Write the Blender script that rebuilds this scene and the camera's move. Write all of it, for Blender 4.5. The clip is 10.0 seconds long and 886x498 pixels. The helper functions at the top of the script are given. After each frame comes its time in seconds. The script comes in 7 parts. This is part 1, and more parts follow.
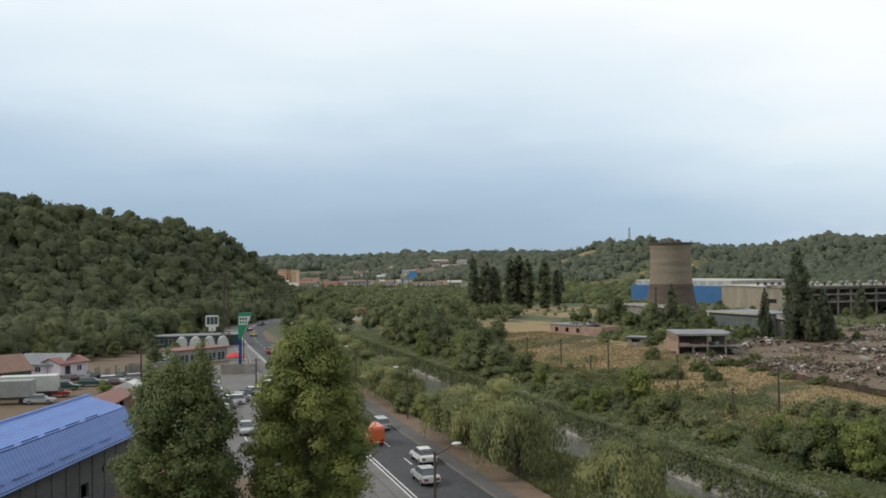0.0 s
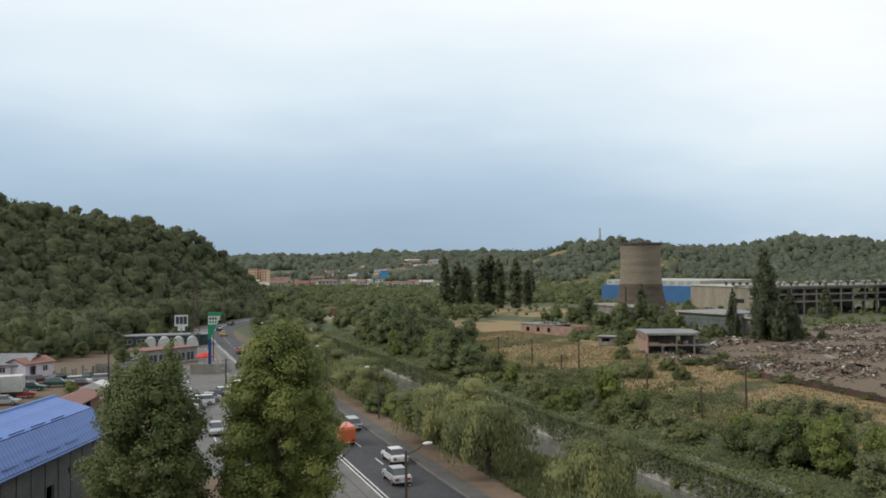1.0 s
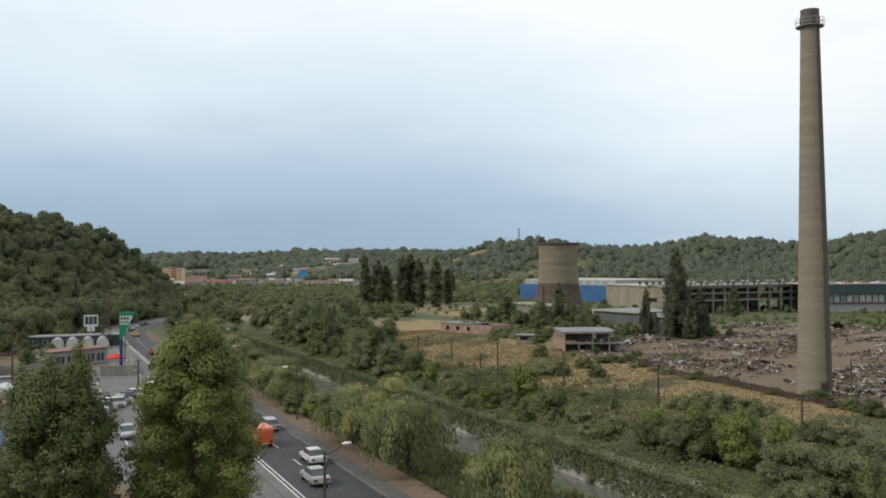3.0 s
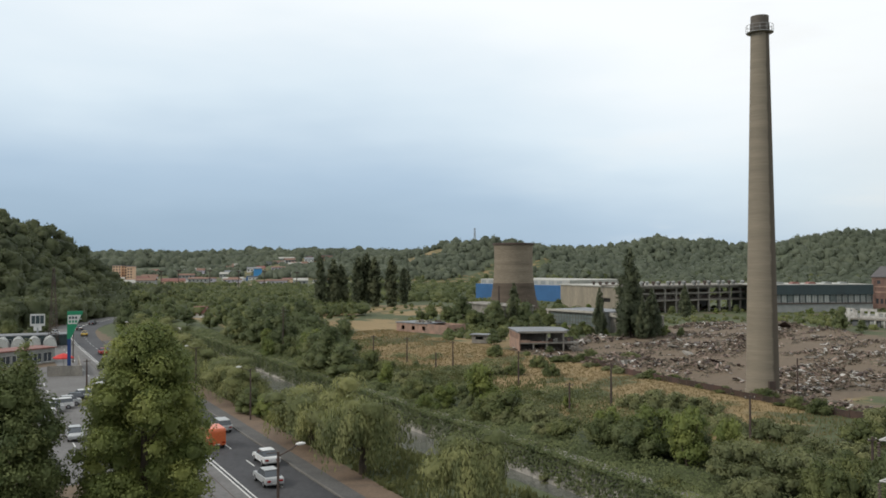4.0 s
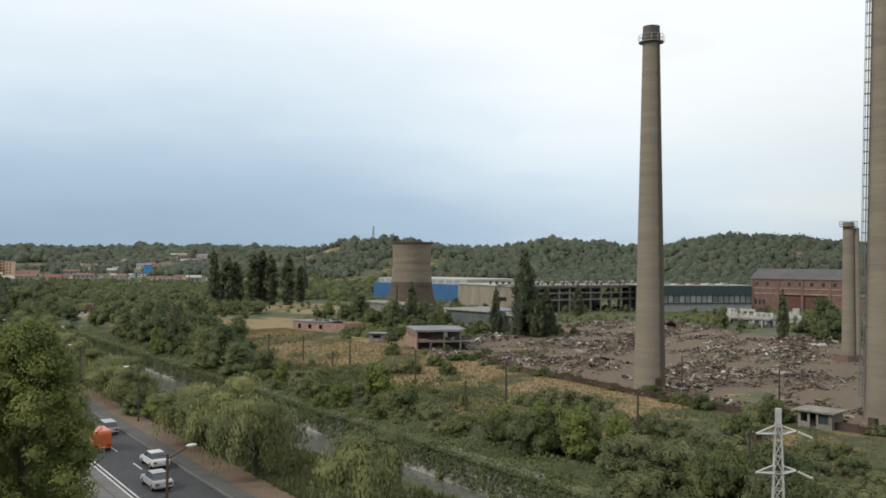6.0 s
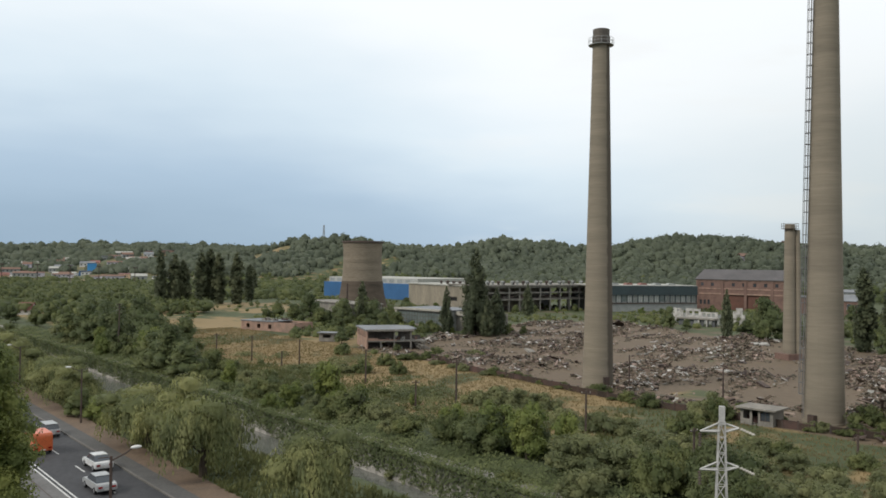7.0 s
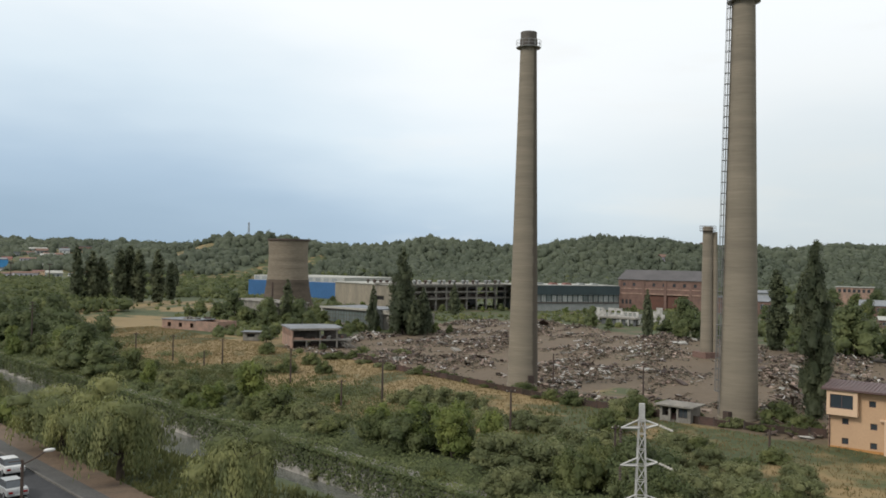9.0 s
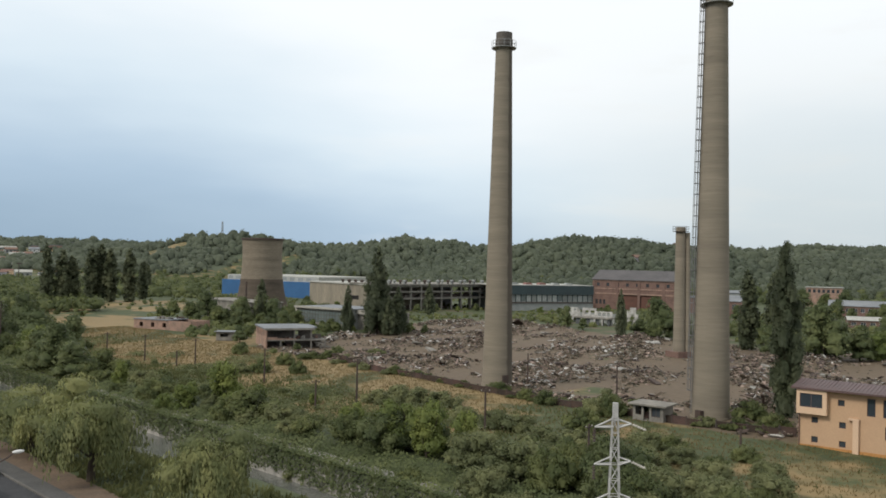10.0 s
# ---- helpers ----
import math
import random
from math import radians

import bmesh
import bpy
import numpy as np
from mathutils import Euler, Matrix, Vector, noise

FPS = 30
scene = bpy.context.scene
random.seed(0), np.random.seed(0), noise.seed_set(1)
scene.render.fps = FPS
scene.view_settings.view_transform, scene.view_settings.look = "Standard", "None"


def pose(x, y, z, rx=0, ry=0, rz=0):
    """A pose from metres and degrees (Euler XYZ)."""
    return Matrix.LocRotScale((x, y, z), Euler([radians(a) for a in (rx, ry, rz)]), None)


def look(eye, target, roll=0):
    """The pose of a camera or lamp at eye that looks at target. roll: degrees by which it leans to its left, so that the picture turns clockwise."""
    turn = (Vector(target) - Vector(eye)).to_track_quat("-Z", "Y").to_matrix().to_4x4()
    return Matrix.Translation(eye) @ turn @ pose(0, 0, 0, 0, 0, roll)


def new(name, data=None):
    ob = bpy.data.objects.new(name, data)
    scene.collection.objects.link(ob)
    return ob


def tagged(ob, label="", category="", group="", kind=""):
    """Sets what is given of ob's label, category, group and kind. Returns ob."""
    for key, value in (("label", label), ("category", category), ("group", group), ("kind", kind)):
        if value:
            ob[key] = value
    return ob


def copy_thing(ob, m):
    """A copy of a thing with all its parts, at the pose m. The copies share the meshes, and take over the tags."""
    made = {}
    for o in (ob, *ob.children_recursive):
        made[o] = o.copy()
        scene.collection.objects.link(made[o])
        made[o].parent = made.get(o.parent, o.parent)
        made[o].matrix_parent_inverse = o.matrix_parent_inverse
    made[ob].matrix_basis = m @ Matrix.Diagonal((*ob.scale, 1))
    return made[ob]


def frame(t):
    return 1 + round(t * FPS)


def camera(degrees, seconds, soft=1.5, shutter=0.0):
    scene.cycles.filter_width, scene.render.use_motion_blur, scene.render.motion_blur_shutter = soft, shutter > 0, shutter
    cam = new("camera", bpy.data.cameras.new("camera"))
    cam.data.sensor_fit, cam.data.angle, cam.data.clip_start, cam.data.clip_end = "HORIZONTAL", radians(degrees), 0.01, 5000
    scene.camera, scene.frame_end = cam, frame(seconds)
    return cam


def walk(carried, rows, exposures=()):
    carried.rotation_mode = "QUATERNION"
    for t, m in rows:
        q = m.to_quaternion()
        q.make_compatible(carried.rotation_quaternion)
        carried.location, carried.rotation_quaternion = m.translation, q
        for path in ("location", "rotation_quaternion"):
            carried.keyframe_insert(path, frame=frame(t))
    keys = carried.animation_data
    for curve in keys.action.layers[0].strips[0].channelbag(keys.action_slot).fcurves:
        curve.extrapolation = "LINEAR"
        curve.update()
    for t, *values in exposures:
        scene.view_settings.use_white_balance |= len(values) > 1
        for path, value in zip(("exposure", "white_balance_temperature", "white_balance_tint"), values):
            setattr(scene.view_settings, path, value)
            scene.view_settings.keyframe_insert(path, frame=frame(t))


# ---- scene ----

# ---------------------------------------------------------------- camera
EYE = Vector((0.0, 0.0, 20.0))
cam = camera(55.19, 10.0, soft=1.7)
# seconds, heading to the right of +y, tilt up, lean to the right (degrees)
TURN = (
    (0.0, -0.000, 1.207, 0.641),
    (0.5, 0.738, 1.182, 0.585),
    (1.0, 1.911, 1.164, 0.529),
    (1.5, 3.301, 1.142, 0.612),
    (2.0, 4.621, 1.116, 0.556),
    (2.5, 5.901, 1.085, 0.453),
    (4.0, 10.273, 1.027, 0.101),
    (4.5, 11.789, 0.999, -0.053),
    (5.0, 13.442, 0.983, -0.200),
    (5.5, 15.268, 0.965, -0.351),
    (7.0, 20.434, 0.958, -0.732),
    (7.5, 21.771, 0.955, -0.884),
    (8.0, 23.078, 0.967, -0.998),
    (8.5, 24.221, 0.966, -1.025),
    (9.0, 25.349, 0.973, -1.131),
    (9.5, 26.248, 0.978, -1.203),
    (10.0, 27.035, 0.994, -1.251),
)


def aim(yaw, tilt, lean):
    a, b = radians(yaw), radians(tilt)
    way = Vector((math.sin(a) * math.cos(b), math.cos(a) * math.cos(b), math.sin(b)))
    return look(EYE, EYE + way * 100, -lean)


walk(cam, [(t, aim(a, b, c)) for t, a, b, c in TURN])

# ---------------------------------------------------------------- sky and sun
world = bpy.data.worlds.new("overcast_sky")
scene.world = world
world.use_nodes = True
wn, wl = world.node_tree.nodes, world.node_tree.links
wn.clear()
w_out = wn.new("ShaderNodeOutputWorld")
SUN_EL, SUN_AZ = 40.0, -96.0


def wmath(op, a, b=None, clamp=False):
    n = wn.new("ShaderNodeMath")
    n.operation, n.use_clamp = op, clamp
    for i, v in enumerate((a, b)):
        if v is None:
            continue
        if isinstance(v, (int, float)):
            n.inputs[i].default_value = v
        else:
            wl.new(v, n.inputs[i])
    return n.outputs[0]


def wmix(fac, a, b):
    n = wn.new("ShaderNodeMix")
    n.data_type = "RGBA"
    for i, v in ((0, fac), (6, a), (7, b)):
        if isinstance(v, (int, float)):
            n.inputs[i].default_value = v
        elif isinstance(v, tuple):
            n.inputs[i].default_value = (*v, 1)
        else:
            wl.new(v, n.inputs[i])
    return n.outputs[2]


def wstep(v, lo, hi):
    n = wn.new("ShaderNodeMapRange")
    n.interpolation_type = "SMOOTHSTEP"
    wl.new(v, n.inputs[0])
    n.inputs[1].default_value, n.inputs[2].default_value = lo, hi
    return n.outputs[0]


def wnoise(vec, scale, stretch, detail=4.0):
    m = wn.new("ShaderNodeMapping")
    m.inputs[3].default_value = stretch
    wl.new(vec, m.inputs[0])
    n = wn.new("ShaderNodeTexNoise")
    n.inputs["Scale"].default_value, n.inputs["Detail"].default_value = scale, detail
    wl.new(m.outputs[0], n.inputs["Vector"])
    return n.outputs[0]


w_tc = wn.new("ShaderNodeTexCoord").outputs["Generated"]
w_sep = wn.new("ShaderNodeSeparateXYZ")
wl.new(w_tc, w_sep.inputs[0])
wx, wy, wz = w_sep.outputs
w_az = wmath("ARCTAN2", wx, wy)
w_big = wnoise(w_tc, 1.8, (1, 1, 3.2))
w_fine = wnoise(w_tc, 5.0, (1, 1, 4.5), 6.0)
w_wob = wmath("ADD", wmath("MULTIPLY", wmath("SUBTRACT", w_big, 0.5), 0.16), wmath("MULTIPLY", wmath("SUBTRACT", w_fine, 0.5), 0.05))
w_h = wmath("ADD", wz, w_wob)
w_hr = wmath("ADD", w_h, wmath("MULTIPLY", wstep(w_az, -0.05, 0.75), 0.15))
w_c1 = wmix(wstep(w_hr, 0.00, 0.14), (0.33, 0.46, 0.60), (0.47, 0.61, 0.76))
w_c2 = wmix(wstep(w_hr, 0.10, 0.24), w_c1, (0.76, 0.88, 0.97))
w_c3 = wmix(wstep(w_hr, 0.20, 0.36), w_c2, (1.04, 1.08, 1.10))
w_glow = wmath("MULTIPLY", wstep(w_fine, 0.52, 0.72), wstep(w_az, 0.2, 0.6))
w_c4 = wmix(wmath("MULTIPLY", w_glow, 0.35), w_c3, (0.95, 0.95, 0.93))
w_low = wmath("SUBTRACT", 1.0, wstep(wz, 0.05, 0.32))
w_c5 = wmix(wmath("MULTIPLY", wmath("MULTIPLY", wstep(w_az, 0.4, 0.9), w_low), 0.6), w_c4, (0.66, 0.70, 0.69))
w_sky = wn.new("ShaderNodeTexSky")
w_sky.sky_type, w_sky.sun_disc = "NISHITA", False
w_sky.sun_elevation, w_sky.sun_rotation = radians(SUN_EL), radians(SUN_AZ)
w_bg1, w_bg2, w_add = wn.new("ShaderNodeBackground"), wn.new("ShaderNodeBackground"), wn.new("ShaderNodeAddShader")
wl.new(w_c5, w_bg1.inputs[0])
w_bg1.inputs[1].default_value = 0.92
wl.new(w_sky.outputs[0], w_bg2.inputs[0])
w_bg2.inputs[1].default_value = 0.006
wl.new(w_bg1.outputs[0], w_add.inputs[0])
wl.new(w_bg2.outputs[0], w_add.inputs[1])
wl.new(w_add.outputs[0], w_out.inputs[0])

sun_data = bpy.data.lights.new("sun", "SUN")
sun_data.energy, sun_data.angle, sun_data.color = 2.0, radians(12), (1.0, 0.95, 0.87)
sun = new("sun", sun_data)
a, b = radians(SUN_AZ), radians(SUN_EL)
sun.matrix_world = look((math.sin(a) * math.cos(b) * 300, math.cos(a) * math.cos(b) * 300, math.sin(b) * 300), (0, 0, 0))

# ---------------------------------------------------------------- materials
def shade(name, base, alt=None, rough=0.85, metal=0.0, scale=1.0, bump=0.3, fine=12.0, island=0.0, per_object=0.0, contrast=1.0, spec=0.3, stretch=(1, 1, 1), glow=0.0, third=None, third_at=0.62, dapple=0.62):
    """A surface: base and alt mixed by a broad noise, dappled by a fine one, with relief."""
    m = bpy.data.materials.new(name)
    m.use_nodes = True
    n, l = m.node_tree.nodes, m.node_tree.links
    p = n["Principled BSDF"]
    alt = alt or tuple(c * 0.7 for c in base)
    mp = n.new("ShaderNodeMapping")
    geo = n.new("ShaderNodeNewGeometry")
    mp.inputs[3].default_value = stretch
    l.new(geo.outputs["Position"], mp.inputs[0])

    def tex(s, d):
        t = n.new("ShaderNodeTexNoise")
        t.inputs["Scale"].default_value, t.inputs["Detail"].default_value, t.inputs["Roughness"].default_value = s, d, 0.62
        l.new(mp.outputs[0], t.inputs["Vector"])
        return t.outputs[0]

    def ramp(v, lo, hi):
        r = n.new("ShaderNodeMapRange")
        l.new(v, r.inputs[0])
        r.inputs[1].default_value, r.inputs[2].default_value = lo, hi
        return r.outputs[0]

    def mix(f, a, b, kind="MIX"):
        x = n.new("ShaderNodeMix")
        x.data_type, x.blend_type = "RGBA", kind
        for i, v in ((0, f), (6, a), (7, b)):
            if isinstance(v, (int, float)):
                x.inputs[i].default_value = v
            elif isinstance(v, tuple):
                x.inputs[i].default_value = (*v, 1)
            else:
                l.new(v, x.inputs[i])
        return x.outputs[2]

    broad, small = tex(scale, 5), tex(scale * fine, 3)
    col = mix(ramp(broad, 0.5 - 0.2 / contrast, 0.5 + 0.2 / contrast), base, alt)
    if third:
        col = mix(ramp(tex(scale * 0.37, 4), third_at - 0.06, third_at + 0.08), col, third)
    col = mix(ramp(small, 0.25, 0.75), col, mix(1.0, col, (dapple, dapple, dapple), "MULTIPLY"))
    for amount, node, out in ((island, geo, "Random Per Island"), (per_object, None, "Random")):
        if amount:
            src = (node or n.new("ShaderNodeObjectInfo")).outputs[out]
            hs = n.new("ShaderNodeHueSaturation")
            l.new(col, hs.inputs["Color"])
            l.new(ramp_to(n, l, src, 1 - amount, 1 + amount), hs.inputs["Value"])
            l.new(ramp_to(n, l, src, 0.5 + amount * 0.05, 0.5 - amount * 0.05), hs.inputs["Hue"])
            col = hs.outputs[0]
    l.new(col, p.inputs["Base Color"])
    p.inputs["Roughness"].default_value, p.inputs["Metallic"].default_value = rough, metal
    p.inputs["Specular IOR Level"].default_value = spec
    if bump:
        bp = n.new("ShaderNodeBump")
        bp.inputs["Strength"].default_value, bp.inputs["Distance"].default_value = bump, 0.05
        l.new(small, bp.inputs["Height"])
        l.new(bp.outputs[0], p.inputs["Normal"])
    if glow:
        p.inputs["Emission Color"].default_value, p.inputs["Emission Strength"].default_value = (*base, 1), glow
    return m


def ramp_to(n, l, src, lo, hi):
    r = n.new("ShaderNodeMapRange")
    l.new(src, r.inputs[0])
    r.inputs[3].default_value, r.inputs[4].default_value = lo, hi
    return r.outputs[0]


def foliage(name, base, alt, scale=0.25, island=0.35, per_object=0.18):
    """Leaves: each clump has a tone of its own, from dull and dark to fresh and light."""
    m = shade(name, base, alt, rough=0.6, scale=scale, fine=6, bump=0, per_object=per_object, spec=0.25, dapple=0.75)
    n, l = m.node_tree.nodes, m.node_tree.links
    p, out = n["Principled BSDF"], n["Material Output"]
    tone, hs = n.new("ShaderNodeAttribute"), n.new("ShaderNodeHueSaturation")
    tone.attribute_name = "tone"
    l.new(p.inputs["Base Color"].links[0].from_socket, hs.inputs["Color"])
    l.new(ramp_to(n, l, tone.outputs["Fac"], 1 - island, 1 + island), hs.inputs["Value"])
    l.new(ramp_to(n, l, tone.outputs["Fac"], 0.5 + island * 0.05, 0.5 - island * 0.06), hs.inputs["Hue"])
    l.new(hs.outputs[0], p.inputs["Base Color"])
    tr, mx = n.new("ShaderNodeBsdfTranslucent"), n.new("ShaderNodeMixShader")
    l.new(p.inputs["Base Color"].links[0].from_socket, tr.inputs[0])
    mx.inputs[0].default_value = 0.42
    l.new(p.outputs[0], mx.inputs[1])
    l.new(tr.outputs[0], mx.inputs[2])
    l.new(mx.outputs[0], out.inputs[0])
    return m


M_LEAF = foliage("poplar_leaf", (0.275, 0.30, 0.085), (0.19, 0.225, 0.066))
M_LEAFDARK = foliage("dark_poplar_leaf", (0.165, 0.195, 0.07), (0.11, 0.14, 0.052))
M_WILLOW = foliage("willow_leaf", (0.235, 0.25, 0.10), (0.17, 0.19, 0.075))
M_BUSH = foliage("bush_leaf", (0.165, 0.186, 0.068), (0.112, 0.134, 0.05))
M_BUSH2 = foliage("dark_leaf", (0.135, 0.162, 0.066), (0.092, 0.115, 0.048))
M_LIME = foliage("bright_leaf", (0.18, 0.218, 0.058), (0.13, 0.165, 0.047))
M_GREY = foliage("silver_leaf", (0.215, 0.23, 0.105), (0.155, 0.172, 0.078))
M_COLUMN = foliage("column_poplar_leaf", (0.128, 0.145, 0.076), (0.09, 0.107, 0.06))
M_FOREST = foliage("forest_leaf", (0.145, 0.162, 0.07), (0.086, 0.105, 0.052), scale=0.05, island=0.26)
# distance haze is put into this leaf colour, paler and greyer than the near woods
M_FAR = foliage("hazed_far_leaf", (0.15, 0.172, 0.112), (0.104, 0.126, 0.086), scale=0.012, island=0.2)
M_BARK = shade("bark", (0.09, 0.07, 0.05), (0.05, 0.04, 0.03), scale=2, bump=0.6)
M_CONC = shade("chimney_concrete", (0.345, 0.30, 0.23), (0.25, 0.22, 0.17), rough=0.9, scale=0.25, fine=9, stretch=(1, 1, 0.25), contrast=1.3)
M_SHAFT = shade("banded_shaft_concrete", (0.26, 0.222, 0.168), (0.19, 0.163, 0.124), rough=0.92, scale=0.35, fine=9, stretch=(0.12, 0.12, 1.6), contrast=1.1, dapple=0.8)


def dark_striped(m, name, bearing, half):
    """A copy of a shaft's concrete with a dark stripe down one side; bearing: degrees from +x."""
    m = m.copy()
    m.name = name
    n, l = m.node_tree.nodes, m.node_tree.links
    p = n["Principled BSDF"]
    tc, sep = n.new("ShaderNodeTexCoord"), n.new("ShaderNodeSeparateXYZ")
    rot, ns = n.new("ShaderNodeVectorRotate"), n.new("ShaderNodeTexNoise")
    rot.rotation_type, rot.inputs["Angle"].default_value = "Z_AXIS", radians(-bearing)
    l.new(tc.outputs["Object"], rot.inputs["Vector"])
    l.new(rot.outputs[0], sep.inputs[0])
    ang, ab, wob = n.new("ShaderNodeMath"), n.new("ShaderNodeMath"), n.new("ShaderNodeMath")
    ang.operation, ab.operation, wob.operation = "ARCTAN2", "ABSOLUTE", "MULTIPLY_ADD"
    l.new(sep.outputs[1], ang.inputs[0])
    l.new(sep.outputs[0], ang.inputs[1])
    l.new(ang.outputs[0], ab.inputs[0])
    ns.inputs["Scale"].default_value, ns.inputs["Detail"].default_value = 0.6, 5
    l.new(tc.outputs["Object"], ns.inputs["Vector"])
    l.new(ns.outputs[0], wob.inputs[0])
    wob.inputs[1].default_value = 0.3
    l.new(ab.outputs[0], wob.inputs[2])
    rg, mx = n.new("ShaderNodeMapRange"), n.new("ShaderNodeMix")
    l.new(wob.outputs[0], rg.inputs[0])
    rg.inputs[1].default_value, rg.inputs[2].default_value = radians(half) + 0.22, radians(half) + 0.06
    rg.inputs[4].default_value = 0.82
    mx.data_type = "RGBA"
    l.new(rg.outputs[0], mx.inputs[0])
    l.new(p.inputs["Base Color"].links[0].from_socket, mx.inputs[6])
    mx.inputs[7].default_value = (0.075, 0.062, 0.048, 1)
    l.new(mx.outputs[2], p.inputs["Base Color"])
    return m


M_SHAFTSTRIPE = dark_striped(M_SHAFT, "sooted_shaft_concrete", -34, 48)
M_CONC2 = shade("old_concrete", (0.31, 0.285, 0.245), (0.18, 0.168, 0.148), rough=0.9, scale=0.5, stretch=(1, 1, 0.5), contrast=1.3)
# soot on the chimney crown; in the pink ruin, shade put into the colour
M_SOOTSHADE = shade("soot_and_shade_concrete", (0.16, 0.14, 0.12), (0.085, 0.075, 0.068), rough=0.95, scale=0.4, stretch=(1, 1, 0.5), contrast=1.4)
M_TOWER = shade("tower_concrete", (0.265, 0.22, 0.165), (0.195, 0.162, 0.122), rough=0.95, scale=0.3, stretch=(0.2, 0.2, 1.6), contrast=1.0)
M_TOWERLOW = shade("damp_tower_concrete", (0.135, 0.105, 0.08), (0.085, 0.068, 0.052), rough=0.95, scale=0.4, stretch=(0.3, 0.3, 1.5), contrast=1.2)
# near-black that stands for the shade inside openings
M_DARK = shade("inside_shade_black", (0.02, 0.02, 0.02), (0.03, 0.028, 0.025), scale=1)
M_STEEL = shade("rusty_steel", (0.10, 0.065, 0.05), (0.06, 0.05, 0.045), rough=0.7, scale=1.2)
M_GALV = shade("galvanised_steel", (0.42, 0.43, 0.42), (0.30, 0.31, 0.31), rough=0.5, metal=0.3, scale=1.5)
M_OLDZINC = shade("weathered_zinc", (0.23, 0.23, 0.225), (0.15, 0.145, 0.14), rough=0.6, metal=0.2, scale=1.5)
M_PYLON = shade("dull_zinc_paint", (0.56, 0.55, 0.52), (0.40, 0.39, 0.37), rough=0.6, metal=0.1, scale=1.5)
M_BRICK = shade("red_brick", (0.235, 0.148, 0.118), (0.155, 0.095, 0.078), scale=0.5, fine=10)
M_RUST = shade("rust_wall", (0.095, 0.058, 0.044), (0.05, 0.038, 0.032), scale=0.6, per_object=0.3)
M_BLUE = shade("blue_cladding", (0.055, 0.15, 0.315), (0.045, 0.12, 0.255), rough=0.5, scale=0.1, dapple=0.88)
M_BLUEROOF = shade("blue_tile_roof", (0.13, 0.22, 0.50), (0.11, 0.19, 0.44), rough=0.45, scale=0.5, per_object=0.06, dapple=0.88)
M_WHITE = shade("white_plaster", (0.72, 0.71, 0.68), (0.5, 0.49, 0.46), scale=0.5, dapple=0.88)
M_DIRTY = shade("stained_white_plaster", (0.60, 0.58, 0.54), (0.31, 0.295, 0.27), scale=0.6, contrast=1.3)
M_LILAC = shade("pale_lilac_plaster", (0.58, 0.54, 0.60), (0.45, 0.42, 0.47), scale=0.5, dapple=0.88)
M_ORANGE = shade("apricot_render", (0.51, 0.335, 0.205), (0.47, 0.305, 0.188), rough=0.9, scale=0.4, bump=0.1, dapple=0.88)
M_PEACH = shade("pale_apricot_render", (0.64, 0.45, 0.30), (0.59, 0.41, 0.28), scale=0.4, bump=0.1, dapple=0.88)
M_PINK = shade("faded_pink_plaster", (0.42, 0.265, 0.20), (0.26, 0.185, 0.145), scale=0.5, contrast=1.4)
M_BROWNROOF = shade("brown_metal_roof", (0.12, 0.075, 0.07), (0.09, 0.06, 0.058), rough=0.5, scale=0.5, dapple=0.88)
M_TILEROOF = shade("clay_tile_roof", (0.25, 0.155, 0.115), (0.18, 0.115, 0.09), scale=0.8)
M_REDROOF = shade("red_sheet_roof", (0.27, 0.12, 0.095), (0.20, 0.095, 0.08), rough=0.6, scale=0.5)
M_GREYROOF = shade("grey_felt_roof", (0.26, 0.27, 0.28), (0.18, 0.19, 0.20), scale=0.2)
M_PALEROOF = shade("pale_sheet_roof", (0.48, 0.47, 0.42), (0.36, 0.355, 0.32), scale=0.1)
M_GREYWALL = shade("grey_panel_wall", (0.14, 0.145, 0.145), (0.09, 0.095, 0.10), scale=0.4)
M_HALL = shade("weathered_hall_panel", (0.36, 0.37, 0.35), (0.25, 0.26, 0.25), scale=0.3)
M_TEAL = shade("dark_teal_cladding", (0.05, 0.075, 0.08), (0.04, 0.055, 0.06), rough=0.6, scale=0.2)
M_ASPHALT = shade("asphalt", (0.066, 0.066, 0.07), (0.044, 0.044, 0.048), rough=0.75, scale=0.15, fine=14, bump=0.15, stretch=(1, 0.5, 1))
M_ASPHALT2 = shade("pale_asphalt", (0.17, 0.165, 0.16), (0.13, 0.125, 0.12), rough=0.8, scale=0.15, fine=14, bump=0.15)
M_PAINT = shade("road_paint", (0.62, 0.62, 0.60), (0.45, 0.45, 0.43), scale=1.0, bump=0, dapple=0.88)
M_KERB = shade("kerb_stone", (0.20, 0.188, 0.17), (0.13, 0.122, 0.11), scale=1.0)
M_EARTH = shade("brown_earth", (0.20, 0.14, 0.095), (0.13, 0.095, 0.07), scale=0.4, fine=10)
M_GREEN = shade("green_paint", (0.02, 0.25, 0.12), (0.02, 0.2, 0.1), rough=0.5, scale=0.5, dapple=0.88)
M_RED = shade("red_fabric", (0.62, 0.05, 0.04), (0.5, 0.04, 0.035), rough=0.7, scale=0.5)
M_PLASTIC = shade("white_film", (0.62, 0.63, 0.60), (0.5, 0.51, 0.48), rough=0.4, scale=0.4)
M_RUBBLE = shade("rubble", (0.245, 0.20, 0.15), (0.098, 0.078, 0.058), scale=0.16, island=0.7)
M_RUBBLEPALE = shade("pale_rubble", (0.50, 0.48, 0.44), (0.34, 0.32, 0.29), scale=0.5, island=0.4)
M_TYRE = shade("tyre_rubber", (0.02, 0.02, 0.02), (0.03, 0.03, 0.03), scale=4, bump=0.1)
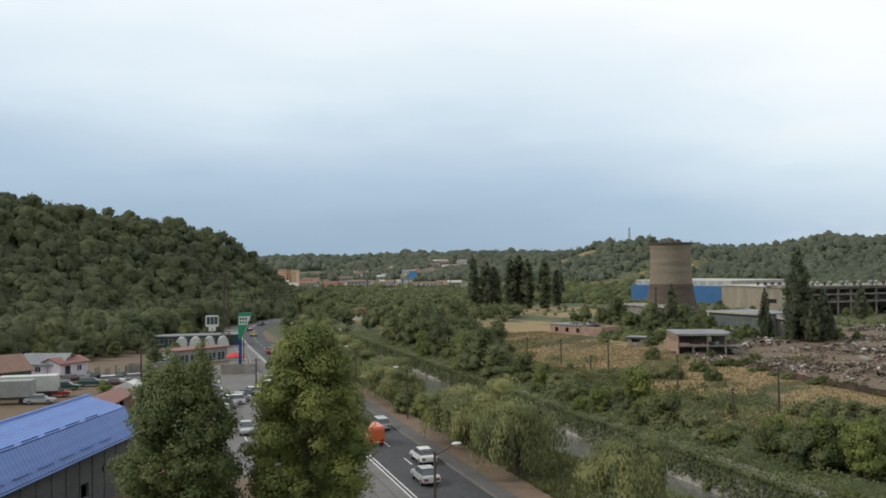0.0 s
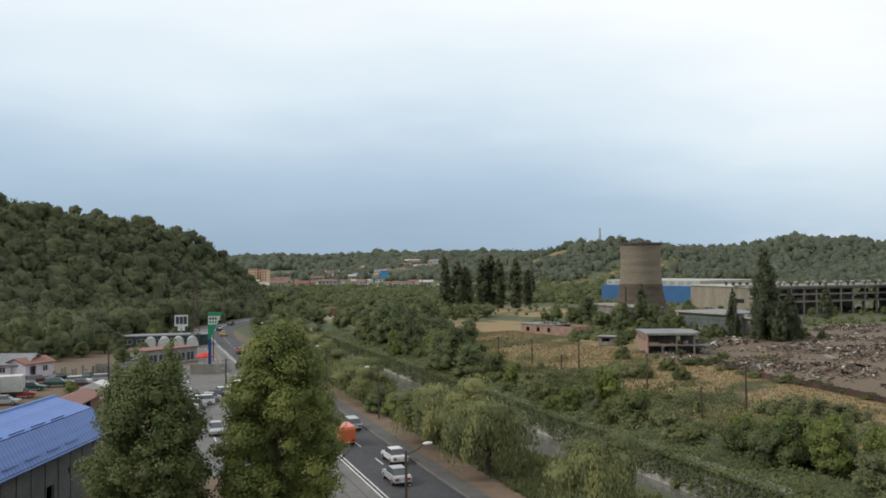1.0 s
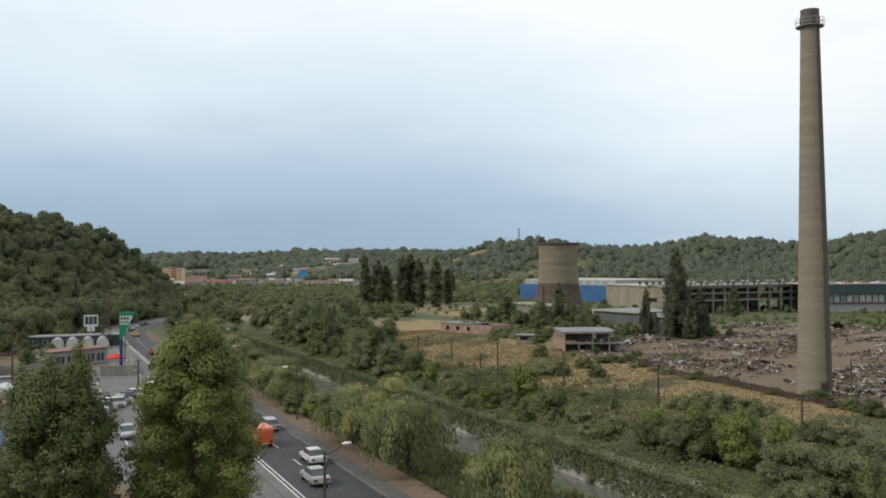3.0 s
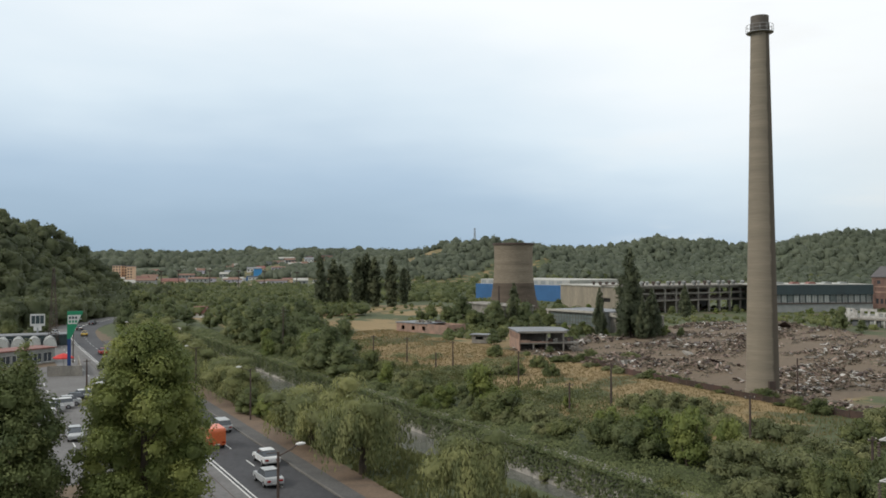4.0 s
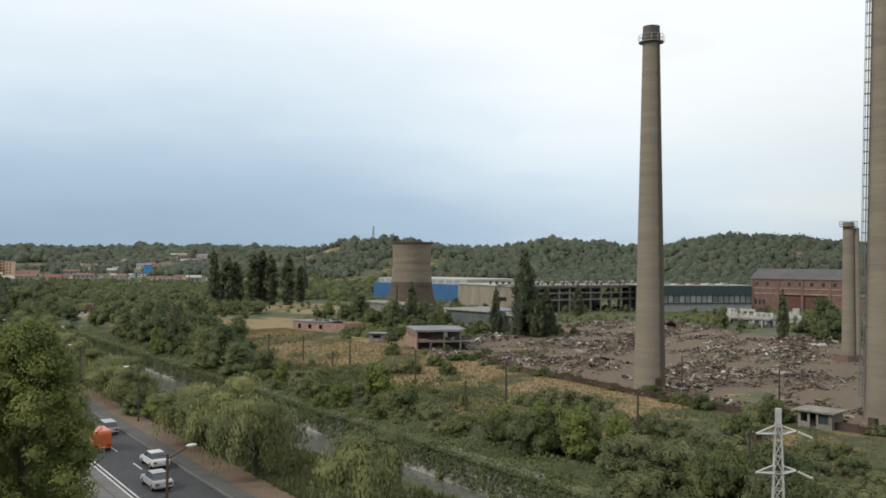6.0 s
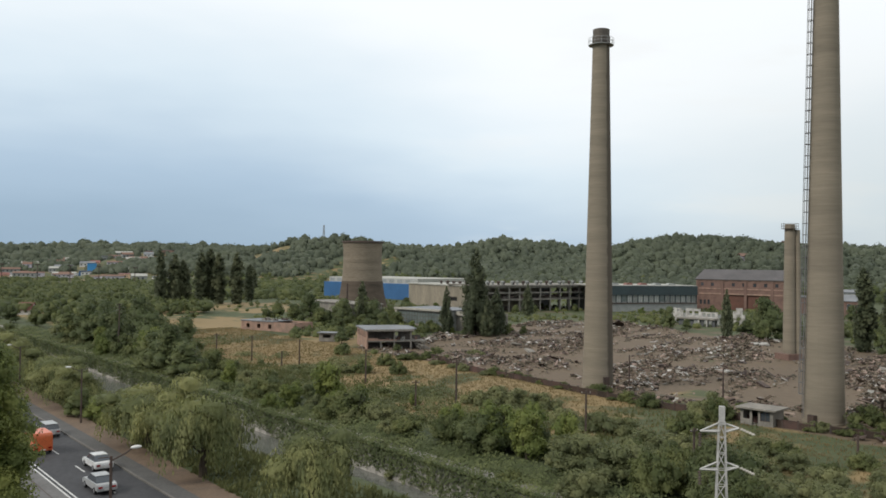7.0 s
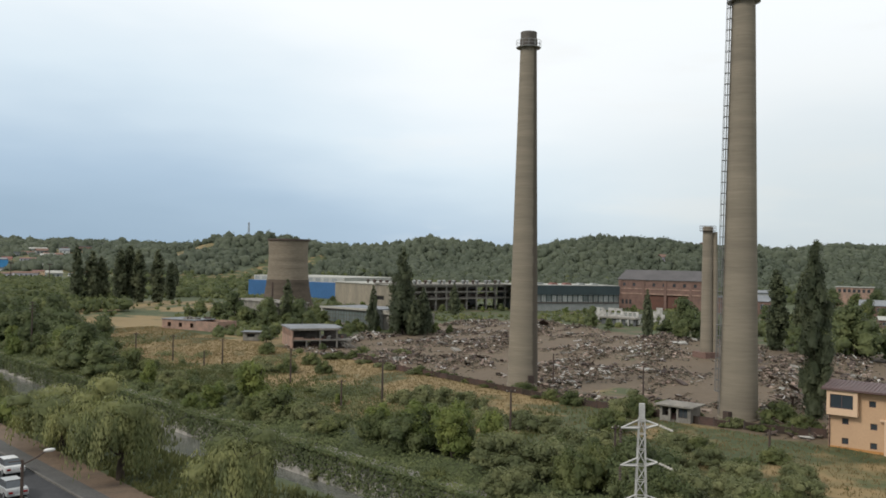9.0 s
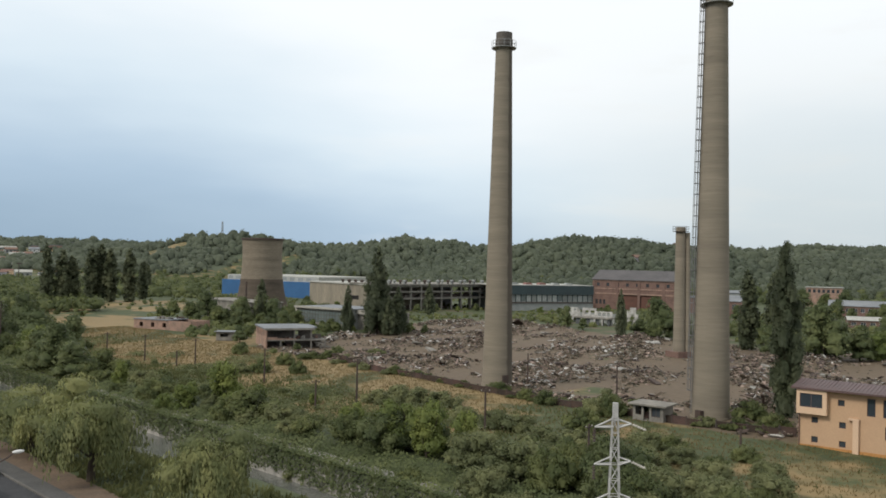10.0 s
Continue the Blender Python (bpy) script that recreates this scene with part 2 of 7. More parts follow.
M_RIM = shade("wheel_rim", (0.4, 0.4, 0.42), (0.3, 0.3, 0.32), rough=0.35, metal=0.6, scale=3, bump=0)
M_LAMP = shade("headlight_lens", (0.75, 0.75, 0.75), (0.6, 0.6, 0.6), rough=0.2, scale=3, bump=0)
M_TAIL = shade("tail_light_lens", (0.35, 0.01, 0.01), (0.25, 0.01, 0.01), rough=0.25, scale=3, bump=0)
M_GLASS = shade("window_glass", (0.03, 0.04, 0.05), (0.05, 0.06, 0.07), rough=0.08, scale=0.3, bump=0, spec=0.8, dapple=0.88)
# reflected sky is put into this glass colour as a pale grey-green
M_SKYGLASS = shade("sky_pale_glass", (0.20, 0.23, 0.22), (0.12, 0.145, 0.14), rough=0.25, scale=0.5, bump=0, spec=0.6)
M_PALE = shade("pale_concrete", (0.46, 0.43, 0.37), (0.34, 0.32, 0.28), scale=0.4)
M_WATER = shade("river_water", (0.16, 0.16, 0.14), (0.10, 0.105, 0.095), rough=0.12, scale=0.4, bump=0.5, fine=4, spec=0.6, dapple=0.88)
M_GRASS = foliage("dry_grass_blade", (0.262, 0.186, 0.09), (0.185, 0.15, 0.07), scale=0.06, island=0.12)
M_WEED = foliage("green_weed_blade", (0.145, 0.152, 0.06), (0.108, 0.12, 0.047), scale=0.08, island=0.16)


# ---------------------------------------------------------------- mesh helpers
def mesh_from(name, verts, faces, material, smooth=False):
    me = bpy.data.meshes.new(name)
    me.from_pydata(np.asarray(verts, float).tolist(), [], [tuple(f) for f in faces])
    me.materials.append(material)
    if smooth:
        me.shade_smooth()
    me.update()
    return me


def quads_mesh(name, corners, material, normals=None, tone=None):
    """corners: n x 4 x 3, a loose four-cornered leaf each; normals: n x 4 x 3, the way it is shaded; tone: n, its shade of green."""
    n = len(corners)
    me = bpy.data.meshes.new(name)
    me.vertices.add(n * 4)
    me.vertices.foreach_set("co", corners.astype(np.float32).ravel())
    me.loops.add(n * 4)
    me.loops.foreach_set("vertex_index", np.arange(n * 4, dtype=np.int32))
    me.polygons.add(n)
    me.polygons.foreach_set("loop_start", np.arange(0, n * 4, 4, dtype=np.int32))
    me.polygons.foreach_set("loop_total", np.full(n, 4, dtype=np.int32))
    me.update(calc_edges=True)
    if normals is not None:
        me.normals_split_custom_set_from_vertices(normals.reshape(-1, 3).tolist())
    if tone is None:
        tone = np.random.RandomState(n % 9973).random(n)
    at = me.attributes.new("tone", "FLOAT", "POINT")
    at.data.foreach_set("value", np.repeat(tone, 4).astype(np.float32))
    me.materials.append(material)
    return me


def leafy(name, made, material):
    return quads_mesh(name, made[0], material, made[1], made[2])


def thing(name, m, label, category, group="", kind=""):
    ob = new(name)
    ob.empty_display_size = 0.3
    ob.matrix_world = m
    return tagged(ob, label, category, group, kind)


def part(name, bm, material, parent, label="", smooth=False):
    me = bpy.data.meshes.new(name)
    bmesh.ops.recalc_face_normals(bm, faces=bm.faces)
    bm.to_mesh(me)
    bm.free()
    me.materials.append(material)
    if smooth:
        me.shade_smooth()
    ob = new(name, me)
    ob.parent = parent
    return tagged(ob, label)


def part_me(name, me, parent, label="", m=None):
    ob = new(name, me)
    ob.parent = parent
    if m is not None:
        ob.matrix_basis = m
    return tagged(ob, label)


def box(bm, x0, x1, y0, y1, z0, z1, m=None):
    vs = [bm.verts.new((x, y, z)) for z in (z0, z1) for x, y in ((x0, y0), (x1, y0), (x1, y1), (x0, y1))]
    if m is not None:
        bmesh.ops.transform(bm, matrix=m, verts=vs)
    for f in ((3, 2, 1, 0), (4, 5, 6, 7), (0, 1, 5, 4), (1, 2, 6, 5), (2, 3, 7, 6), (3, 0, 4, 7)):
        bm.faces.new([vs[i] for i in f])
    return vs


def prism(bm, outline, y0, y1):
    """A slab whose outline (x, z) runs from y0 to y1."""
    a = [bm.verts.new((x, y0, z)) for x, z in outline]
    b = [bm.verts.new((x, y1, z)) for x, z in outline]
    bm.faces.new(a)
    bm.faces.new(list(reversed(b)))
    for i in range(len(a)):
        j = (i + 1) % len(a)
        bm.faces.new((a[i], b[i], b[j], a[j]))


def lathe(bm, rings, seg=32, caps=True):
    """rings: (radius, z) from bottom to top."""
    loops = [[bm.verts.new((r * math.cos(2 * math.pi * k / seg), r * math.sin(2 * math.pi * k / seg), z)) for k in range(seg)] for r, z in rings]
    for a, b in zip(loops, loops[1:]):
        for k in range(seg):
            bm.faces.new((a[k], a[(k + 1) % seg], b[(k + 1) % seg], b[k]))
    if caps:
        bm.faces.new(list(reversed(loops[0])))
        bm.faces.new(loops[-1])


def rod(bm, p, q, r0, r1=None, seg=6):
    p, q = Vector(p), Vector(q)
    r1 = r0 if r1 is None else r1
    turn = (q - p).to_track_quat("Z", "Y").to_matrix()
    rings = []
    for c, r in ((p, r0), (q, r1)):
        rings.append([bm.verts.new(c + turn @ Vector((r * math.cos(2 * math.pi * k / seg), r * math.sin(2 * math.pi * k / seg), 0))) for k in range(seg)])
    for k in range(seg):
        bm.faces.new((rings[0][k], rings[0][(k + 1) % seg], rings[1][(k + 1) % seg], rings[1][k]))
    bm.faces.new(list(reversed(rings[0])))
    bm.faces.new(rings[1])


def holed(bm, x0, x1, z0, z1, y0, y1, holes):
    """A wall slab with real openings; holes: (xa, xb, za, zb)."""
    xs = sorted({x0, x1, *(v for h in holes for v in h[:2])})
    zs = sorted({z0, z1, *(v for h in holes for v in h[2:])})
    for xa, xb in zip(xs, xs[1:]):
        for za, zb in zip(zs, zs[1:]):
            if not any(h[0] < (xa + xb) / 2 < h[1] and h[2] < (za + zb) / 2 < h[3] for h in holes):
                box(bm, xa, xb, y0, y1, za, zb)
    bmesh.ops.remove_doubles(bm, verts=bm.verts[:], dist=0.0005)


def facing(ax, ay, bx, by, z=0.0):
    """The pose at A whose x runs to B and whose y points away from the viewer's side (to the left of A to B)."""
    return pose(ax, ay, z, 0, 0, math.degrees(math.atan2(by - ay, bx - ax)))


# ---------------------------------------------------------------- the lie of the land
ALONG, ACROSS = Vector((-0.311, 0.950)), Vector((0.950, 0.311))   # down the road, and across it towards the river


def place(s, l):
    v = ACROSS * s + ALONG * l
    return v.x, v.y


def sm(v, lo, hi):
    t = np.clip((v - lo) / (hi - lo), 0, 1)
    return t * t * (3 - 2 * t)


def wav(x, y, k, p=0.0):
    return np.sin(x * k + p) * np.cos(y * k * 1.13 - p * 1.7) + 0.5 * np.sin(x * k * 2.3 - y * k * 1.9 + p * 2.1)


def ridge(x, y, ax, ay, bx, by, top, wide, fall):
    """A long hill from A to B with a rounded crest; fall: how much lower it is at B."""
    dx, dy = bx - ax, by - ay
    t = np.clip(((x - ax) * dx + (y - ay) * dy) / (dx * dx + dy * dy), 0, 1)
    d = np.hypot(x - ax - t * dx, y - ay - t * dy)
    return top * (1 - fall * t) * np.exp(-(d / wide) ** 2)


def yard(x, y):
    """1 on the cleared demolition ground."""
    u, v = x - 59, y - 145
    a, b = 0.97 * u + 0.23 * v, 0.23 * u - 0.97 * v          # away from the wall, and along it
    edge = 4 * np.sin(b * 0.13) + 3 * np.sin(a * 0.21)
    return sm(a, 1.0, 4.0) * (1 - sm(a + edge, 104, 122)) * sm(b + 0.52 * a + edge, -52, -42) * (1 - sm(b, 70, 88))


def land(x, y):
    x, y = np.asarray(x, float), np.asarray(y, float)
    s, l = 0.950 * x + 0.311 * y, 0.950 * y - 0.311 * x
    z = 0.25 * wav(x, y, 0.045) * sm(s, 56, 75)
    z = z + 0.55 * yard(x, y) * np.maximum(0, wav(x, y, 0.11, 0.5) + 0.3)
    # river bed between the grassy bank and the concrete wall
    foot = 5.0 * (1 - sm(l, 66, 84))
    z = z - 3.6 * sm(s, 39 + foot * 0.8, 44 + foot) * (1 - sm(s, 53.4, 54.6)) * (1 - sm(l, 330, 420))
    z = z + 0.8 * sm(s, 54, 57)  * (1 - sm(s, 58, 66))
    # near hill beyond the road
    t = np.clip(((x + 270) * 150 + (y - 190) * 235) / (150.0 ** 2 + 235.0 ** 2), 0, 1)
    d = np.hypot(x + 270 - t * 150, y - 190 - t * 235)
    z = z + 59 * (1 - 0.44 * t) * (1 - sm(d, 0, 116 - 62 * t * t * t))
    # hills that close the valley
    z = z + ridge(x, y, -900, 2300, 250, 2300, 35, 380, -0.33)
    z = z + ridge(x, y, -75, 2330, 10, 2330, 10, 70, 0.4)
    z = z + ridge(x, y, 60, 1190, 620, 970, 33, 150, 0.0)
    z = z + ridge(x, y, 195, 988, 285, 950, 21, 85, 0.0)
    z = z + ridge(x, y, 480, 1020, 485, 1015, 14, 80, 0.0)
    z = z + ridge(x, y, 407, 588, 486, 515, 35, 96, 0.2)
    z = z + ridge(x, y, 436, 570, 458, 552, 8.0, 42, 0.0)
    z = z + ridge(x, y, 236, 985, 256, 976, 7.0, 38, 0.0)
    z = z + ridge(x, y, 545, 985, 560, 975, 5.5, 50, 0.0)
    z = z + ridge(x, y, 560, 730, 660, 660, 16, 110, 0.3)
    z = z + ridge(x, y, 1660, 1330, 2400, 1500, 68, 380, 0.0)
    z = z + ridge(x, y, 590, 430, 800, 380, 20, 100, 0.0)
    far = sm(np.hypot(x, y), 550, 1000)
    return z + far * (3.0 * wav(x, y, 0.012) + 2.0 * wav(x, y, 0.03, 1.0))


def ground_z(x, y):
    return float(land(x, y))


def disc(x, y, cx, cy, r, soft):
    return 1 - sm(np.hypot(x - cx, y - cy), r - soft, r + soft)


# one sheet of ground, finer ahead of the camera, out to the horizon
az = np.radians(np.concatenate([np.arange(-180, -44, 4.0), np.arange(-44, 82, 0.5), np.arange(82, 180, 4.0)]))
rad = np.concatenate([[0.0], 8 * (4600 / 8) ** np.linspace(0, 1, 360)])
A, R = np.meshgrid(az, rad)
GX, GY = R * np.sin(A), R * np.cos(A)
GZ = land(GX, GY)
GS, GL = 0.950 * GX + 0.311 * GY, 0.950 * GY - 0.311 * GX
na, nr = len(az), len(rad)
idx = np.arange(na * nr).reshape(nr, na)
nxt = np.roll(idx, -1, axis=1)
faces = np.stack([idx[:-1], idx[1:], nxt[1:], nxt[:-1]], -1).reshape(-1, 4)
ground_me = bpy.data.meshes.new("ground")
ground_me.from_pydata(np.stack([GX, GY, GZ], -1).reshape(-1, 3).tolist(), [], faces.tolist())
ground_me.shade_smooth()
dry = sm(GS, 62, 69) * (1 - sm(GS, 120, 150)) * (0.64 + 0.24 * wav(GX, GY, 0.06) + 0.16 * wav(GX, GY, 0.2)) + sm(np.hypot(GX, GY), 500, 900) * 0.4
dry = dry * (1 - 0.42 * (1 - sm(GL, 40, 80)))
dry = np.maximum(dry, (0.62 + 0.22 * wav(GX, GY, 0.09) + 0.12 * wav(GX, GY, 0.3)) * disc(GX, GY, 60, 372, 46, 22))
dry = np.maximum(dry, 0.56 * disc(GX, GY, 150, 985, 30, 9))
dirt = yard(GX, GY) * (1 - 0.5 * sm(wav(GX, GY, 0.055, 4.0), 0.75, 1.15))
dirt = np.maximum(dirt, 0.36 * sm(GX, 98, 122) * sm(GY, 120, 150) * (1 - sm(np.hypot(GX, GY), 400, 460)))
dirt = np.maximum(dirt, 0.8 * (1 - sm(GS, 29, 33)) * sm(GS, -80, -60) * (1 - sm(GL, 330, 370)))
wood = sm(GZ, 3.5, 8.0) * (1 - disc(GX, GY, 150, 985, 30, 9))
wood = wood * (1 - 0.8 * sm(np.hypot(GX, GY), 500, 600) * sm(wav(GX, GY, 0.013, 2.0) + 0.5 * wav(GX, GY, 0.04), 0.95, 1.15))
for nm, val in (("dry", dry), ("dirt", dirt), ("wood", wood)):
    at = ground_me.attributes.new(nm, "FLOAT", "POINT")
    at.data.foreach_set("value", np.clip(val, 0, 1).astype(np.float32).ravel())


def ground_material():
    m = shade("ground_cover", (0.085, 0.10, 0.04), (0.055, 0.07, 0.03), scale=0.12, fine=14, bump=0.8)
    n, l = m.node_tree.nodes, m.node_tree.links
    p = n["Principled BSDF"]
    col = p.inputs["Base Color"].links[0].from_socket
    geo = n.new("ShaderNodeNewGeometry")

    def noise_at(s):
        t = n.new("ShaderNodeTexNoise")
        t.inputs["Scale"].default_value, t.inputs["Detail"].default_value = s, 6
        l.new(geo.outputs["Position"], t.inputs["Vector"])
        return t.outputs[0]

    def layer(col, name, base, alt, s):
        at = n.new("ShaderNodeAttribute")
        at.attribute_name = name
        add, ad2, rmp = n.new("ShaderNodeMath"), n.new("ShaderNodeMath"), n.new("ShaderNodeMapRange")
        ad2.operation = "MULTIPLY_ADD"
        l.new(noise_at(s), ad2.inputs[0])
        ad2.inputs[1].default_value, ad2.inputs[2].default_value = 1.4, -0.7
        l.new(at.outputs["Fac"], add.inputs[0])
        l.new(ad2.outputs[0], add.inputs[1])
        l.new(add.outputs[0], rmp.inputs[0])
        rmp.inputs[1].default_value, rmp.inputs[2].default_value = 0.4, 0.6
        mx = n.new("ShaderNodeMix")
        mx.data_type = "RGBA"
        l.new(noise_at(s * 6), mx.inputs[0])
        mx.inputs[6].default_value, mx.inputs[7].default_value = (*base, 1), (*alt, 1)
        m2 = n.new("ShaderNodeMix")
        m2.data_type = "RGBA"
        l.new(rmp.outputs[0], m2.inputs[0])
        l.new(col, m2.inputs[6])
        l.new(mx.outputs[2], m2.inputs[7])
        return m2.outputs[2]

    col = layer(col, "dry", (0.252, 0.168, 0.08), (0.165, 0.132, 0.062), 0.14)
    col = layer(col, "dirt", (0.074, 0.055, 0.037), (0.158, 0.116, 0.075), 0.12)
    col = layer(col, "wood", (0.058, 0.07, 0.043), (0.088, 0.102, 0.062), 0.05)
    l.new(col, p.inputs["Base Color"])
    return m


ground_me.materials.append(ground_material())
tagged(new("ground", ground_me), "valley floor and hills with dry grass, weeds and bare soil", "ground", kind="structure")

# ---------------------------------------------------------------- landmarks
def chimney(x, y, height, r0, r1, label, material):
    t = thing("chimney", pose(x, y, ground_z(x, y) - 0.3), label, "chimney", "factory chimneys")
    bm = bmesh.new()
    n = max(6, int(height / 2.5))
    rings = [(r0 + 0.12, 0), (r0 + 0.12, 0.6), (r0, 0.62)]
    for k in range(1, n):
        z, r = height * k / n, r0 + (r1 - r0) * k / n
        rings += [(r, z - 0.02), (r + 0.014, z), (r + 0.014, z + 0.07), (r, z + 0.09)]
    rings += [(r1, height), (r1 - 0.25, height), (r1 - 0.3, height - 2)]
    lathe(bm, rings, 40)
    part("shaft", bm, material, t)
    return t


def gallery(t, z, r, material=None):
    """A steel walkway with a rail round a chimney."""
    material = material or M_GALV
    bm = bmesh.new()
    lathe(bm, [(r - 0.3, z), (r + 0.68, z), (r + 0.68, z + 0.08), (r - 0.3, z + 0.08)], 28)
    g = part("gallery", bm, material, t, "steel walkway round the shaft")
    for zz in (0.6, 1.15):
        bm = bmesh.new()
        for k in range(24):
            a, b = 2 * math.pi * k / 24, 2 * math.pi * (k + 1) / 24
            rod(bm, ((r + 0.7) * math.cos(a), (r + 0.7) * math.sin(a), z + zz), ((r + 0.7) * math.cos(b), (r + 0.7) * math.sin(b), z + zz), 0.03, seg=4)
        part("rail", bm, material, g)
    for k in range(12):
        a = 2 * math.pi * k / 12
        bm = bmesh.new()
        rod(bm, ((r + 0.7) * math.cos(a), (r + 0.7) * math.sin(a), z), ((r + 0.7) * math.cos(a), (r + 0.7) * math.sin(a), z + 1.15), 0.03, seg=4)
        part("post", bm, material, g)


c1 = chimney(72.4, 121.1, 58.7, 2.5, 1.32, "tall tapered concrete chimney with a dark stripe down one side and dark crown", M_SHAFTSTRIPE)
gallery(c1, 56.2, 1.35)
bm = bmesh.new()
lathe(bm, [(1.45, 56.5), (1.45, 57.7), (1.34, 57.75), (1.36, 58.8), (1.1, 58.82)], 36)
part("crown", bm, M_SOOTSHADE, c1, "soot-dark crown")
bm = bmesh.new()
box(bm, -0.5, 0.5, -2.75, -2.3, 0.2, 2.2)
part("flue_door", bm, M_STEEL, c1)

c2 = chimney(83.6, 84.5, 58.5, 2.5, 1.42, "tall tapered concrete chimney with a caged steel ladder", M_SHAFT)
gallery(c2, 55.6, 1.45)
LADDER = math.radians(157)
ladder = new("ladder", None)
ladder.parent = c2
tagged(ladder, "galvanised caged ladder")


def on_shaft(z, off, side):
    r = 2.5 + (1.42 - 2.5) * z / 58.5 + off
    return (r * math.cos(LADDER) - side * math.sin(LADDER), r * math.sin(LADDER) + side * math.cos(LADDER), z)


for side in (-0.24, 0.24):
    bm = bmesh.new()
    rod(bm, on_shaft(1, 0.2, side), on_shaft(57, 0.2, side), 0.04, seg=4)
    part("stile", bm, M_OLDZINC, ladder)
for off, side in ((0.72, -0.22), (0.72, 0.22), (0.5, -0.34), (0.5, 0.34)):
    bm = bmesh.new()
    rod(bm, on_shaft(4, off, side), on_shaft(57, off, side), 0.04, seg=4)
    part("cage_bar", bm, M_OLDZINC, ladder)
for k in range(37):
    z = 4 + 1.45 * k
    bm = bmesh.new()
    ring = [on_shaft(z, o, s) for o, s in ((0.2, -0.24), (0.5, -0.34), (0.72, -0.22), (0.72, 0.22), (0.5, 0.34), (0.2, 0.24), (0.2, -0.24))]
    for p, q in zip(ring, ring[1:]):
        rod(bm, p, q, 0.045, seg=4)
    part("cage_hoop", bm, M_OLDZINC, ladder)
bm = bmesh.new()
box(bm, -2.9, -2.3, -1.2, -0.2, 0.0, 1.6)
part("flue_door", bm, M_STEEL, c2, "rusty flue door")

c3 = chimney(135.05, 146.4, 29.6, 1.35, 1.08, "short weathered concrete chimney with a rusty gallery", M_SHAFT)
gallery(c3, 28.6, 1.08, M_STEEL)
bm = bmesh.new()
rod(bm, (1.4, -1.28, 0), (1.15, -1.05, 28.4), 0.58, 0.5, 12)
part("downpipe", bm, M_SHAFT, c3, "pale flue pipe along the shaft")
bm = bmesh.new()
box(bm, -2.1, 2.1, -2.1, 2.1, 0, 1.6)
part("plinth", bm, M_BRICK, c3, "broken brick plinth")

t = thing("cooling_tower", pose(89.8, 334.7, -0.2), "weathered concrete cooling tower, open at the top", "cooling tower")
bm = bmesh.new()
prof = [(10.2, 2.2), (9.5, 5), (8.9, 8), (8.45, 11), (8.1, 14), (7.9, 17), (7.75, 20), (7.75, 23), (7.85, 26), (8.05, 28.2)]
rings = []
for (r, z), (r2, z2) in zip(prof, prof[1:]):
    rings += [(r, z), (r + 0.05, z + 0.05), ((r + r2) / 2 + 0.05, (z + z2) / 2), ((r + r2) / 2, (z + z2) / 2 + 0.06)]
lower = [q for q in rings if q[1] < 12.6]
upper = [lower[-1]] + [q for q in rings if q[1] >= 12.6] + [(8.05, 28.2), (7.75, 28.2), (7.5, 22), (8.0, 12), (9.8, 2.2)]
lathe(bm, upper, 64, caps=False)
part("shell", bm, M_TOWER, t)
bm = bmesh.new()
lathe(bm, lower, 64, caps=False)
part("lower_shell", bm, M_TOWERLOW, t, "dark damp-stained lower shell")
bm = bmesh.new()
lathe(bm, [(7.9, 27.9), (8.45, 28.0), (8.45, 28.7), (7.8, 28.75)], 64, caps=False)
part("rim", bm, M_STEEL, t, "dark rim ring")
for k in range(28):
    a = 2 * math.pi * k / 28
    bm = bmesh.new()
    rod(bm, (10.9 * math.cos(a), 10.9 * math.sin(a), 0), (10.1 * math.cos(a + 0.11), 10.1 * math.sin(a + 0.11), 2.5), 0.28, seg=6)
    part("leg", bm, M_TOWER, t)


# ---------------------------------------------------------------- buildings
def window(parent, x0, x1, z0, z1, y, frame_m=None, depth=0.12, bars=1, glass=None):
    """A framed pane set into an opening; y is the wall's outer face."""
    frame_m, glass = frame_m or M_WHITE, glass or M_GLASS
    f = 0.07
    bm = bmesh.new()
    for q in ((x0, x0 + f, z0, z1), (x1 - f, x1, z0, z1), (x0 + f, x1 - f, z0, z0 + f), (x0 + f, x1 - f, z1 - f, z1)):
        box(bm, q[0], q[1], y + depth, y + depth + 0.06, q[2], q[3])
    for k in range(1, bars + 1):
        xm = x0 + (x1 - x0) * k / (bars + 1)
        box(bm, xm - f / 2, xm + f / 2, y + depth + 0.004, y + depth + 0.05, z0 + f, z1 - f)
    w = part("window", bm, frame_m, parent)
    bm = bmesh.new()
    box(bm, x0 + f / 2, x1 - f / 2, y + depth + 0.02, y + depth + 0.035, z0 + f / 2, z1 - f / 2)
    part("pane", bm, glass, w)
    return w


def shell(t, L, D, Hh, material, holes=(), thick=0.3, back=True, name="wall"):
    """Four walls; the front (y = 0) has openings."""
    bm = bmesh.new()
    holed(bm, 0, L, 0, Hh, 0, thick, list(holes))
    part(name, bm, material, t)
    bm = bmesh.new()
    box(bm, 0, thick, thick, D - thick, 0, Hh)
    part(name, bm, material, t)
    bm = bmesh.new()
    box(bm, L - thick, L, thick, D - thick, 0, Hh)
    part(name, bm, material, t)
    bm = bmesh.new()
    box(bm, 0, L, D - thick, D, 0, Hh)
    part(name, bm, material, t)
    bm = bmesh.new()
    box(bm, thick, L - thick, thick, D - thick, 0.05, 0.2)
    part("floor_slab", bm, M_CONC2, t)


def flat_roof(t, L, D, z, material, over=0.3, th=0.25, label=""):
    bm = bmesh.new()
    box(bm, -over, L + over, -over, D + over, z, z + th)
    part("roof", bm, material, t, label)


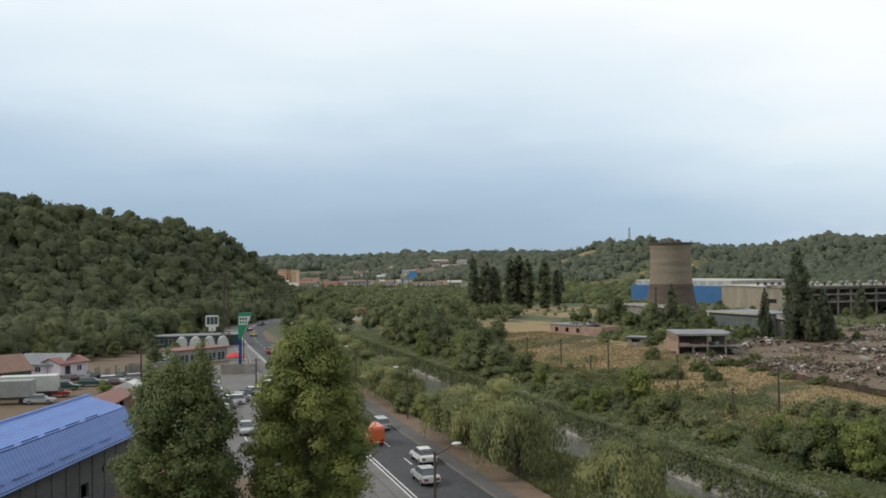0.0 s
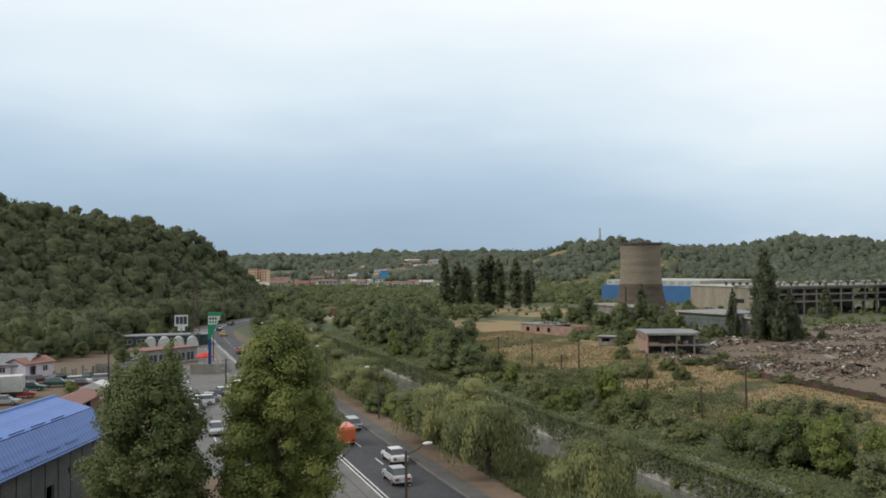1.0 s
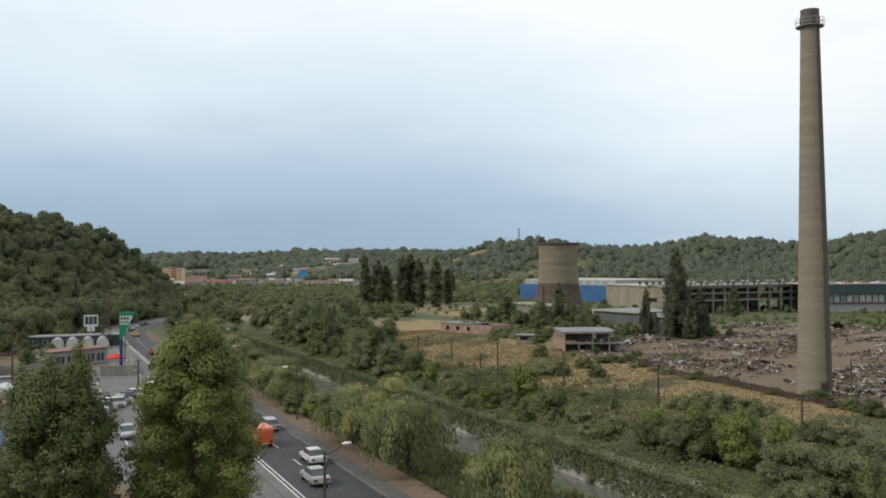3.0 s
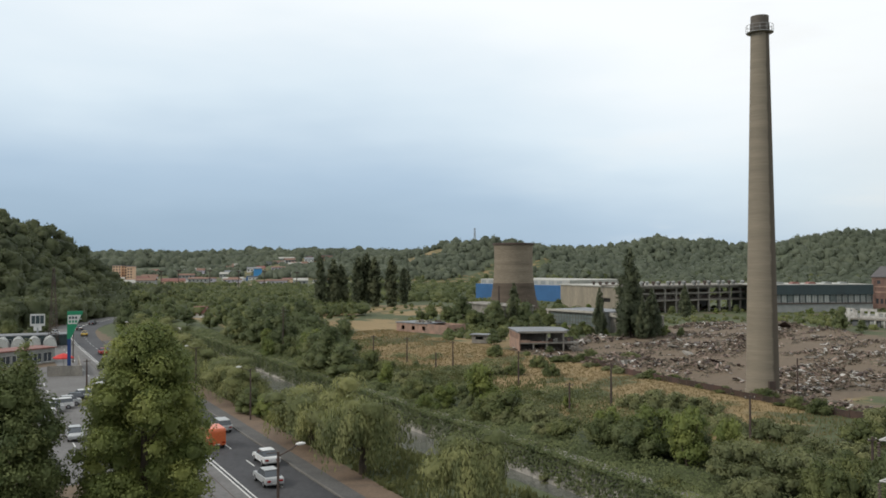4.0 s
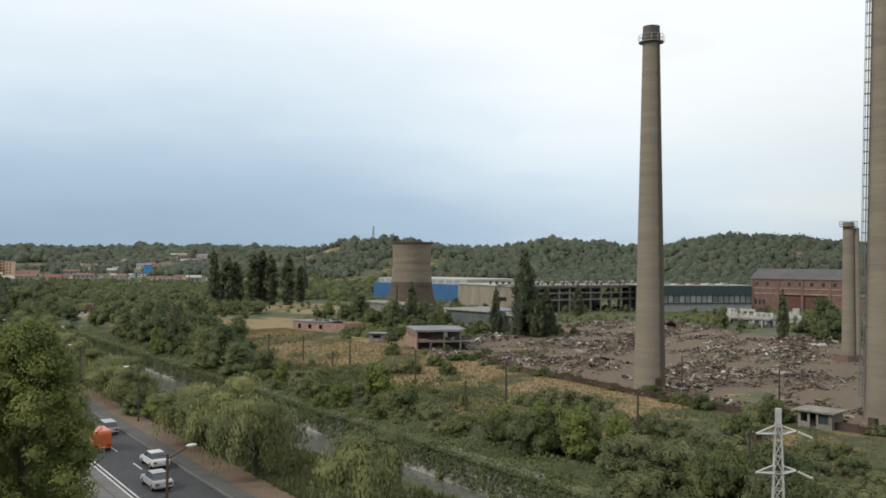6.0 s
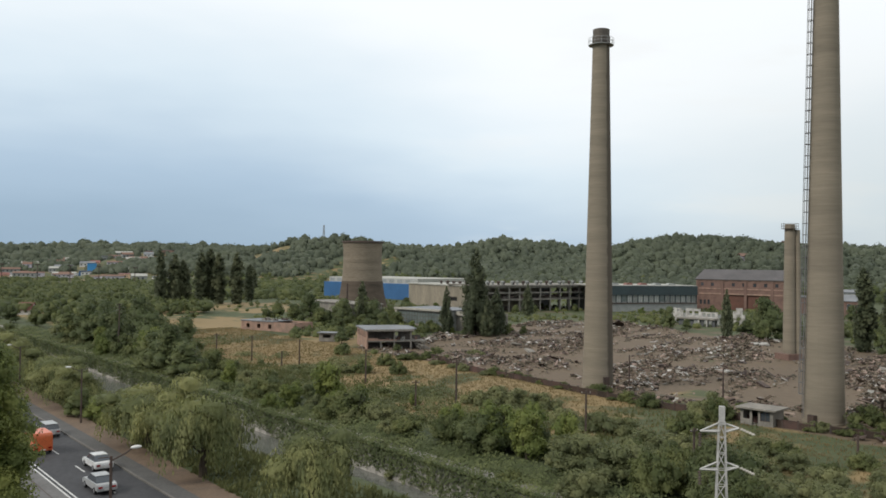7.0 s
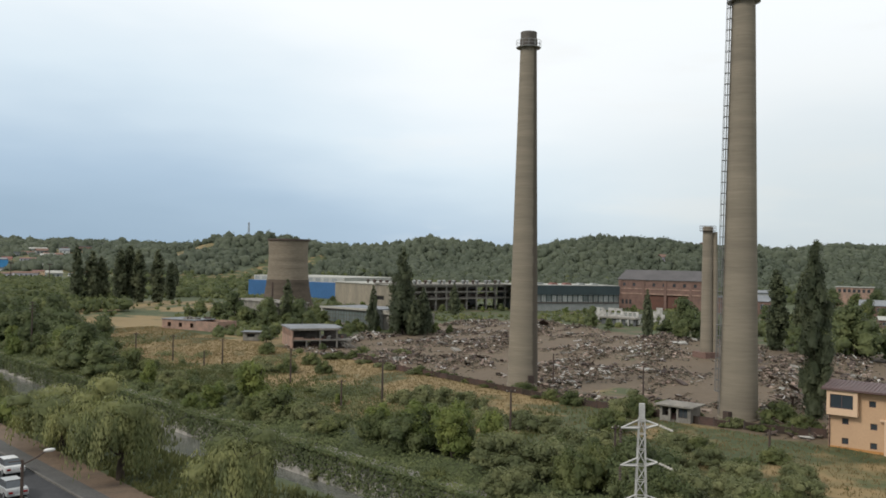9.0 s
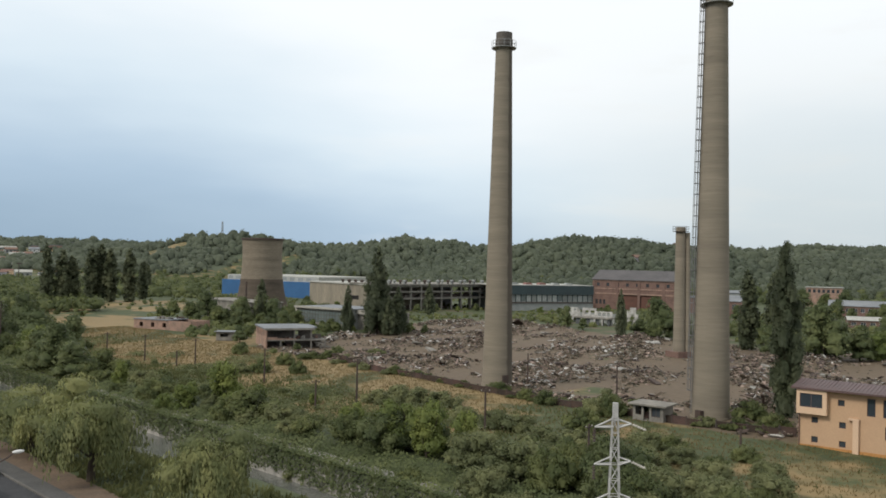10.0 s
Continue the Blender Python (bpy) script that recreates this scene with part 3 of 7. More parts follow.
def gable_roof(t, L, D, z, rise, material, over=0.4, th=0.15, label=""):
    """Ridge along x; two slopes as parts, and the gable ends filled by the wall's material elsewhere."""
    for sgn in (0, 1):
        bm = bmesh.new()
        y0, y1 = (-over, D / 2) if sgn == 0 else (D + over, D / 2)
        z0 = z - over * rise / (D / 2)
        a = [bm.verts.new(v) for v in ((-over, y0, z0), (L + over, y0, z0), (L + over, y1, z + rise), (-over, y1, z + rise))]
        b = [bm.verts.new((v.co.x, v.co.y, v.co.z + th)) for v in a]
        for f in ((0, 1, 2, 3), (7, 6, 5, 4), (0, 4, 5, 1), (1, 5, 6, 2), (2, 6, 7, 3), (3, 7, 4, 0)):
            bm.faces.new([(a + b)[i] for i in f])
        part("roof_slope", bm, material, t, label)


def gable_ends(t, L, D, z, rise, material, thick=0.3):
    for x0 in (0, L - thick):
        bm = bmesh.new()
        vs = [[bm.verts.new((x, y, zz)) for y, zz in ((0, z), (D, z), (D / 2, z + rise))] for x in (x0, x0 + thick)]
        bm.faces.new(vs[0])
        bm.faces.new(vs[1][::-1])
        for i in range(3):
            j = (i + 1) % 3
            bm.faces.new((vs[0][i], vs[1][i], vs[1][j], vs[0][j]))
        part("gable", bm, material, t)


# apricot house by the field
t = thing("apricot_house", facing(80.6, 67.8, 90.5, 47.0), "apricot rendered house with a brown metal roof and square windows", "house")
HW = [(4.15, 4.85, 5.15, 5.85), (1.4, 2.1, 2.95, 3.65), (4.3, 5.0, 2.7, 3.4), (1.4, 2.1, 0.75, 1.45), (4.3, 5.0, 0.6, 1.3), (7.1, 7.95, 4.35, 6.3), (8.7, 9.9, 4.35, 6.3), (8.9, 10.0, 2.0, 3.4), (12, 13.2, 4.4, 6.2), (15, 16.2, 4.4, 6.2)]
shell(t, 22, 8.5, 6.7, M_ORANGE, HW + [(0.35, 2.65, 4.75, 6.3)])
for h in HW:
    window(t, *h, 0.0, M_BROWNROOF, bars=0 if h[1] - h[0] < 1 else 1)
bm = bmesh.new()
holed(bm, -0.05, 3.15, 4.0, 6.75, -0.75, -0.003, [(0.3, 2.7, 4.75, 6.3)])
bay = part("bay", bm, M_PEACH, t, "projecting pale bay with a wide window")
window(bay, 0.3, 2.7, 4.75, 6.3, -0.75, M_BROWNROOF, 0.1, 1)
bm = bmesh.new()
box(bm, -0.02, 22.02, -0.06, -0.004, 0, 0.45)
part("plinth", bm, shade("ochre_plinth", (0.55, 0.27, 0.09), (0.48, 0.24, 0.085), scale=0.5), t, "ochre plinth band")
bm = bmesh.new()
box(bm, 5.75, 6.35, -0.35, -0.004, 0, 3.9)
box(bm, 5.3, 6.4, -0.36, -0.002, 3.75, 3.95)
part("pilaster", bm, M_PEACH, t)
bm = bmesh.new()
rod(bm, (0.12, -0.12, 0.2), (0.12, -0.12, 4.0), 0.06, seg=6)
part("downpipe", bm, M_BROWNROOF, t)
bm = bmesh.new()
for k, (ya, za, yb, zb) in enumerate(((-1.0, 6.75, 3.4, 7.3), (3.405, 7.3, 9.0, 6.5))):
    a = [bm.verts.new(v) for v in ((-0.6, ya, za), (22.6, ya, za), (22.6, yb, zb), (-0.6, yb, zb))]
    b = [bm.verts.new((v.co.x, v.co.y, v.co.z + 0.2)) for v in a]
    for f in ((3, 2, 1, 0), (4, 5, 6, 7), (0, 1, 5, 4), (1, 2, 6, 5), (2, 3, 7, 6), (3, 0, 4, 7)):
        bm.faces.new([(a + b)[q] for q in f])
roof = part("roof", bm, M_BROWNROOF, t)
for k in range(58):
    bm = bmesh.new()
    x = -0.55 + k * 0.4
    box(bm, x, x + 0.05, 0, 4.43, 0, 0.05, Matrix.Translation((0, -1.0, 6.955)) @ Euler((math.atan2(0.55, 4.4), 0, 0)).to_matrix().to_4x4())
    part("seam", bm, M_BROWNROOF, roof)

# gate hut
t = thing("gate_hut", facing(73.6, 88.2, 75.4, 84.4), "derelict concrete gate hut with a flat roof and broken windows", "hut")
shell(t, 4.2, 3.2, 2.1, M_CONC2, [(0.35, 1.2, 0.8, 1.9), (1.5, 2.3, 0.1, 1.95), (2.55, 3.8, 0.7, 1.9)], 0.22)
flat_roof(t, 4.2, 3.2, 2.1, M_CONC2, 0.5, 0.2)
window(t, 2.55, 3.8, 0.7, 1.9, 0, M_STEEL)

# rusty perimeter wall, panel by panel
wall_t = thing("perimeter_wall", pose(0, 0, 0), "low rusty panel wall round the demolition yard", "wall", kind="structure")
line = [(57.8, 176.2), (59.9, 144.7), (66.4, 117.0), (76.5, 84.0), (83.5, 70.5)]
panel_bm = bmesh.new()
box(panel_bm, 0.06, 1.92, -0.05, 0.05, -0.4, 0.9)
box(panel_bm, 0.04, 1.94, -0.08, 0.08, 0.9, 0.98)
panel_me = bpy.data.meshes.new("panel")
panel_bm.to_mesh(panel_me)
panel_me.materials.append(M_RUST)
post_bm = bmesh.new()
box(post_bm, -0.09, 0.09, -0.09, 0.09, -0.4, 1.1)
post_me = bpy.data.meshes.new("post")
post_bm.to_mesh(post_me)
post_me.materials.append(M_STEEL)
rng = random.Random(4)
for (ax, ay), (bx, by) in zip(line, line[1:]):
    n = round(math.hypot(bx - ax, by - ay) / 2)
    for k in range(n):
        x, y = ax + (bx - ax) * k / n, ay + (by - ay) * k / n
        m = facing(x, y, bx, by, ground_z(x, y))
        part_me("post", post_me, wall_t, m=m @ pose(0, 0, 0, rng.uniform(-3, 3), rng.uniform(-3, 3)))
        if rng.random() < 0.93:
            part_me("panel", panel_me, wall_t, m=m @ pose(0, 0, rng.uniform(-0.12, 0.05), rng.uniform(-5, 5), rng.uniform(-1, 1)))

# pink two-storey ruin: gable side intact, front torn open
t = thing("pink_ruin", facing(51.6, 187.6, 61.6, 186.6), "half-demolished pink plaster building with open upper floor", "ruin")
bm = bmesh.new()
holed(bm, 0, 14, 0.0, 4.3, 0, 0.3, [(1.5 + 2 * k, 2.4 + 2 * k, 2.6, 3.8) for k in range(6)])
bmesh.ops.transform(bm, matrix=pose(0.3, 0, 0, 0, 0, 90), verts=bm.verts)
part("wall", bm, M_PINK, t, "pink plaster wall with window openings")
bm = bmesh.new()
box(bm, 0.3, 14.0, 0.1, 13.8, 1.75, 2.0)
part("floor_slab", bm, M_CONC2, t)
bm = bmesh.new()
box(bm, -0.3, 10.6, -0.3, 14.2, 4.3, 4.6)
box(bm, 10.61, 11.6, 2.0, 14.2, 4.3, 4.55)
box(bm, 11.61, 12.8, 5.0, 14.2, 4.25, 4.5)
part("roof", bm, M_GREYROOF, t)
bm = bmesh.new()
box(bm, -0.3, 11.0, -0.36, -0.305, 4.2, 4.65)
part("fascia", bm, M_CONC2, t)
for x, z0, z1 in ((6.3, 0, 4.3), (10.2, 0, 4.3), (13.4, 0, 1.75), (3.2, 0, 1.75)):
    bm = bmesh.new()
    box(bm, x, x + 0.3, 0.05, 0.35, z0, z1)
    part("column", bm, M_CONC2, t)
# inner wall coloured dark to give the torn-open rooms their shade
bm = bmesh.new()
holed(bm, 0.4, 13.4, 0, 4.2, 3.4, 3.65, [(4.2, 5.0, 0, 1.6), (7, 8, 2.2, 4.2), (11.3, 13.4, 3.0, 4.2)])
part("inner_wall", bm, M_SOOTSHADE, t)
bm = bmesh.new()
box(bm, 0.4, 2.6, 0.1, 0.3, 2.0, 2.6)
box(bm, 2.6, 7.0, 0.1, 0.3, 2.0, 2.3)
part("parapet", bm, M_PINK, t)
for k in range(16):
    bm = bmesh.new()
    box(bm, 0, rng.uniform(0.4, 1.5), 0, rng.uniform(0.2, 0.7), 0, rng.uniform(0.15, 0.7), pose(rng.uniform(0.8, 12), rng.uniform(0.3, 2.6), 2.0 if k % 2 else 0.05, rng.uniform(-15, 15), rng.uniform(-15, 15), rng.uniform(0, 90)))
    part("debris", bm, (M_RUBBLEPALE, M_BRICK, M_SOOTSHADE)[k % 3], t)
for k in range(12):
    bm = bmesh.new()
    box(bm, 0, rng.uniform(1.5, 3.5), 0, 0.25, 0, 0.2, pose(10.5 + rng.uniform(0, 3.5), rng.uniform(-1, 2), 0.1 + 0.2 * k, rng.uniform(-10, 10), rng.uniform(5, 40), rng.uniform(-40, 40)))
    part("broken_beam", bm, M_CONC2, t)

# glazed workshop with pale columns
t = thing("glazed_workshop", facing(78.7, 251.7, 87.5, 232.6), "low workshop with a glazed front and pale concrete frame", "building")
Lg = 21.0
bm = bmesh.new()
holed(bm, 0, Lg, 0, 5.9, 0, 0.35, [(0.8, Lg - 0.9, 1.6, 5.2)])
part("wall", bm, M_CONC2, t)
for k in range(16):
    for r in range(3):
        x, z = 0.8 + k * (Lg - 1.7) / 16, 1.6 + r * 1.2
        bm = bmesh.new()
        box(bm, x + 0.05, x + (Lg - 1.7) / 16 - 0.05, 0.15, 0.17, z + 0.05, z + 1.15)
        part("pane", bm, M_SKYGLASS, t)
bm = bmesh.new()
for k in range(17):
    x = 0.8 + k * (Lg - 1.7) / 16
    box(bm, x - 0.05, x + 0.05, 0.1, 0.2, 1.6, 5.2)
for r in range(4):
    box(bm, 0.8, Lg - 0.9, 0.11, 0.19, 1.56 + r * 1.2, 1.64 + r * 1.2)
part("glazing_bar", bm, M_STEEL, t)
for x in (-0.25, Lg - 0.45):
    bm = bmesh.new()
    box(bm, x, x + 0.7, -0.5, 0.0, 0, 6.1)
    part("column", bm, M_PALE, t, "pale concrete column")
bm = bmesh.new()
box(bm, -0.6, Lg + 0.6, -0.7, -0.2, 5.7, 6.3)
part("cornice", bm, M_PALE, t, "pale cornice band")
bm = bmesh.new()
box(bm, -0.4, Lg + 0.4, -0.2, 16, 5.92, 6.15)
part("roof", bm, M_GREYROOF, t)
bm = bmesh.new()
box(bm, Lg - 0.3, Lg, 0.36, 16, 0, 5.9)
part("wall", bm, M_HALL, t)
bm = bmesh.new()
box(bm, -5, 4, -2.5, -0.52, 2.0, 2.3)
box(bm, -5, -4.6, -2.4, -2.0, 0, 2.0)
box(bm, 3.4, 3.8, -2.4, -2.0, 0, 2.0)
part("porch", bm, M_PALE, t, "pale concrete porch slab")
bm = bmesh.new()
box(bm, Lg, Lg + 14, 5, 12, 0, 5.4)
part("annex", bm, M_CONC2, t)
bm = bmesh.new()
box(bm, Lg - 0.5, Lg + 14.5, 4.3, 5.0, 4.6, 5.8)
box(bm, Lg + 13.6, Lg + 14.4, 4.2, 5.0, 0, 4.6)
part("cornice", bm, M_PALE, t)

# big plain concrete hall
t = thing("concrete_hall", facing(124.5, 379.5, 134.5, 333.5), "large windowless concrete hall with stained walls", "building")
shell(t, 47, 40, 10.2, M_CONC, [(33, 41, 3.8, 5.6)], 0.4)
flat_roof(t, 47, 40, 10.2, M_PALEROOF, 0.4, 0.5)
# black panel behind the opening paints its inner shade
bm = bmesh.new()
box(bm, 33, 41, 0.45, 0.6, 3.8, 5.6)
part("recess", bm, M_DARK, t, "near-black panel standing for the shade inside the opening")
for k in range(10):
    bm = bmesh.new()
    lathe(bm, [(0.5, 10.7), (0.5, 11.5), (0.8, 11.6), (0.8, 12.0), (0.2, 12.3)], 10)
    bmesh.ops.translate(bm, verts=bm.verts, vec=(22 + k * 2.5, 4 + (k % 2) * 2, 0))
    part("roof_vent", bm, M_STEEL, t)

# blue-clad hall behind the tower
t = thing("blue_hall", facing(107.9, 487, 141.3, 426.6), "long hall with blue sheet cladding and pale roof", "building")
bm = bmesh.new()
box(bm, 0, 69, 0, 50, -1, 8.6)
part("wall", bm, M_BLUE, t)
for k in range(57):
    bm = bmesh.new()
    box(bm, k * 1.2, k * 1.2 + 0.5, -0.1, -0.002, -0.9, 8.5)
    part("cladding_rib", bm, M_BLUE, t)
bm = bmesh.new()
prism(bm, [(0, 8.6), (70, 8.6), (70, 11.4), (0, 11.4)], 4, 52)
part("roof", bm, M_PALEROOF, t, "pale sheet roof")
for k in range(11):
    bm = bmesh.new()
    box(bm, k * 6 + 1, k * 6 + 4.6, 3.9, 3.99, 9.1, 10.8)
    part("rooflight", bm, M_HALL, t)

# open concrete frame left from a demolished factory
t = thing("factory_frame", facing(139, 320.5, 196, 337), "skeletal two-storey concrete factory frame, walls stripped out", "ruin")
LF, DF = 60.0, 26.0
for k in range(11):
    for d in (0, 13, 25.4):
        bm = bmesh.new()
        x = k * (LF - 0.6) / 10
        box(bm, x, x + 0.6, d, d + 0.6, 0, 10.6)
        part("column", bm, M_CONC2, t)
bm = bmesh.new()
box(bm, 0, LF, 0.05, DF, 5.3, 5.6)
part("floor_slab", bm, M_SOOTSHADE, t)
for z in (4.7, 7.6, 9.9):
    bm = bmesh.new()
    box(bm, -0.05, LF + 0.05, -0.08, 0.5, z, z + 0.55)
    part("beam", bm, M_CONC2, t)
bm = bmesh.new()
box(bm, -0.8, LF + 0.8, -0.8, DF, 10.6, 11.2)
part("roof", bm, M_CONC2, t)
bm = bmesh.new()
box(bm, 0, LF, DF - 0.2, DF, 0, 10.6)
part("back_wall", bm, M_GREYWALL, t)
rng = random.Random(8)
for k in range(70):
    bm = bmesh.new()
    x, z = rng.uniform(0, LF - 3), rng.choice((0.2, 5.6, 5.6, 8.0))
    box(bm, 0, rng.uniform(0.6, 4), 0, 0.3, 0, rng.uniform(0.3, 1.6), pose(x, rng.uniform(0.6, 8), z, rng.uniform(-12, 12), rng.uniform(-12, 12), rng.uniform(-20, 20)))
    part("debris", bm, M_STEEL if k % 3 else M_SOOTSHADE, t)
for k in range(26):
    bm = bmesh.new()
    lathe(bm, [(0.45, 11.2), (0.45, 12.0), (0.85, 12.1), (0.85, 12.6), (0.2, 12.9)], 10)
    bmesh.ops.translate(bm, verts=bm.verts, vec=(2 + (k // 2) * 4.6 + (k % 2) * 1.6, 2.5 + (k % 3), 0))
    part("roof_vent", bm, M_STEEL if k % 2 else M_HALL, t)

# long hall with a teal band and a window strip
t = thing("long_hall", facing(190, 318, 262, 312), "long low factory hall, dark cladding over a grimy window strip", "building")
LH = 48.0
bm = bmesh.new()
holed(bm, 0, LH, 0, 7.2, 0, 0.4, [(0.7 + k * 2.62, 2.9 + k * 2.62, 4.2, 7.0) for k in range(18)])
part("wall", bm, M_HALL, t)
M_PANE = shade("dusty_pane", (0.40, 0.41, 0.38), (0.27, 0.285, 0.27), rough=0.4, scale=0.4, per_object=0.35)
for k in range(18):
    window(t, 0.7 + k * 2.62, 2.9 + k * 2.62, 4.2, 7.0, 0, M_STEEL, 0.15, 1, M_SKYGLASS if k in (4, 11) else M_PANE)
    bm = bmesh.new()
    box(bm, 2.92 + k * 2.62, 3.3 + k * 2.62, -0.16, -0.004, 3.9, 7.2)
    part("pier", bm, M_TEAL, t)
bm = bmesh.new()
box(bm, -0.3, LH, -0.5, 0.0, 7.2, 11.2)
part("cladding", bm, M_TEAL, t, "dark sheet cladding band")
bm = bmesh.new()
box(bm, -0.3, LH, -0.35, -0.004, 3.4, 3.9)
part("ledge", bm, M_STEEL, t)
bm = bmesh.new()
box(bm, -0.5, LH, 0.02, 28, 11.0, 11.5)
part("roof", bm, M_PALEROOF, t)
bm = bmesh.new()
box(bm, 0, LH, 27.6, 28, 0, 11)
part("back_wall", bm, M_HALL, t)
for k in range(6):
    bm = bmesh.new()
    prism(bm, [(k * 7 + 2, 11.5), (k * 7 + 6, 11.5), (k * 7 + 5, 12.3), (k * 7 + 3, 12.3)], 6, 9)
    part("rooflight", bm, M_REDROOF if k in (2, 3) else M_HALL, t)

# brick machine hall
t = thing("brick_hall", facing(252, 333, 272.5, 297.5), "tall red-brick machine hall with a grey pitched roof", "building")
LB, DB = 41.0, 20.0
bh = [(2 + k * 4.9, 3.4 + k * 4.9, 11.0, 12.6) for k in range(8)] + [(1.5, 2.6, 2.4, 4.6), (3.4, 4.5, 2.4, 4.6), (5.3, 6.4, 2.4, 4.6), (13, 34, 0.0, 7.0)]
bm = bmesh.new()
holed(bm, 0, LB, 0, 14.2, 0, 0.5, bh)
part("wall", bm, M_BRICK, t)
for h in bh[:-1]:
    window(t, *h, 0, M_STEEL, 0.2, 1)
bm = bmesh.new()
box(bm, 13, 34, 0.6, 0.8, 0, 7.0)
part("infill", bm, shade("dark_brick", (0.16, 0.075, 0.055), (0.11, 0.06, 0.045), scale=0.4), t, "dark sooty infill wall")
for z, hh in ((13.5, 0.8), (9.6, 0.5), (7.2, 0.6)):
    bm = bmesh.new()
    box(bm, -0.15, LB + 0.15, -0.2, -0.003, z, z + hh)
    part("cornice", bm, M_PINK, t)
for x in (-0.1, 11.8, 22.5, 34.4, LB - 1.1):
    bm = bmesh.new()
    box(bm, x, x + 1.2, -0.32, -0.21, 0, 13.4)
    part("pilaster", bm, M_BRICK, t)
for x0 in (0, LB - 0.5):
    bm = bmesh.new()
    box(bm, x0, x0 + 0.5, 0.5, DB, 0, 14.2)
    part("wall", bm, M_BRICK, t)
gable_ends(t, LB, DB, 14.2, 4.3, M_BRICK, 0.5)
gable_roof(t, LB, DB, 14.2, 4.3, shade("slate_roof", (0.13, 0.12, 0.12), (0.09, 0.085, 0.085), scale=0.2), 0.6, 0.25)
bm = bmesh.new()
box(bm, LB + 0.01, LB + 12, 3, 18, 0, 7)
part("annex", bm, M_BRICK, t)
bm = bmesh.new()
box(bm, LB + 0.01, LB + 12.5, 2.5, 18.5, 7, 7.4)
part("annex_roof", bm, M_GREYROOF, t)

# white ruin in the yard
t = thing("white_ruin", facing(176, 250, 186, 228), "white plastered ruin with broken walls and empty windows", "ruin")
bm = bmesh.new()
holed(bm, 0, 7, 0, 5.6, 0, 0.35, [(1.0, 2.1, 3.8, 5.6), (4.6, 5.4, 4.6, 5.2), (4.4, 5.9, 0, 2.3), (0, 0.8, 4.4, 5.6), (2.1, 3.0, 4.9, 5.6), (6.2, 7, 5.0, 5.6)])
part("wall", bm, M_DIRTY, t)
bm = bmesh.new()
holed(bm, 7.4, 19, 0, 5.6, 1, 1.35, [(8.6, 9.8, 3.4, 4.8), (10.6, 12.2, 3.4, 4.8), (12.8, 19, 4.6, 5.6), (13.6, 14.8, 3.0, 4.2), (15.3, 16.5, 3.0, 4.2), (17, 18.2, 3.0, 4.2), (8, 17, 0, 2.2)])
part("wall", bm, M_DIRTY, t)
bm = bmesh.new()
box(bm, 7.0, 20.4, -4, 0.99, 2.3, 2.75)
part("slab", bm, M_CONC2, t)
bm = bmesh.new()
holed(bm, 7.2, 20.2, 0, 2.3, -3.2, -2.9, [(9.0, 10.4, 0, 1.8), (12.6, 14.2, 0, 1.9), (16.2, 17.6, 0, 2.0), (18.0, 19.4, 0, 2.0)])
part("front_wall", bm, M_GREYWALL, t, "grey block wall with dark door openings")
for x in (9.5, 14.5, 17.4):
    bm = bmesh.new()
    box(bm, x, x + 0.5, -3.8, -3.3, 0, 2.3)
    part("column", bm, M_DIRTY, t)
bm = bmesh.new()
holed(bm, 23.5, 27.6, 0, 6.4, 3, 3.3, [(23.5, 24.6, 5.2, 6.4), (26.8, 27.6, 4.2, 6.4)])
part("wall", bm, M_DIRTY, t)
bm = bmesh.new()
box(bm, 0, 17, 8, 8.3, 0, 3.6)
box(bm, 0, 0.3, 0.4, 8, 0, 4.4)
part("wall", bm, M_HALL, t)

# low sheds in the field
t = thing("transformer_house", facing(59.5, 296, 69, 264), "low concrete building with pale panel bays", "building")
shell(t, 33, 10, 6.2, M_CONC2, [(4, 9, 1.2, 5.0), (19, 27, 1.2, 5.0)], 0.3)
flat_roof(t, 33, 10, 6.2, M_CONC2, 0.4, 0.35)
for a, b in ((4, 9), (19, 27)):
    bm = bmesh.new()
    box(bm, a, b, 0.1, 0.25, 1.2, 5.0)
    part("panel", bm, M_WHITE, t, "pale infill panel")
bm = bmesh.new()
rod(bm, (31, -2, 0), (31, -2, 13), 0.35, 0.3, 8)
part("flue", bm, M_STEEL, t)
t = thing("low_ruin", facing(31, 248, 43.5, 233), "roofless low pink and concrete ruin with rubble on top", "ruin")
shell(t, 19.5, 8, 2.9, M_PINK, [(2, 3.2, 1, 2.2), (6, 7.2, 1, 2.2), (10, 11.2, 1, 2.2)], 0.3)
bm = bmesh.new()
box(bm, -0.2, 12, -0.2, 8.2, 2.9, 3.15)
part("roof", bm, M_GREYROOF, t)
for k in range(14):
    bm = bmesh.new()
    box(bm, 0, rng.uniform(0.5, 2.2), 0, rng.uniform(0.4, 1.2), 0, rng.uniform(0.2, 0.7), pose(rng.uniform(4, 11), rng.uniform(0.5, 6), 3.15, 0, 0, rng.uniform(0, 90)))
    part("debris", bm, M_STEEL if k % 2 else M_CONC2, t)
t = thing("small_shed", facing(45.5, 210.5, 49, 208.5), "small shed with a rusty flat roof", "shed")
shell(t, 4, 3, 2.1, M_CONC2, [(1, 3, 0.9, 1.7)], 0.2)
flat_roof(t, 4, 3, 2.1, M_GREYROOF, 0.5, 0.15)

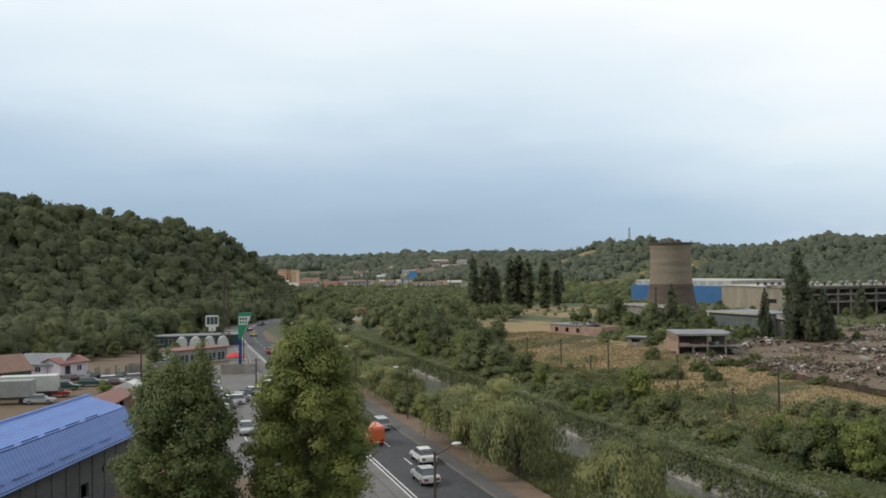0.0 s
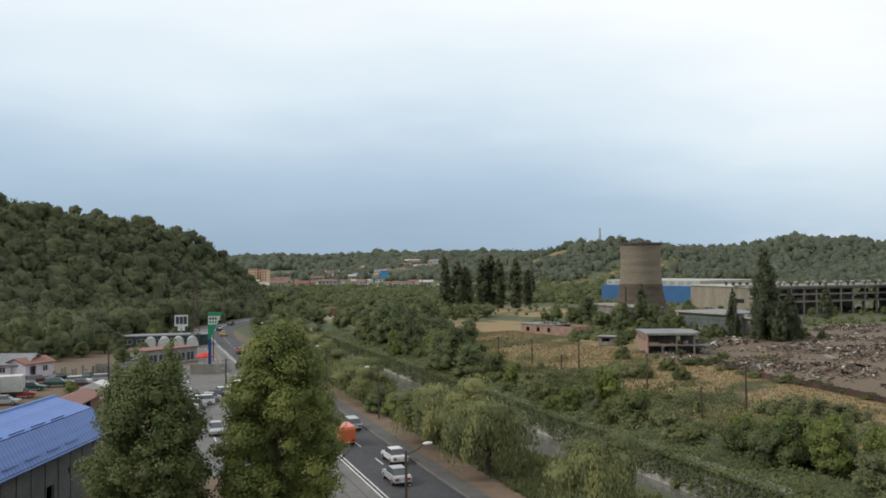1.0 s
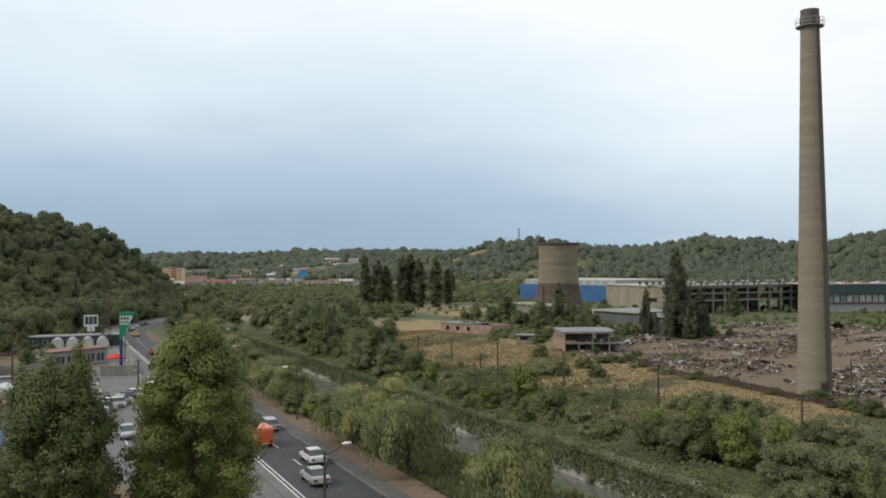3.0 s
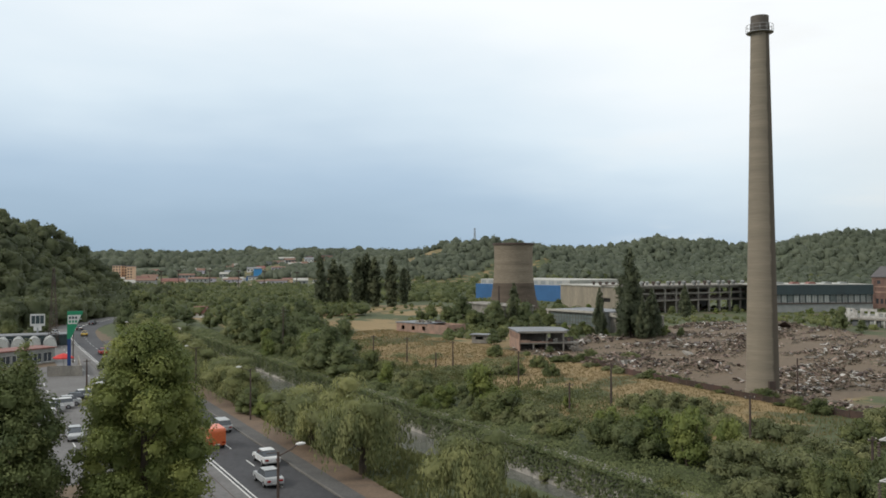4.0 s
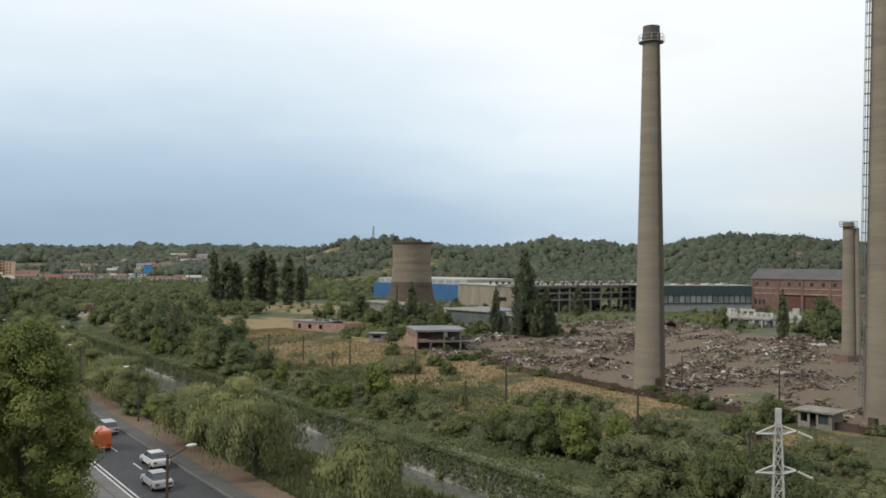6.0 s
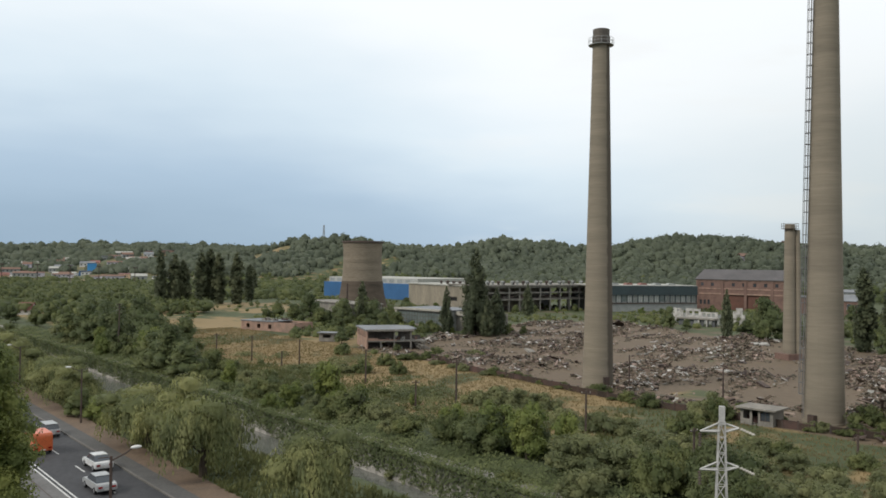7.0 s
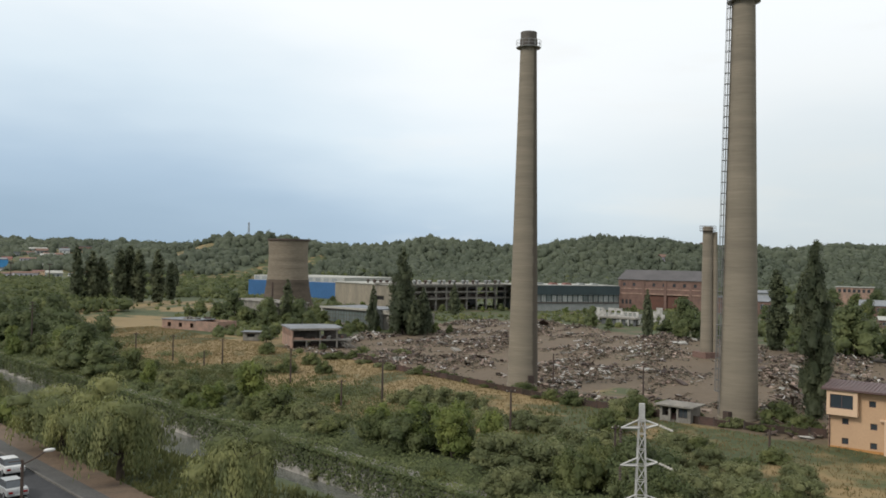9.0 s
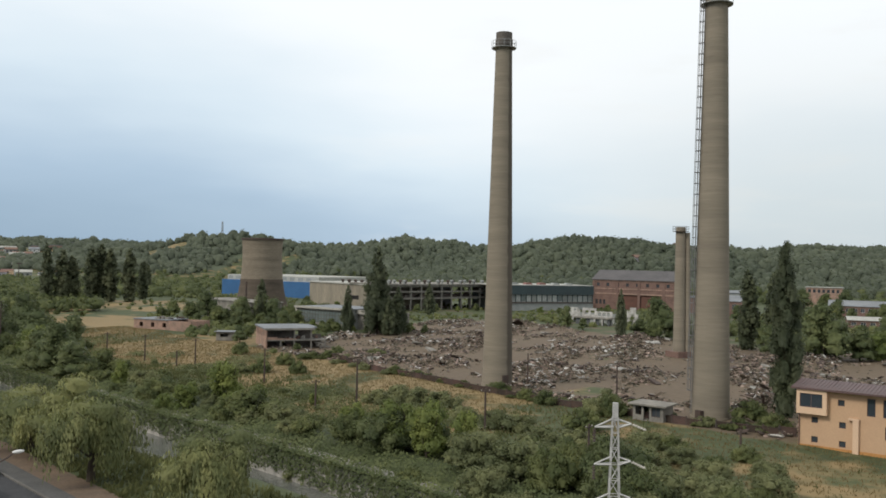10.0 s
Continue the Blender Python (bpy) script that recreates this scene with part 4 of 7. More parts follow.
# houses and sheds far right
for ax, ay, bx, by, D, Hh, rise, wall_m, roof_m, lab in (
        (330, 262, 352, 232, 14, 5.0, 2.2, M_BRICK, M_GREYROOF, "brick works building with grey pitched roof"),
        (275, 276, 284, 266, 8, 6.5, 2.2, M_BRICK, M_GREYROOF, "small brick workshop with sheet roof"),
        (288, 292, 300, 282, 9, 9.5, 1.0, M_HALL, M_GREYROOF, "pale two-storey office block"),
        (352, 230, 366, 206, 12, 6.0, 1.5, M_PINK, M_PALEROOF, "faded brick store with pale roof edge"),
        (262, 200, 282, 178, 10, 3.4, 1.0, M_BRICK, M_PALEROOF, "low red-brick shed with pale roof edge")):
    t = thing("works_building", facing(ax, ay, bx, by), lab, "building", "works buildings")
    Lw = math.hypot(bx - ax, by - ay)
    hs = [(1 + k * 3.0, 2.6 + k * 3.0, Hh * 0.45, Hh * 0.8) for k in range(int((Lw - 2) / 3))]
    shell(t, Lw, D, Hh, wall_m, hs)
    for h in hs:
        window(t, *h, 0, M_WHITE, 0.1, 1)
    gable_ends(t, Lw, D, Hh, rise, wall_m)
    gable_roof(t, Lw, D, Hh, rise, roof_m)
t = thing("pink_block", facing(398, 331, 408, 317, 0), "long faded pink building with a row of windows", "building")
hs = [(1.2 + k * 2.4, 2.6 + k * 2.4, 8.4, 10.2) for k in range(7)]
shell(t, 18.5, 9, 11.2, M_PINK, hs)
for h in hs:
    window(t, *h, 0, M_BROWNROOF, 0.1, 0)
flat_roof(t, 18.5, 9, 11.2, M_PALEROOF, 0.6, 0.4)

# ---------------------------------------------------------------- left of the road: sheds, yard, filling station
# blue tiled shed
t = thing("blue_roof_shed", facing(-31.4, 45.0, -28.94, 79.77), "long grey shed with a blue metal-tile gambrel roof", "shed")
LS = math.hypot(2.46, 34.77)
WS = 9.4
bm = bmesh.new()
holed(bm, 0, LS, 0, 5.0, 0.25, 0.5, [(24.6, 26.2, 1.2, 2.4), (21, 22.4, 0.9, 1.9), (28.6, 30.6, 2.6, 3.1), (31.8, 33.6, 2.1, 2.6)])
part("wall", bm, M_GREYWALL, t)
# added black backing, so the holes in the wall read as unlit inside
bm = bmesh.new()
box(bm, 1, LS - 1, 3.0, 3.2, 0, 5)
part("inner_wall", bm, M_DARK, t)
for k in range(16):
    bm = bmesh.new()
    x = 1 + k * 2.15
    box(bm, x, x + 0.12, 0.18, 0.248, 0, 4.9)
    part("batten", bm, M_GREYWALL, t)
bm = bmesh.new()
prism(bm, [(LS - 0.3, 0), (LS - 0.02, 0), (LS - 0.02, 4.95), (LS - 0.3, 4.95)], 0.5, WS - 0.4)
part("wall", bm, M_GREYWALL, t)
bm = bmesh.new()
box(bm, 0, LS, WS - 0.4, WS - 0.15, 0, 5)
part("wall", bm, M_GREYWALL, t)
roof = new("roof")
roof.parent = t
tagged(roof, "blue metal-tile roof with stepped rows")
SLOPE = ((-0.25, 4.85, 1.14, 7.1), (1.14, 7.16, 4.7, 8.2))
for y0, z0, y1, z1 in SLOPE:
    run = math.hypot(y1 - y0, z1 - z0)
    rows = round(run / 0.36)
    tilt = math.degrees(math.atan2(z1 - z0, y1 - y0))
    bm = bmesh.new()
    for k in range(int(LS / 0.5) + 1):
        x = k * 0.5
        vs = [bm.verts.new(v) for v in ((x, 0, 0.0), (x + 0.25, 0, 0.035), (x + 0.5, 0, 0.0), (x + 0.5, 0.38, -0.018), (x + 0.25, 0.38, 0.017), (x, 0.38, -0.018), (x, 0.0, -0.02), (x + 0.25, 0, 0.015), (x + 0.5, 0, -0.02))]
        for f in ((0, 1, 4, 5), (1, 2, 3, 4), (6, 7, 1, 0), (7, 8, 2, 1)):
            bm.faces.new([vs[i] for i in f])
    row_me = bpy.data.meshes.new("roof_sheet")
    bm.to_mesh(row_me)
    row_me.materials.append(M_BLUEROOF)
    for r in range(rows):
        f = r / rows
        part_me("roof_sheet", row_me, roof, m=pose(0, y0 + (y1 - y0) * f, z0 + (z1 - z0) * f + 0.05, tilt))
    for k in range(9):
        bm = bmesh.new()
        x = 3.2 * k + 2.0
        box(bm, x, x + 2.2, 0, 0.06, 0.02, 0.16, pose(0, y0 + (y1 - y0) * (0.18 if y0 < 0 else 0.03), z0 + (z1 - z0) * (0.18 if y0 < 0 else 0.03) + 0.1, tilt))
        part("snow_guard", bm, M_BLUEROOF, roof)
bm = bmesh.new()
rod(bm, (-0.3, 4.7, 8.28), (LS + 0.2, 4.7, 8.28), 0.13, seg=8)
part("ridge_cap", bm, M_BLUEROOF, roof)
bm = bmesh.new()
for (ya, za), (yb, zb) in (((-0.25, 4.8), (1.14, 7.08)), ((1.14, 7.08), (4.7, 8.16)), ((4.7, 8.16), (8.2, 7.08)), ((8.2, 7.08), (9.6, 4.8))):
    rod(bm, (LS + 0.05, ya, za), (LS + 0.05, yb, zb), 0.1, seg=6)
part("barge_board", bm, M_BLUEROOF, roof)
bm = bmesh.new()
for (ya, za), (yb, zb) in (((4.7, 8.18), (8.2, 7.1)), ((8.2, 7.1), (9.6, 4.8))):
    vs = [bm.verts.new(v) for v in ((0, ya, za), (LS, ya, za), (LS, yb, zb), (0, yb, zb))]
    bm.faces.new(vs)
bmesh.ops.solidify(bm, geom=bm.faces[:], thickness=0.06)
part("back_slope", bm, M_BLUEROOF, roof)
bm = bmesh.new()
prism(bm, [(LS - 0.2, 4.9), (LS - 0.05, 4.9), (LS - 0.05, 6.9), (LS - 0.2, 6.9)], 1.2, 8.1)
part("gable", bm, M_GREYWALL, t)
bm = bmesh.new()
rod(bm, (-0.3, -0.33, 4.78), (LS + 0.1, -0.33, 4.78), 0.09, seg=8)
part("gutter", bm, M_BLUEROOF, roof)


def small_house(name, ax, ay, bx, by, D, Hh, rise, wall_m, roof_m, label, category, holes=(), extra=None):
    t = thing(name, facing(ax, ay, bx, by, ground_z((ax + bx) / 2, (ay + by) / 2) - 0.05), label, category)
    L = math.hypot(bx - ax, by - ay)
    shell(t, L, D, Hh, wall_m, list(holes), 0.25)
    if rise:
        gable_ends(t, L, D, Hh, rise, wall_m)
        gable_roof(t, L, D, Hh, rise, roof_m)
    else:
        flat_roof(t, L, D, Hh, roof_m)
    return t, L


t, L = small_house("garage_building", -80.0, 133.0, -70.2, 144.5, 9, 3.4, 2.3, M_GREYWALL, M_TILEROOF, "garage building with green doors and clay tile roof", "garage", [(8.2, 11.2, 0.1, 2.9), (11.6, 14.4, 0.1, 2.9)])
for a, b in ((8.2, 11.2), (11.6, 14.4)):
    bm = bmesh.new()
    box(bm, a, b, 0.1, 0.16, 0.1, 2.9)
    for k in range(5):
        box(bm, a + 0.1 + k * 0.6, a + 0.18 + k * 0.6, 0.06, 0.1, 0.15, 2.85)
    part("garage_door", bm, M_GREEN, t, "green ribbed garage door")
t, L = small_house("lilac_house", -80.5, 160.0, -72.0, 159.5, 7, 2.6, 1.6, M_LILAC, M_GREYROOF, "low pale lilac house with a grey roof", "house", [(1, 2.2, 1, 2.1), (3.4, 4.6, 1, 2.1), (5.8, 7, 0.1, 2.1), (7.6, 8.8, 1, 2.1)])
for a, b in ((1, 2.2), (3.4, 4.6), (7.6, 8.8)):
    window(t, a, b, 1, 2.1, 0)
t, L = small_house("red_roof_house", -71.6, 158.5, -69.0, 164.5, 5, 2.7, 0.9, M_LILAC, M_REDROOF, "small pale house with a red sheet roof", "house", [(1, 2.4, 0.1, 2.2), (4, 5.2, 1.0, 2.1)])
window(t, 4, 5.2, 1.0, 2.1, 0)
t, L = small_house("market_shed", -44.0, 105.0, -45.5, 124.0, 4, 2.2, 0.7, M_BRICK, M_REDROOF, "long market shed with a rusty red roof", "shed", [(2 + k * 3.6, 4 + k * 3.6, 0.1, 1.9) for k in range(4)])
for k in range(3):
    t = thing("market_stall", pose(-48.0 + 1.2 * k, 130.0 + 7 * k, 0, 0, 0, 10 * k), "market stall under a white fabric canopy", "stall", "market stalls")
    for x, y in ((-1.8, -1.5), (1.8, -1.5), (1.8, 1.5), (-1.8, 1.5)):
        bm = bmesh.new()
        rod(bm, (x, y, 0), (x, y, 2.3), 0.05)
        part("pole", bm, M_GALV, t)
    bm = bmesh.new()
    prism(bm, [(-2.1, 2.2), (2.1, 2.2), (2.1, 2.35), (0, 3.2), (-2.1, 2.35)], -1.8, 1.8)
    part("canopy", bm, M_PLASTIC, t)
    bm = bmesh.new()
    box(bm, -1.6, 1.6, -1.2, 0.2, 0.7, 0.8)
    part("counter", bm, M_WHITE, t)
t, L = small_house("station_shop", -55.5, 176.5, -47.5, 186.5, 6, 3.0, 0, M_HALL, M_REDROOF, "filling station shop with a red fascia and glass front", "shop", [(1 + k * 2.3, 2.9 + k * 2.3, 0.3, 2.2) for k in range(5)])
for k in range(5):
    window(t, 1 + k * 2.3, 2.9 + k * 2.3, 0.3, 2.2, 0)
t, L = small_house("nursery_building", -76.0, 219.0, -53.5, 224.5, 6, 2.7, 0, M_TEAL, M_GREYROOF, "long low blue-green nursery building with flat roof", "building", [(1.5 + k * 3.2, 3.6 + k * 3.2, 0.8, 2.0) for k in range(6)])
for k in range(6):
    window(t, 1.5 + k * 3.2, 3.6 + k * 3.2, 0.8, 2.0, 0)
for k in range(4):
    x, y = -66.0 + k * 3.3, 213.0 + k * 0.9
    t = thing("polytunnel", pose(x, y, 0, 0, 0, 15), "polytunnel greenhouse covered in pale film", "greenhouse", "polytunnels")
    bm = bmesh.new()
    arc = [(1.55 * math.cos(math.pi * i / 12), 2.7 * math.sin(math.pi * i / 12)) for i in range(13)]
    prism(bm, arc, 0, 9)
    part("cover", bm, M_PLASTIC, t)
    for j in range(5):
        bm = bmesh.new()
        for (xa, za), (xb, zb) in zip(arc, arc[1:]):
            rod(bm, (xa * 1.02, j * 2.24, za * 1.02), (xb * 1.02, j * 2.24, zb * 1.02), 0.04, seg=4)
        part("hoop", bm, M_GALV, t)

# filling station sign
t = thing("station_sign", pose(-39.1, 163.5, 0, 0, 0, 12), "tall green and white filling station price sign", "sign")
bm = bmesh.new()
box(bm, -0.45, 0.15, -0.2, 0.2, 0, 7.4)
part("post", bm, shade("blue_paint", (0.03, 0.07, 0.22), (0.025, 0.06, 0.19), rough=0.5, scale=0.6), t, "dark blue post")
bm = bmesh.new()
prism(bm, [(-0.5, 6.6), (0.1, 6.6), (2.1, 11.2), (2.1, 11.6), (-0.5, 11.6)], -0.25, 0.25)
part("board", bm, M_GREEN, t)
bm = bmesh.new()
prism(bm, [(-0.4, 9.3), (1.2, 9.3), (1.85, 10.9), (-0.4, 10.9)], -0.29, -0.252)
face = part("price_panel", bm, M_WHITE, t)
for z in (9.5, 10.2):
    bm = bmesh.new()
    for k in range(3):
        box(bm, -0.2 + k * 0.5, 0.15 + k * 0.5, -0.31, -0.291, z, z + 0.45)
    part("price_bar", bm, M_GREEN if z < 10 else M_TEAL, face)
# billboard
t = thing("billboard", pose(-62.5, 229.0, 0, 0, 0, 12), "white billboard frame with three dark panels on a post", "billboard")
bm = bmesh.new()
rod(bm, (0, 0, 0), (0, 0, 4.2), 0.28, 0.25, 8)
part("post", bm, M_GALV, t)
bm = bmesh.new()
box(bm, -1.7, 1.7, -0.15, 0.15, 4.6, 7.6)
box(bm, -0.9, 0.9, -0.12, 0.12, 3.4, 4.6)
part("frame", bm, M_WHITE, t)
for k in range(3):
    bm = bmesh.new()
    box(bm, -1.4 + k * 1.0, -0.55 + k * 1.0, -0.2, -0.152, 5.2, 7.2)
    part("panel", bm, M_TEAL, t)
# red parasol and yard walls
t = thing("parasol", pose(-42.8, 174.0, 0), "large red parasol beside the filling station", "parasol")
bm = bmesh.new()
rod(bm, (0, 0, 0), (0, 0, 2.9), 0.05)
part("pole", bm, M_GALV, t)
bm = bmesh.new()
lathe(bm, [(1.9, 2.0), (1.95, 2.2), (1.0, 2.7), (0.05, 3.0)], 8)
part("canopy", bm, M_RED, t)
for ax, ay, bx, by in ((-61.5, 166.0, -52.0, 165.4), (-42.6, 162.2, -36.9, 162.0), (-36.9, 162.0, -41, 178)):
    t = thing("yard_wall", facing(ax, ay, bx, by), "grey block wall round the station yard", "wall", "yard walls", "structure")
    n = int(math.hypot(bx - ax, by - ay) / 2)
    for k in range(n + 1):
        bm = bmesh.new()
        box(bm, k * 2.0, k * 2.0 + 1.97, -0.1, 0.1, 0, 1.9)
        part("panel", bm, M_CONC2, t)
# lattice mast by the road
def lattice(t, levels, material, bar=0.07, name="brace"):
    """levels: (z, half width) from the ground up; four legs and zigzag braces."""
    cs = ((1, 1), (-1, 1), (-1, -1), (1, -1))
    for cx, cy in cs:
        bm = bmesh.new()
        (z0, w0), (z1, w1) = levels[0], levels[-1]
        rod(bm, (cx * w0, cy * w0, z0), (cx * w1, cy * w1, z1), bar, seg=4)
        part("leg", bm, material, t)
    for i in range(4):
        (ax, ay), (bx, by) = cs[i], cs[(i + 1) % 4]
        for k, ((z0, w0), (z1, w1)) in enumerate(zip(levels, levels[1:])):
            bm = bmesh.new()
            p, q = ((ax * w0, ay * w0, z0), (bx * w1, by * w1, z1)) if k % 2 else ((bx * w0, by * w0, z0), (ax * w1, ay * w1, z1))
            rod(bm, p, q, bar * 0.7, seg=4)
            part(name, bm, material, t)
            bm = bmesh.new()
            rod(bm, (ax * w1, ay * w1, z1), (bx * w1, by * w1, z1), bar * 0.6, seg=4)
            part("cross_bar", bm, material, t)


t = thing("lattice_mast", pose(-57.1, 222.6, 0), "rust-red steel lattice mast at the foot of the wooded hill", "mast")
lattice(t, [(1.6 * k, 1.05 - 0.075 * k) for k in range(13)], M_STEEL)

# power pylon near the river
t = thing("power_pylon", pose(26.3, 32.8, ground_z(26.3, 32.8), 0, 0, -30), "pale galvanised lattice power pylon with three cross-arms", "pylon")
levels = [(0, 0.50)]
while levels[-1][0] < 12.4:
    z = levels[-1][0] + 0.75
    levels.append((z, 0.50 - 0.029 * z))
lattice(t, levels, M_PYLON, 0.035)
bm = bmesh.new()
box(bm, -0.125, 0.125, -0.125, 0.125, 12.6, 13.45)
part("head_box", bm, M_PYLON, t)
for z in (12.3, 10.5, 8.75):
    for sg in (-1, 1):
        bm = bmesh.new()
        tip = (sg * (0.74 if sg > 0 else 0.95), -0.2 * sg, z + 0.05 + 0.14 * sg)
        for p in ((0.16 * sg, 0.2, z), (0.16 * sg, -0.2, z), (0.16 * sg, 0, z + 0.35)):
            rod(bm, p, tip, 0.045, seg=4)
        arm = part("arm", bm, M_PYLON, t)
        for k in range(5):
            bm = bmesh.new()
            c = Vector(tip) + Vector((0.11 * (k + 1) if sg > 0 else -0.02, -0.09 * (k + 1) if sg > 0 else -0.02 * k, -0.035 * (k + 1) if sg > 0 else -0.13 * (k + 1)))
            lathe(bm, [(0.025, -0.05), (0.085, -0.03), (0.085, 0.01), (0.025, 0.06)], 8)
            bmesh.ops.translate(bm, verts=bm.verts, vec=c)
            part("insulator", bm, M_PALE if sg > 0 else M_STEEL, arm)

# ---------------------------------------------------------------- road
def sweep(points, offs, zs):
    """A strip along points (x, y) with the offsets to the right and heights of its edges."""
    pts = [Vector(p) for p in points]
    verts, faces = [], []
    m = len(offs)
    for i, p in enumerate(pts):
        d = (pts[min(i + 1, len(pts) - 1)] - pts[max(i - 1, 0)]).normalized()
        r = Vector((d.y, -d.x))
        for o, z in zip(offs, zs):
            q = p + r * o
            verts.append((q.x, q.y, z))
    for i in range(len(pts) - 1):
        for j in range(m - 1):
            a = i * m + j
            faces.append((a, a + 1, a + m + 1, a + m))
    return verts, faces


AXIS = [place(20.4, l) for l in range(0, 215, 5)]
px_, py_ = AXIS[-1]
head_ang = math.atan2(ALONG.x, ALONG.y)
for k in range(52):
    head_ang += 0.0 if k < 4 else (0.008 if k < 15 else 0.025 if k < 40 else 0.01)
    px_, py_ = px_ + 4 * math.sin(head_ang), py_ + 4 * math.cos(head_ang)
    AXIS.append((px_, py_))


def strip(name, lo, hi, z, material, label, points=AXIS, kind="structure", th=0.06):
    v, f = sweep(points, (lo, lo, hi, hi), (z - th, z, z, z - th))
    return tagged(new(name, mesh_from(name, v, f, material)), label, name.split("_")[-1], kind=kind)


strip("road", -0.1, 6.4, 0.05, M_ASPHALT, "dark worn asphalt carriageway, two lanes", th=0.3)
strip("opposite_road", -7.6, -0.11, 0.05, M_ASPHALT2, "paler worn asphalt carriageway with tram-like seams", th=0.3)
strip("side_road", -14.5, -7.61, 0.045, M_ASPHALT2, "broad asphalt forecourt and parking lane", [place(20.4, l) for l in range(84, 186, 3)], th=0.3)
strip("pavement", 6.62, 8.3, 0.15, shade("dark_pavement", (0.12, 0.115, 0.11), (0.08, 0.078, 0.075), scale=0.4), "patched dark asphalt footway along the road", AXIS[:50], th=0.4)
strip("verge", 8.31, 11.2, 0.06, M_EARTH, "bare brown earth verge under the willows", AXIS[:50], th=0.3)
marks = thing("road_marking", pose(0, 0, 0), "worn white lane lines painted on the asphalt", "road marking", kind="structure")


def paint(lo, hi, points):
    v, f = sweep(points, (lo, hi), (0.056, 0.056))
    part_me("line", mesh_from("line", v, f, M_PAINT), marks)


paint(-0.32, -0.17, AXIS)
paint(0.1, 0.25, AXIS)
for l in range(20, 290, 9):
    i = l / 5
    if i + 1 < len(AXIS):
        seg = [Vector(AXIS[int(i)]).lerp(Vector(AXIS[min(int(i) + 1, len(AXIS) - 1)]), i - int(i) + q) for q in (0.0, 0.6)]
        paint(3.15, 3.3, seg)
        if l > 90:
            paint(-3.9, -3.75, seg)
for l in range(92, 180, 9):
    paint(-11.6, -11.45, [place(20.4, l), place(20.4, l + 3)])
# tram-like seams in the paler carriageway
seams = thing("rail_groove", pose(0, 0, 0), "thin dark seams along the paler carriageway", "rail", kind="structure")
for o in (-1.5, -2.95):
    v, f = sweep(AXIS[:44], (o, o + 0.1), (0.0565, 0.0565))
    part_me("rail", mesh_from("rail", v, f, M_STEEL), seams)
kerb_bm = bmesh.new()
vs = box(kerb_bm, 0, 0.19, 0.0, 1.46, -0.2, 0.17)
kerb_me = bpy.data.meshes.new("kerb_stone")
kerb_bm.to_mesh(kerb_me)
kerb_me.materials.append(M_KERB)
kerb = thing("kerb", pose(0, 0, 0), "row of pale kerb stones beside the road", "kerb", kind="structure")
ang = math.degrees(math.atan2(-ALONG.x, ALONG.y))
for k in range(120):
    x, y = place(20.4 + 6.42, 30 + k * 1.5)
    part_me("kerb_stone", kerb_me, kerb, m=pose(x, y, 0, 0, 0, ang + rng.uniform(-0.6, 0.6)))

# river and its wall
v, f = [], []
for k in range(0, 90):
    l = -60 + k * 5
    for s in (40.5, 44, 48, 52.2):
        v.append((*place(s, l), -2.9))
for k in range(89):
    for j in range(3):
        a = k * 4 + j
        f.append((a, a + 1, a + 5, a + 4))
tagged(new("water", mesh_from("water", v, f, M_WATER)), "shallow grey-brown river water with ripples", "water", kind="structure")
rw = thing("river_wall", pose(0, 0, 0), "streaked pale concrete retaining wall along the river", "wall", kind="structure")
M_RWALL = shade("streaked_concrete", (0.46, 0.43, 0.39), (0.24, 0.23, 0.21), scale=0.9, stretch=(1, 1, 0.22), contrast=1.6)
bm = bmesh.new()
vs = box(bm, 0, 2.6, 0, 5.94, -3.8, 0.0)
for w in vs[4:]:
    w.co.x += 0.25 if w.co.x < 0.3 else 0.3
rw_me = bpy.data.meshes.new("wall_block")
bm.to_mesh(rw_me)
rw_me.materials.append(M_RWALL)
for k in range(50):
    x, y = place(51.9, -20 + k * 6.0)
    part_me("wall_block", rw_me, rw, m=pose(x, y, 0, 0, 0, ang))

# ---------------------------------------------------------------- plants
def ball_grid():
    """A sphere of four-cornered faces, open below: its points and faces."""
    keys, pts, faces = {}, [], []
    for ax in range(3):
        for sg in (-1, 1):
            for a in (-1, 0):
                for b in (-1, 0):
                    face = []
                    for da, db in ((0, 0), (1, 0), (1, 1), (0, 1)):
                        p = [0, 0, 0]
                        p[ax], p[(ax + 1) % 3], p[(ax + 2) % 3] = sg, a + da, b + db
                        if tuple(p) not in keys:
                            keys[tuple(p)] = len(pts)
                            pts.append(p)
                        face.append(keys[tuple(p)])
                    if (ax, sg) != (2, -1):
                        faces.append(face if sg > 0 else face[::-1])
    pts = np.array(pts, float)
    return pts / np.linalg.norm(pts, axis=1)[:, None], np.array(faces)


BALL, BALL_FACES = ball_grid()


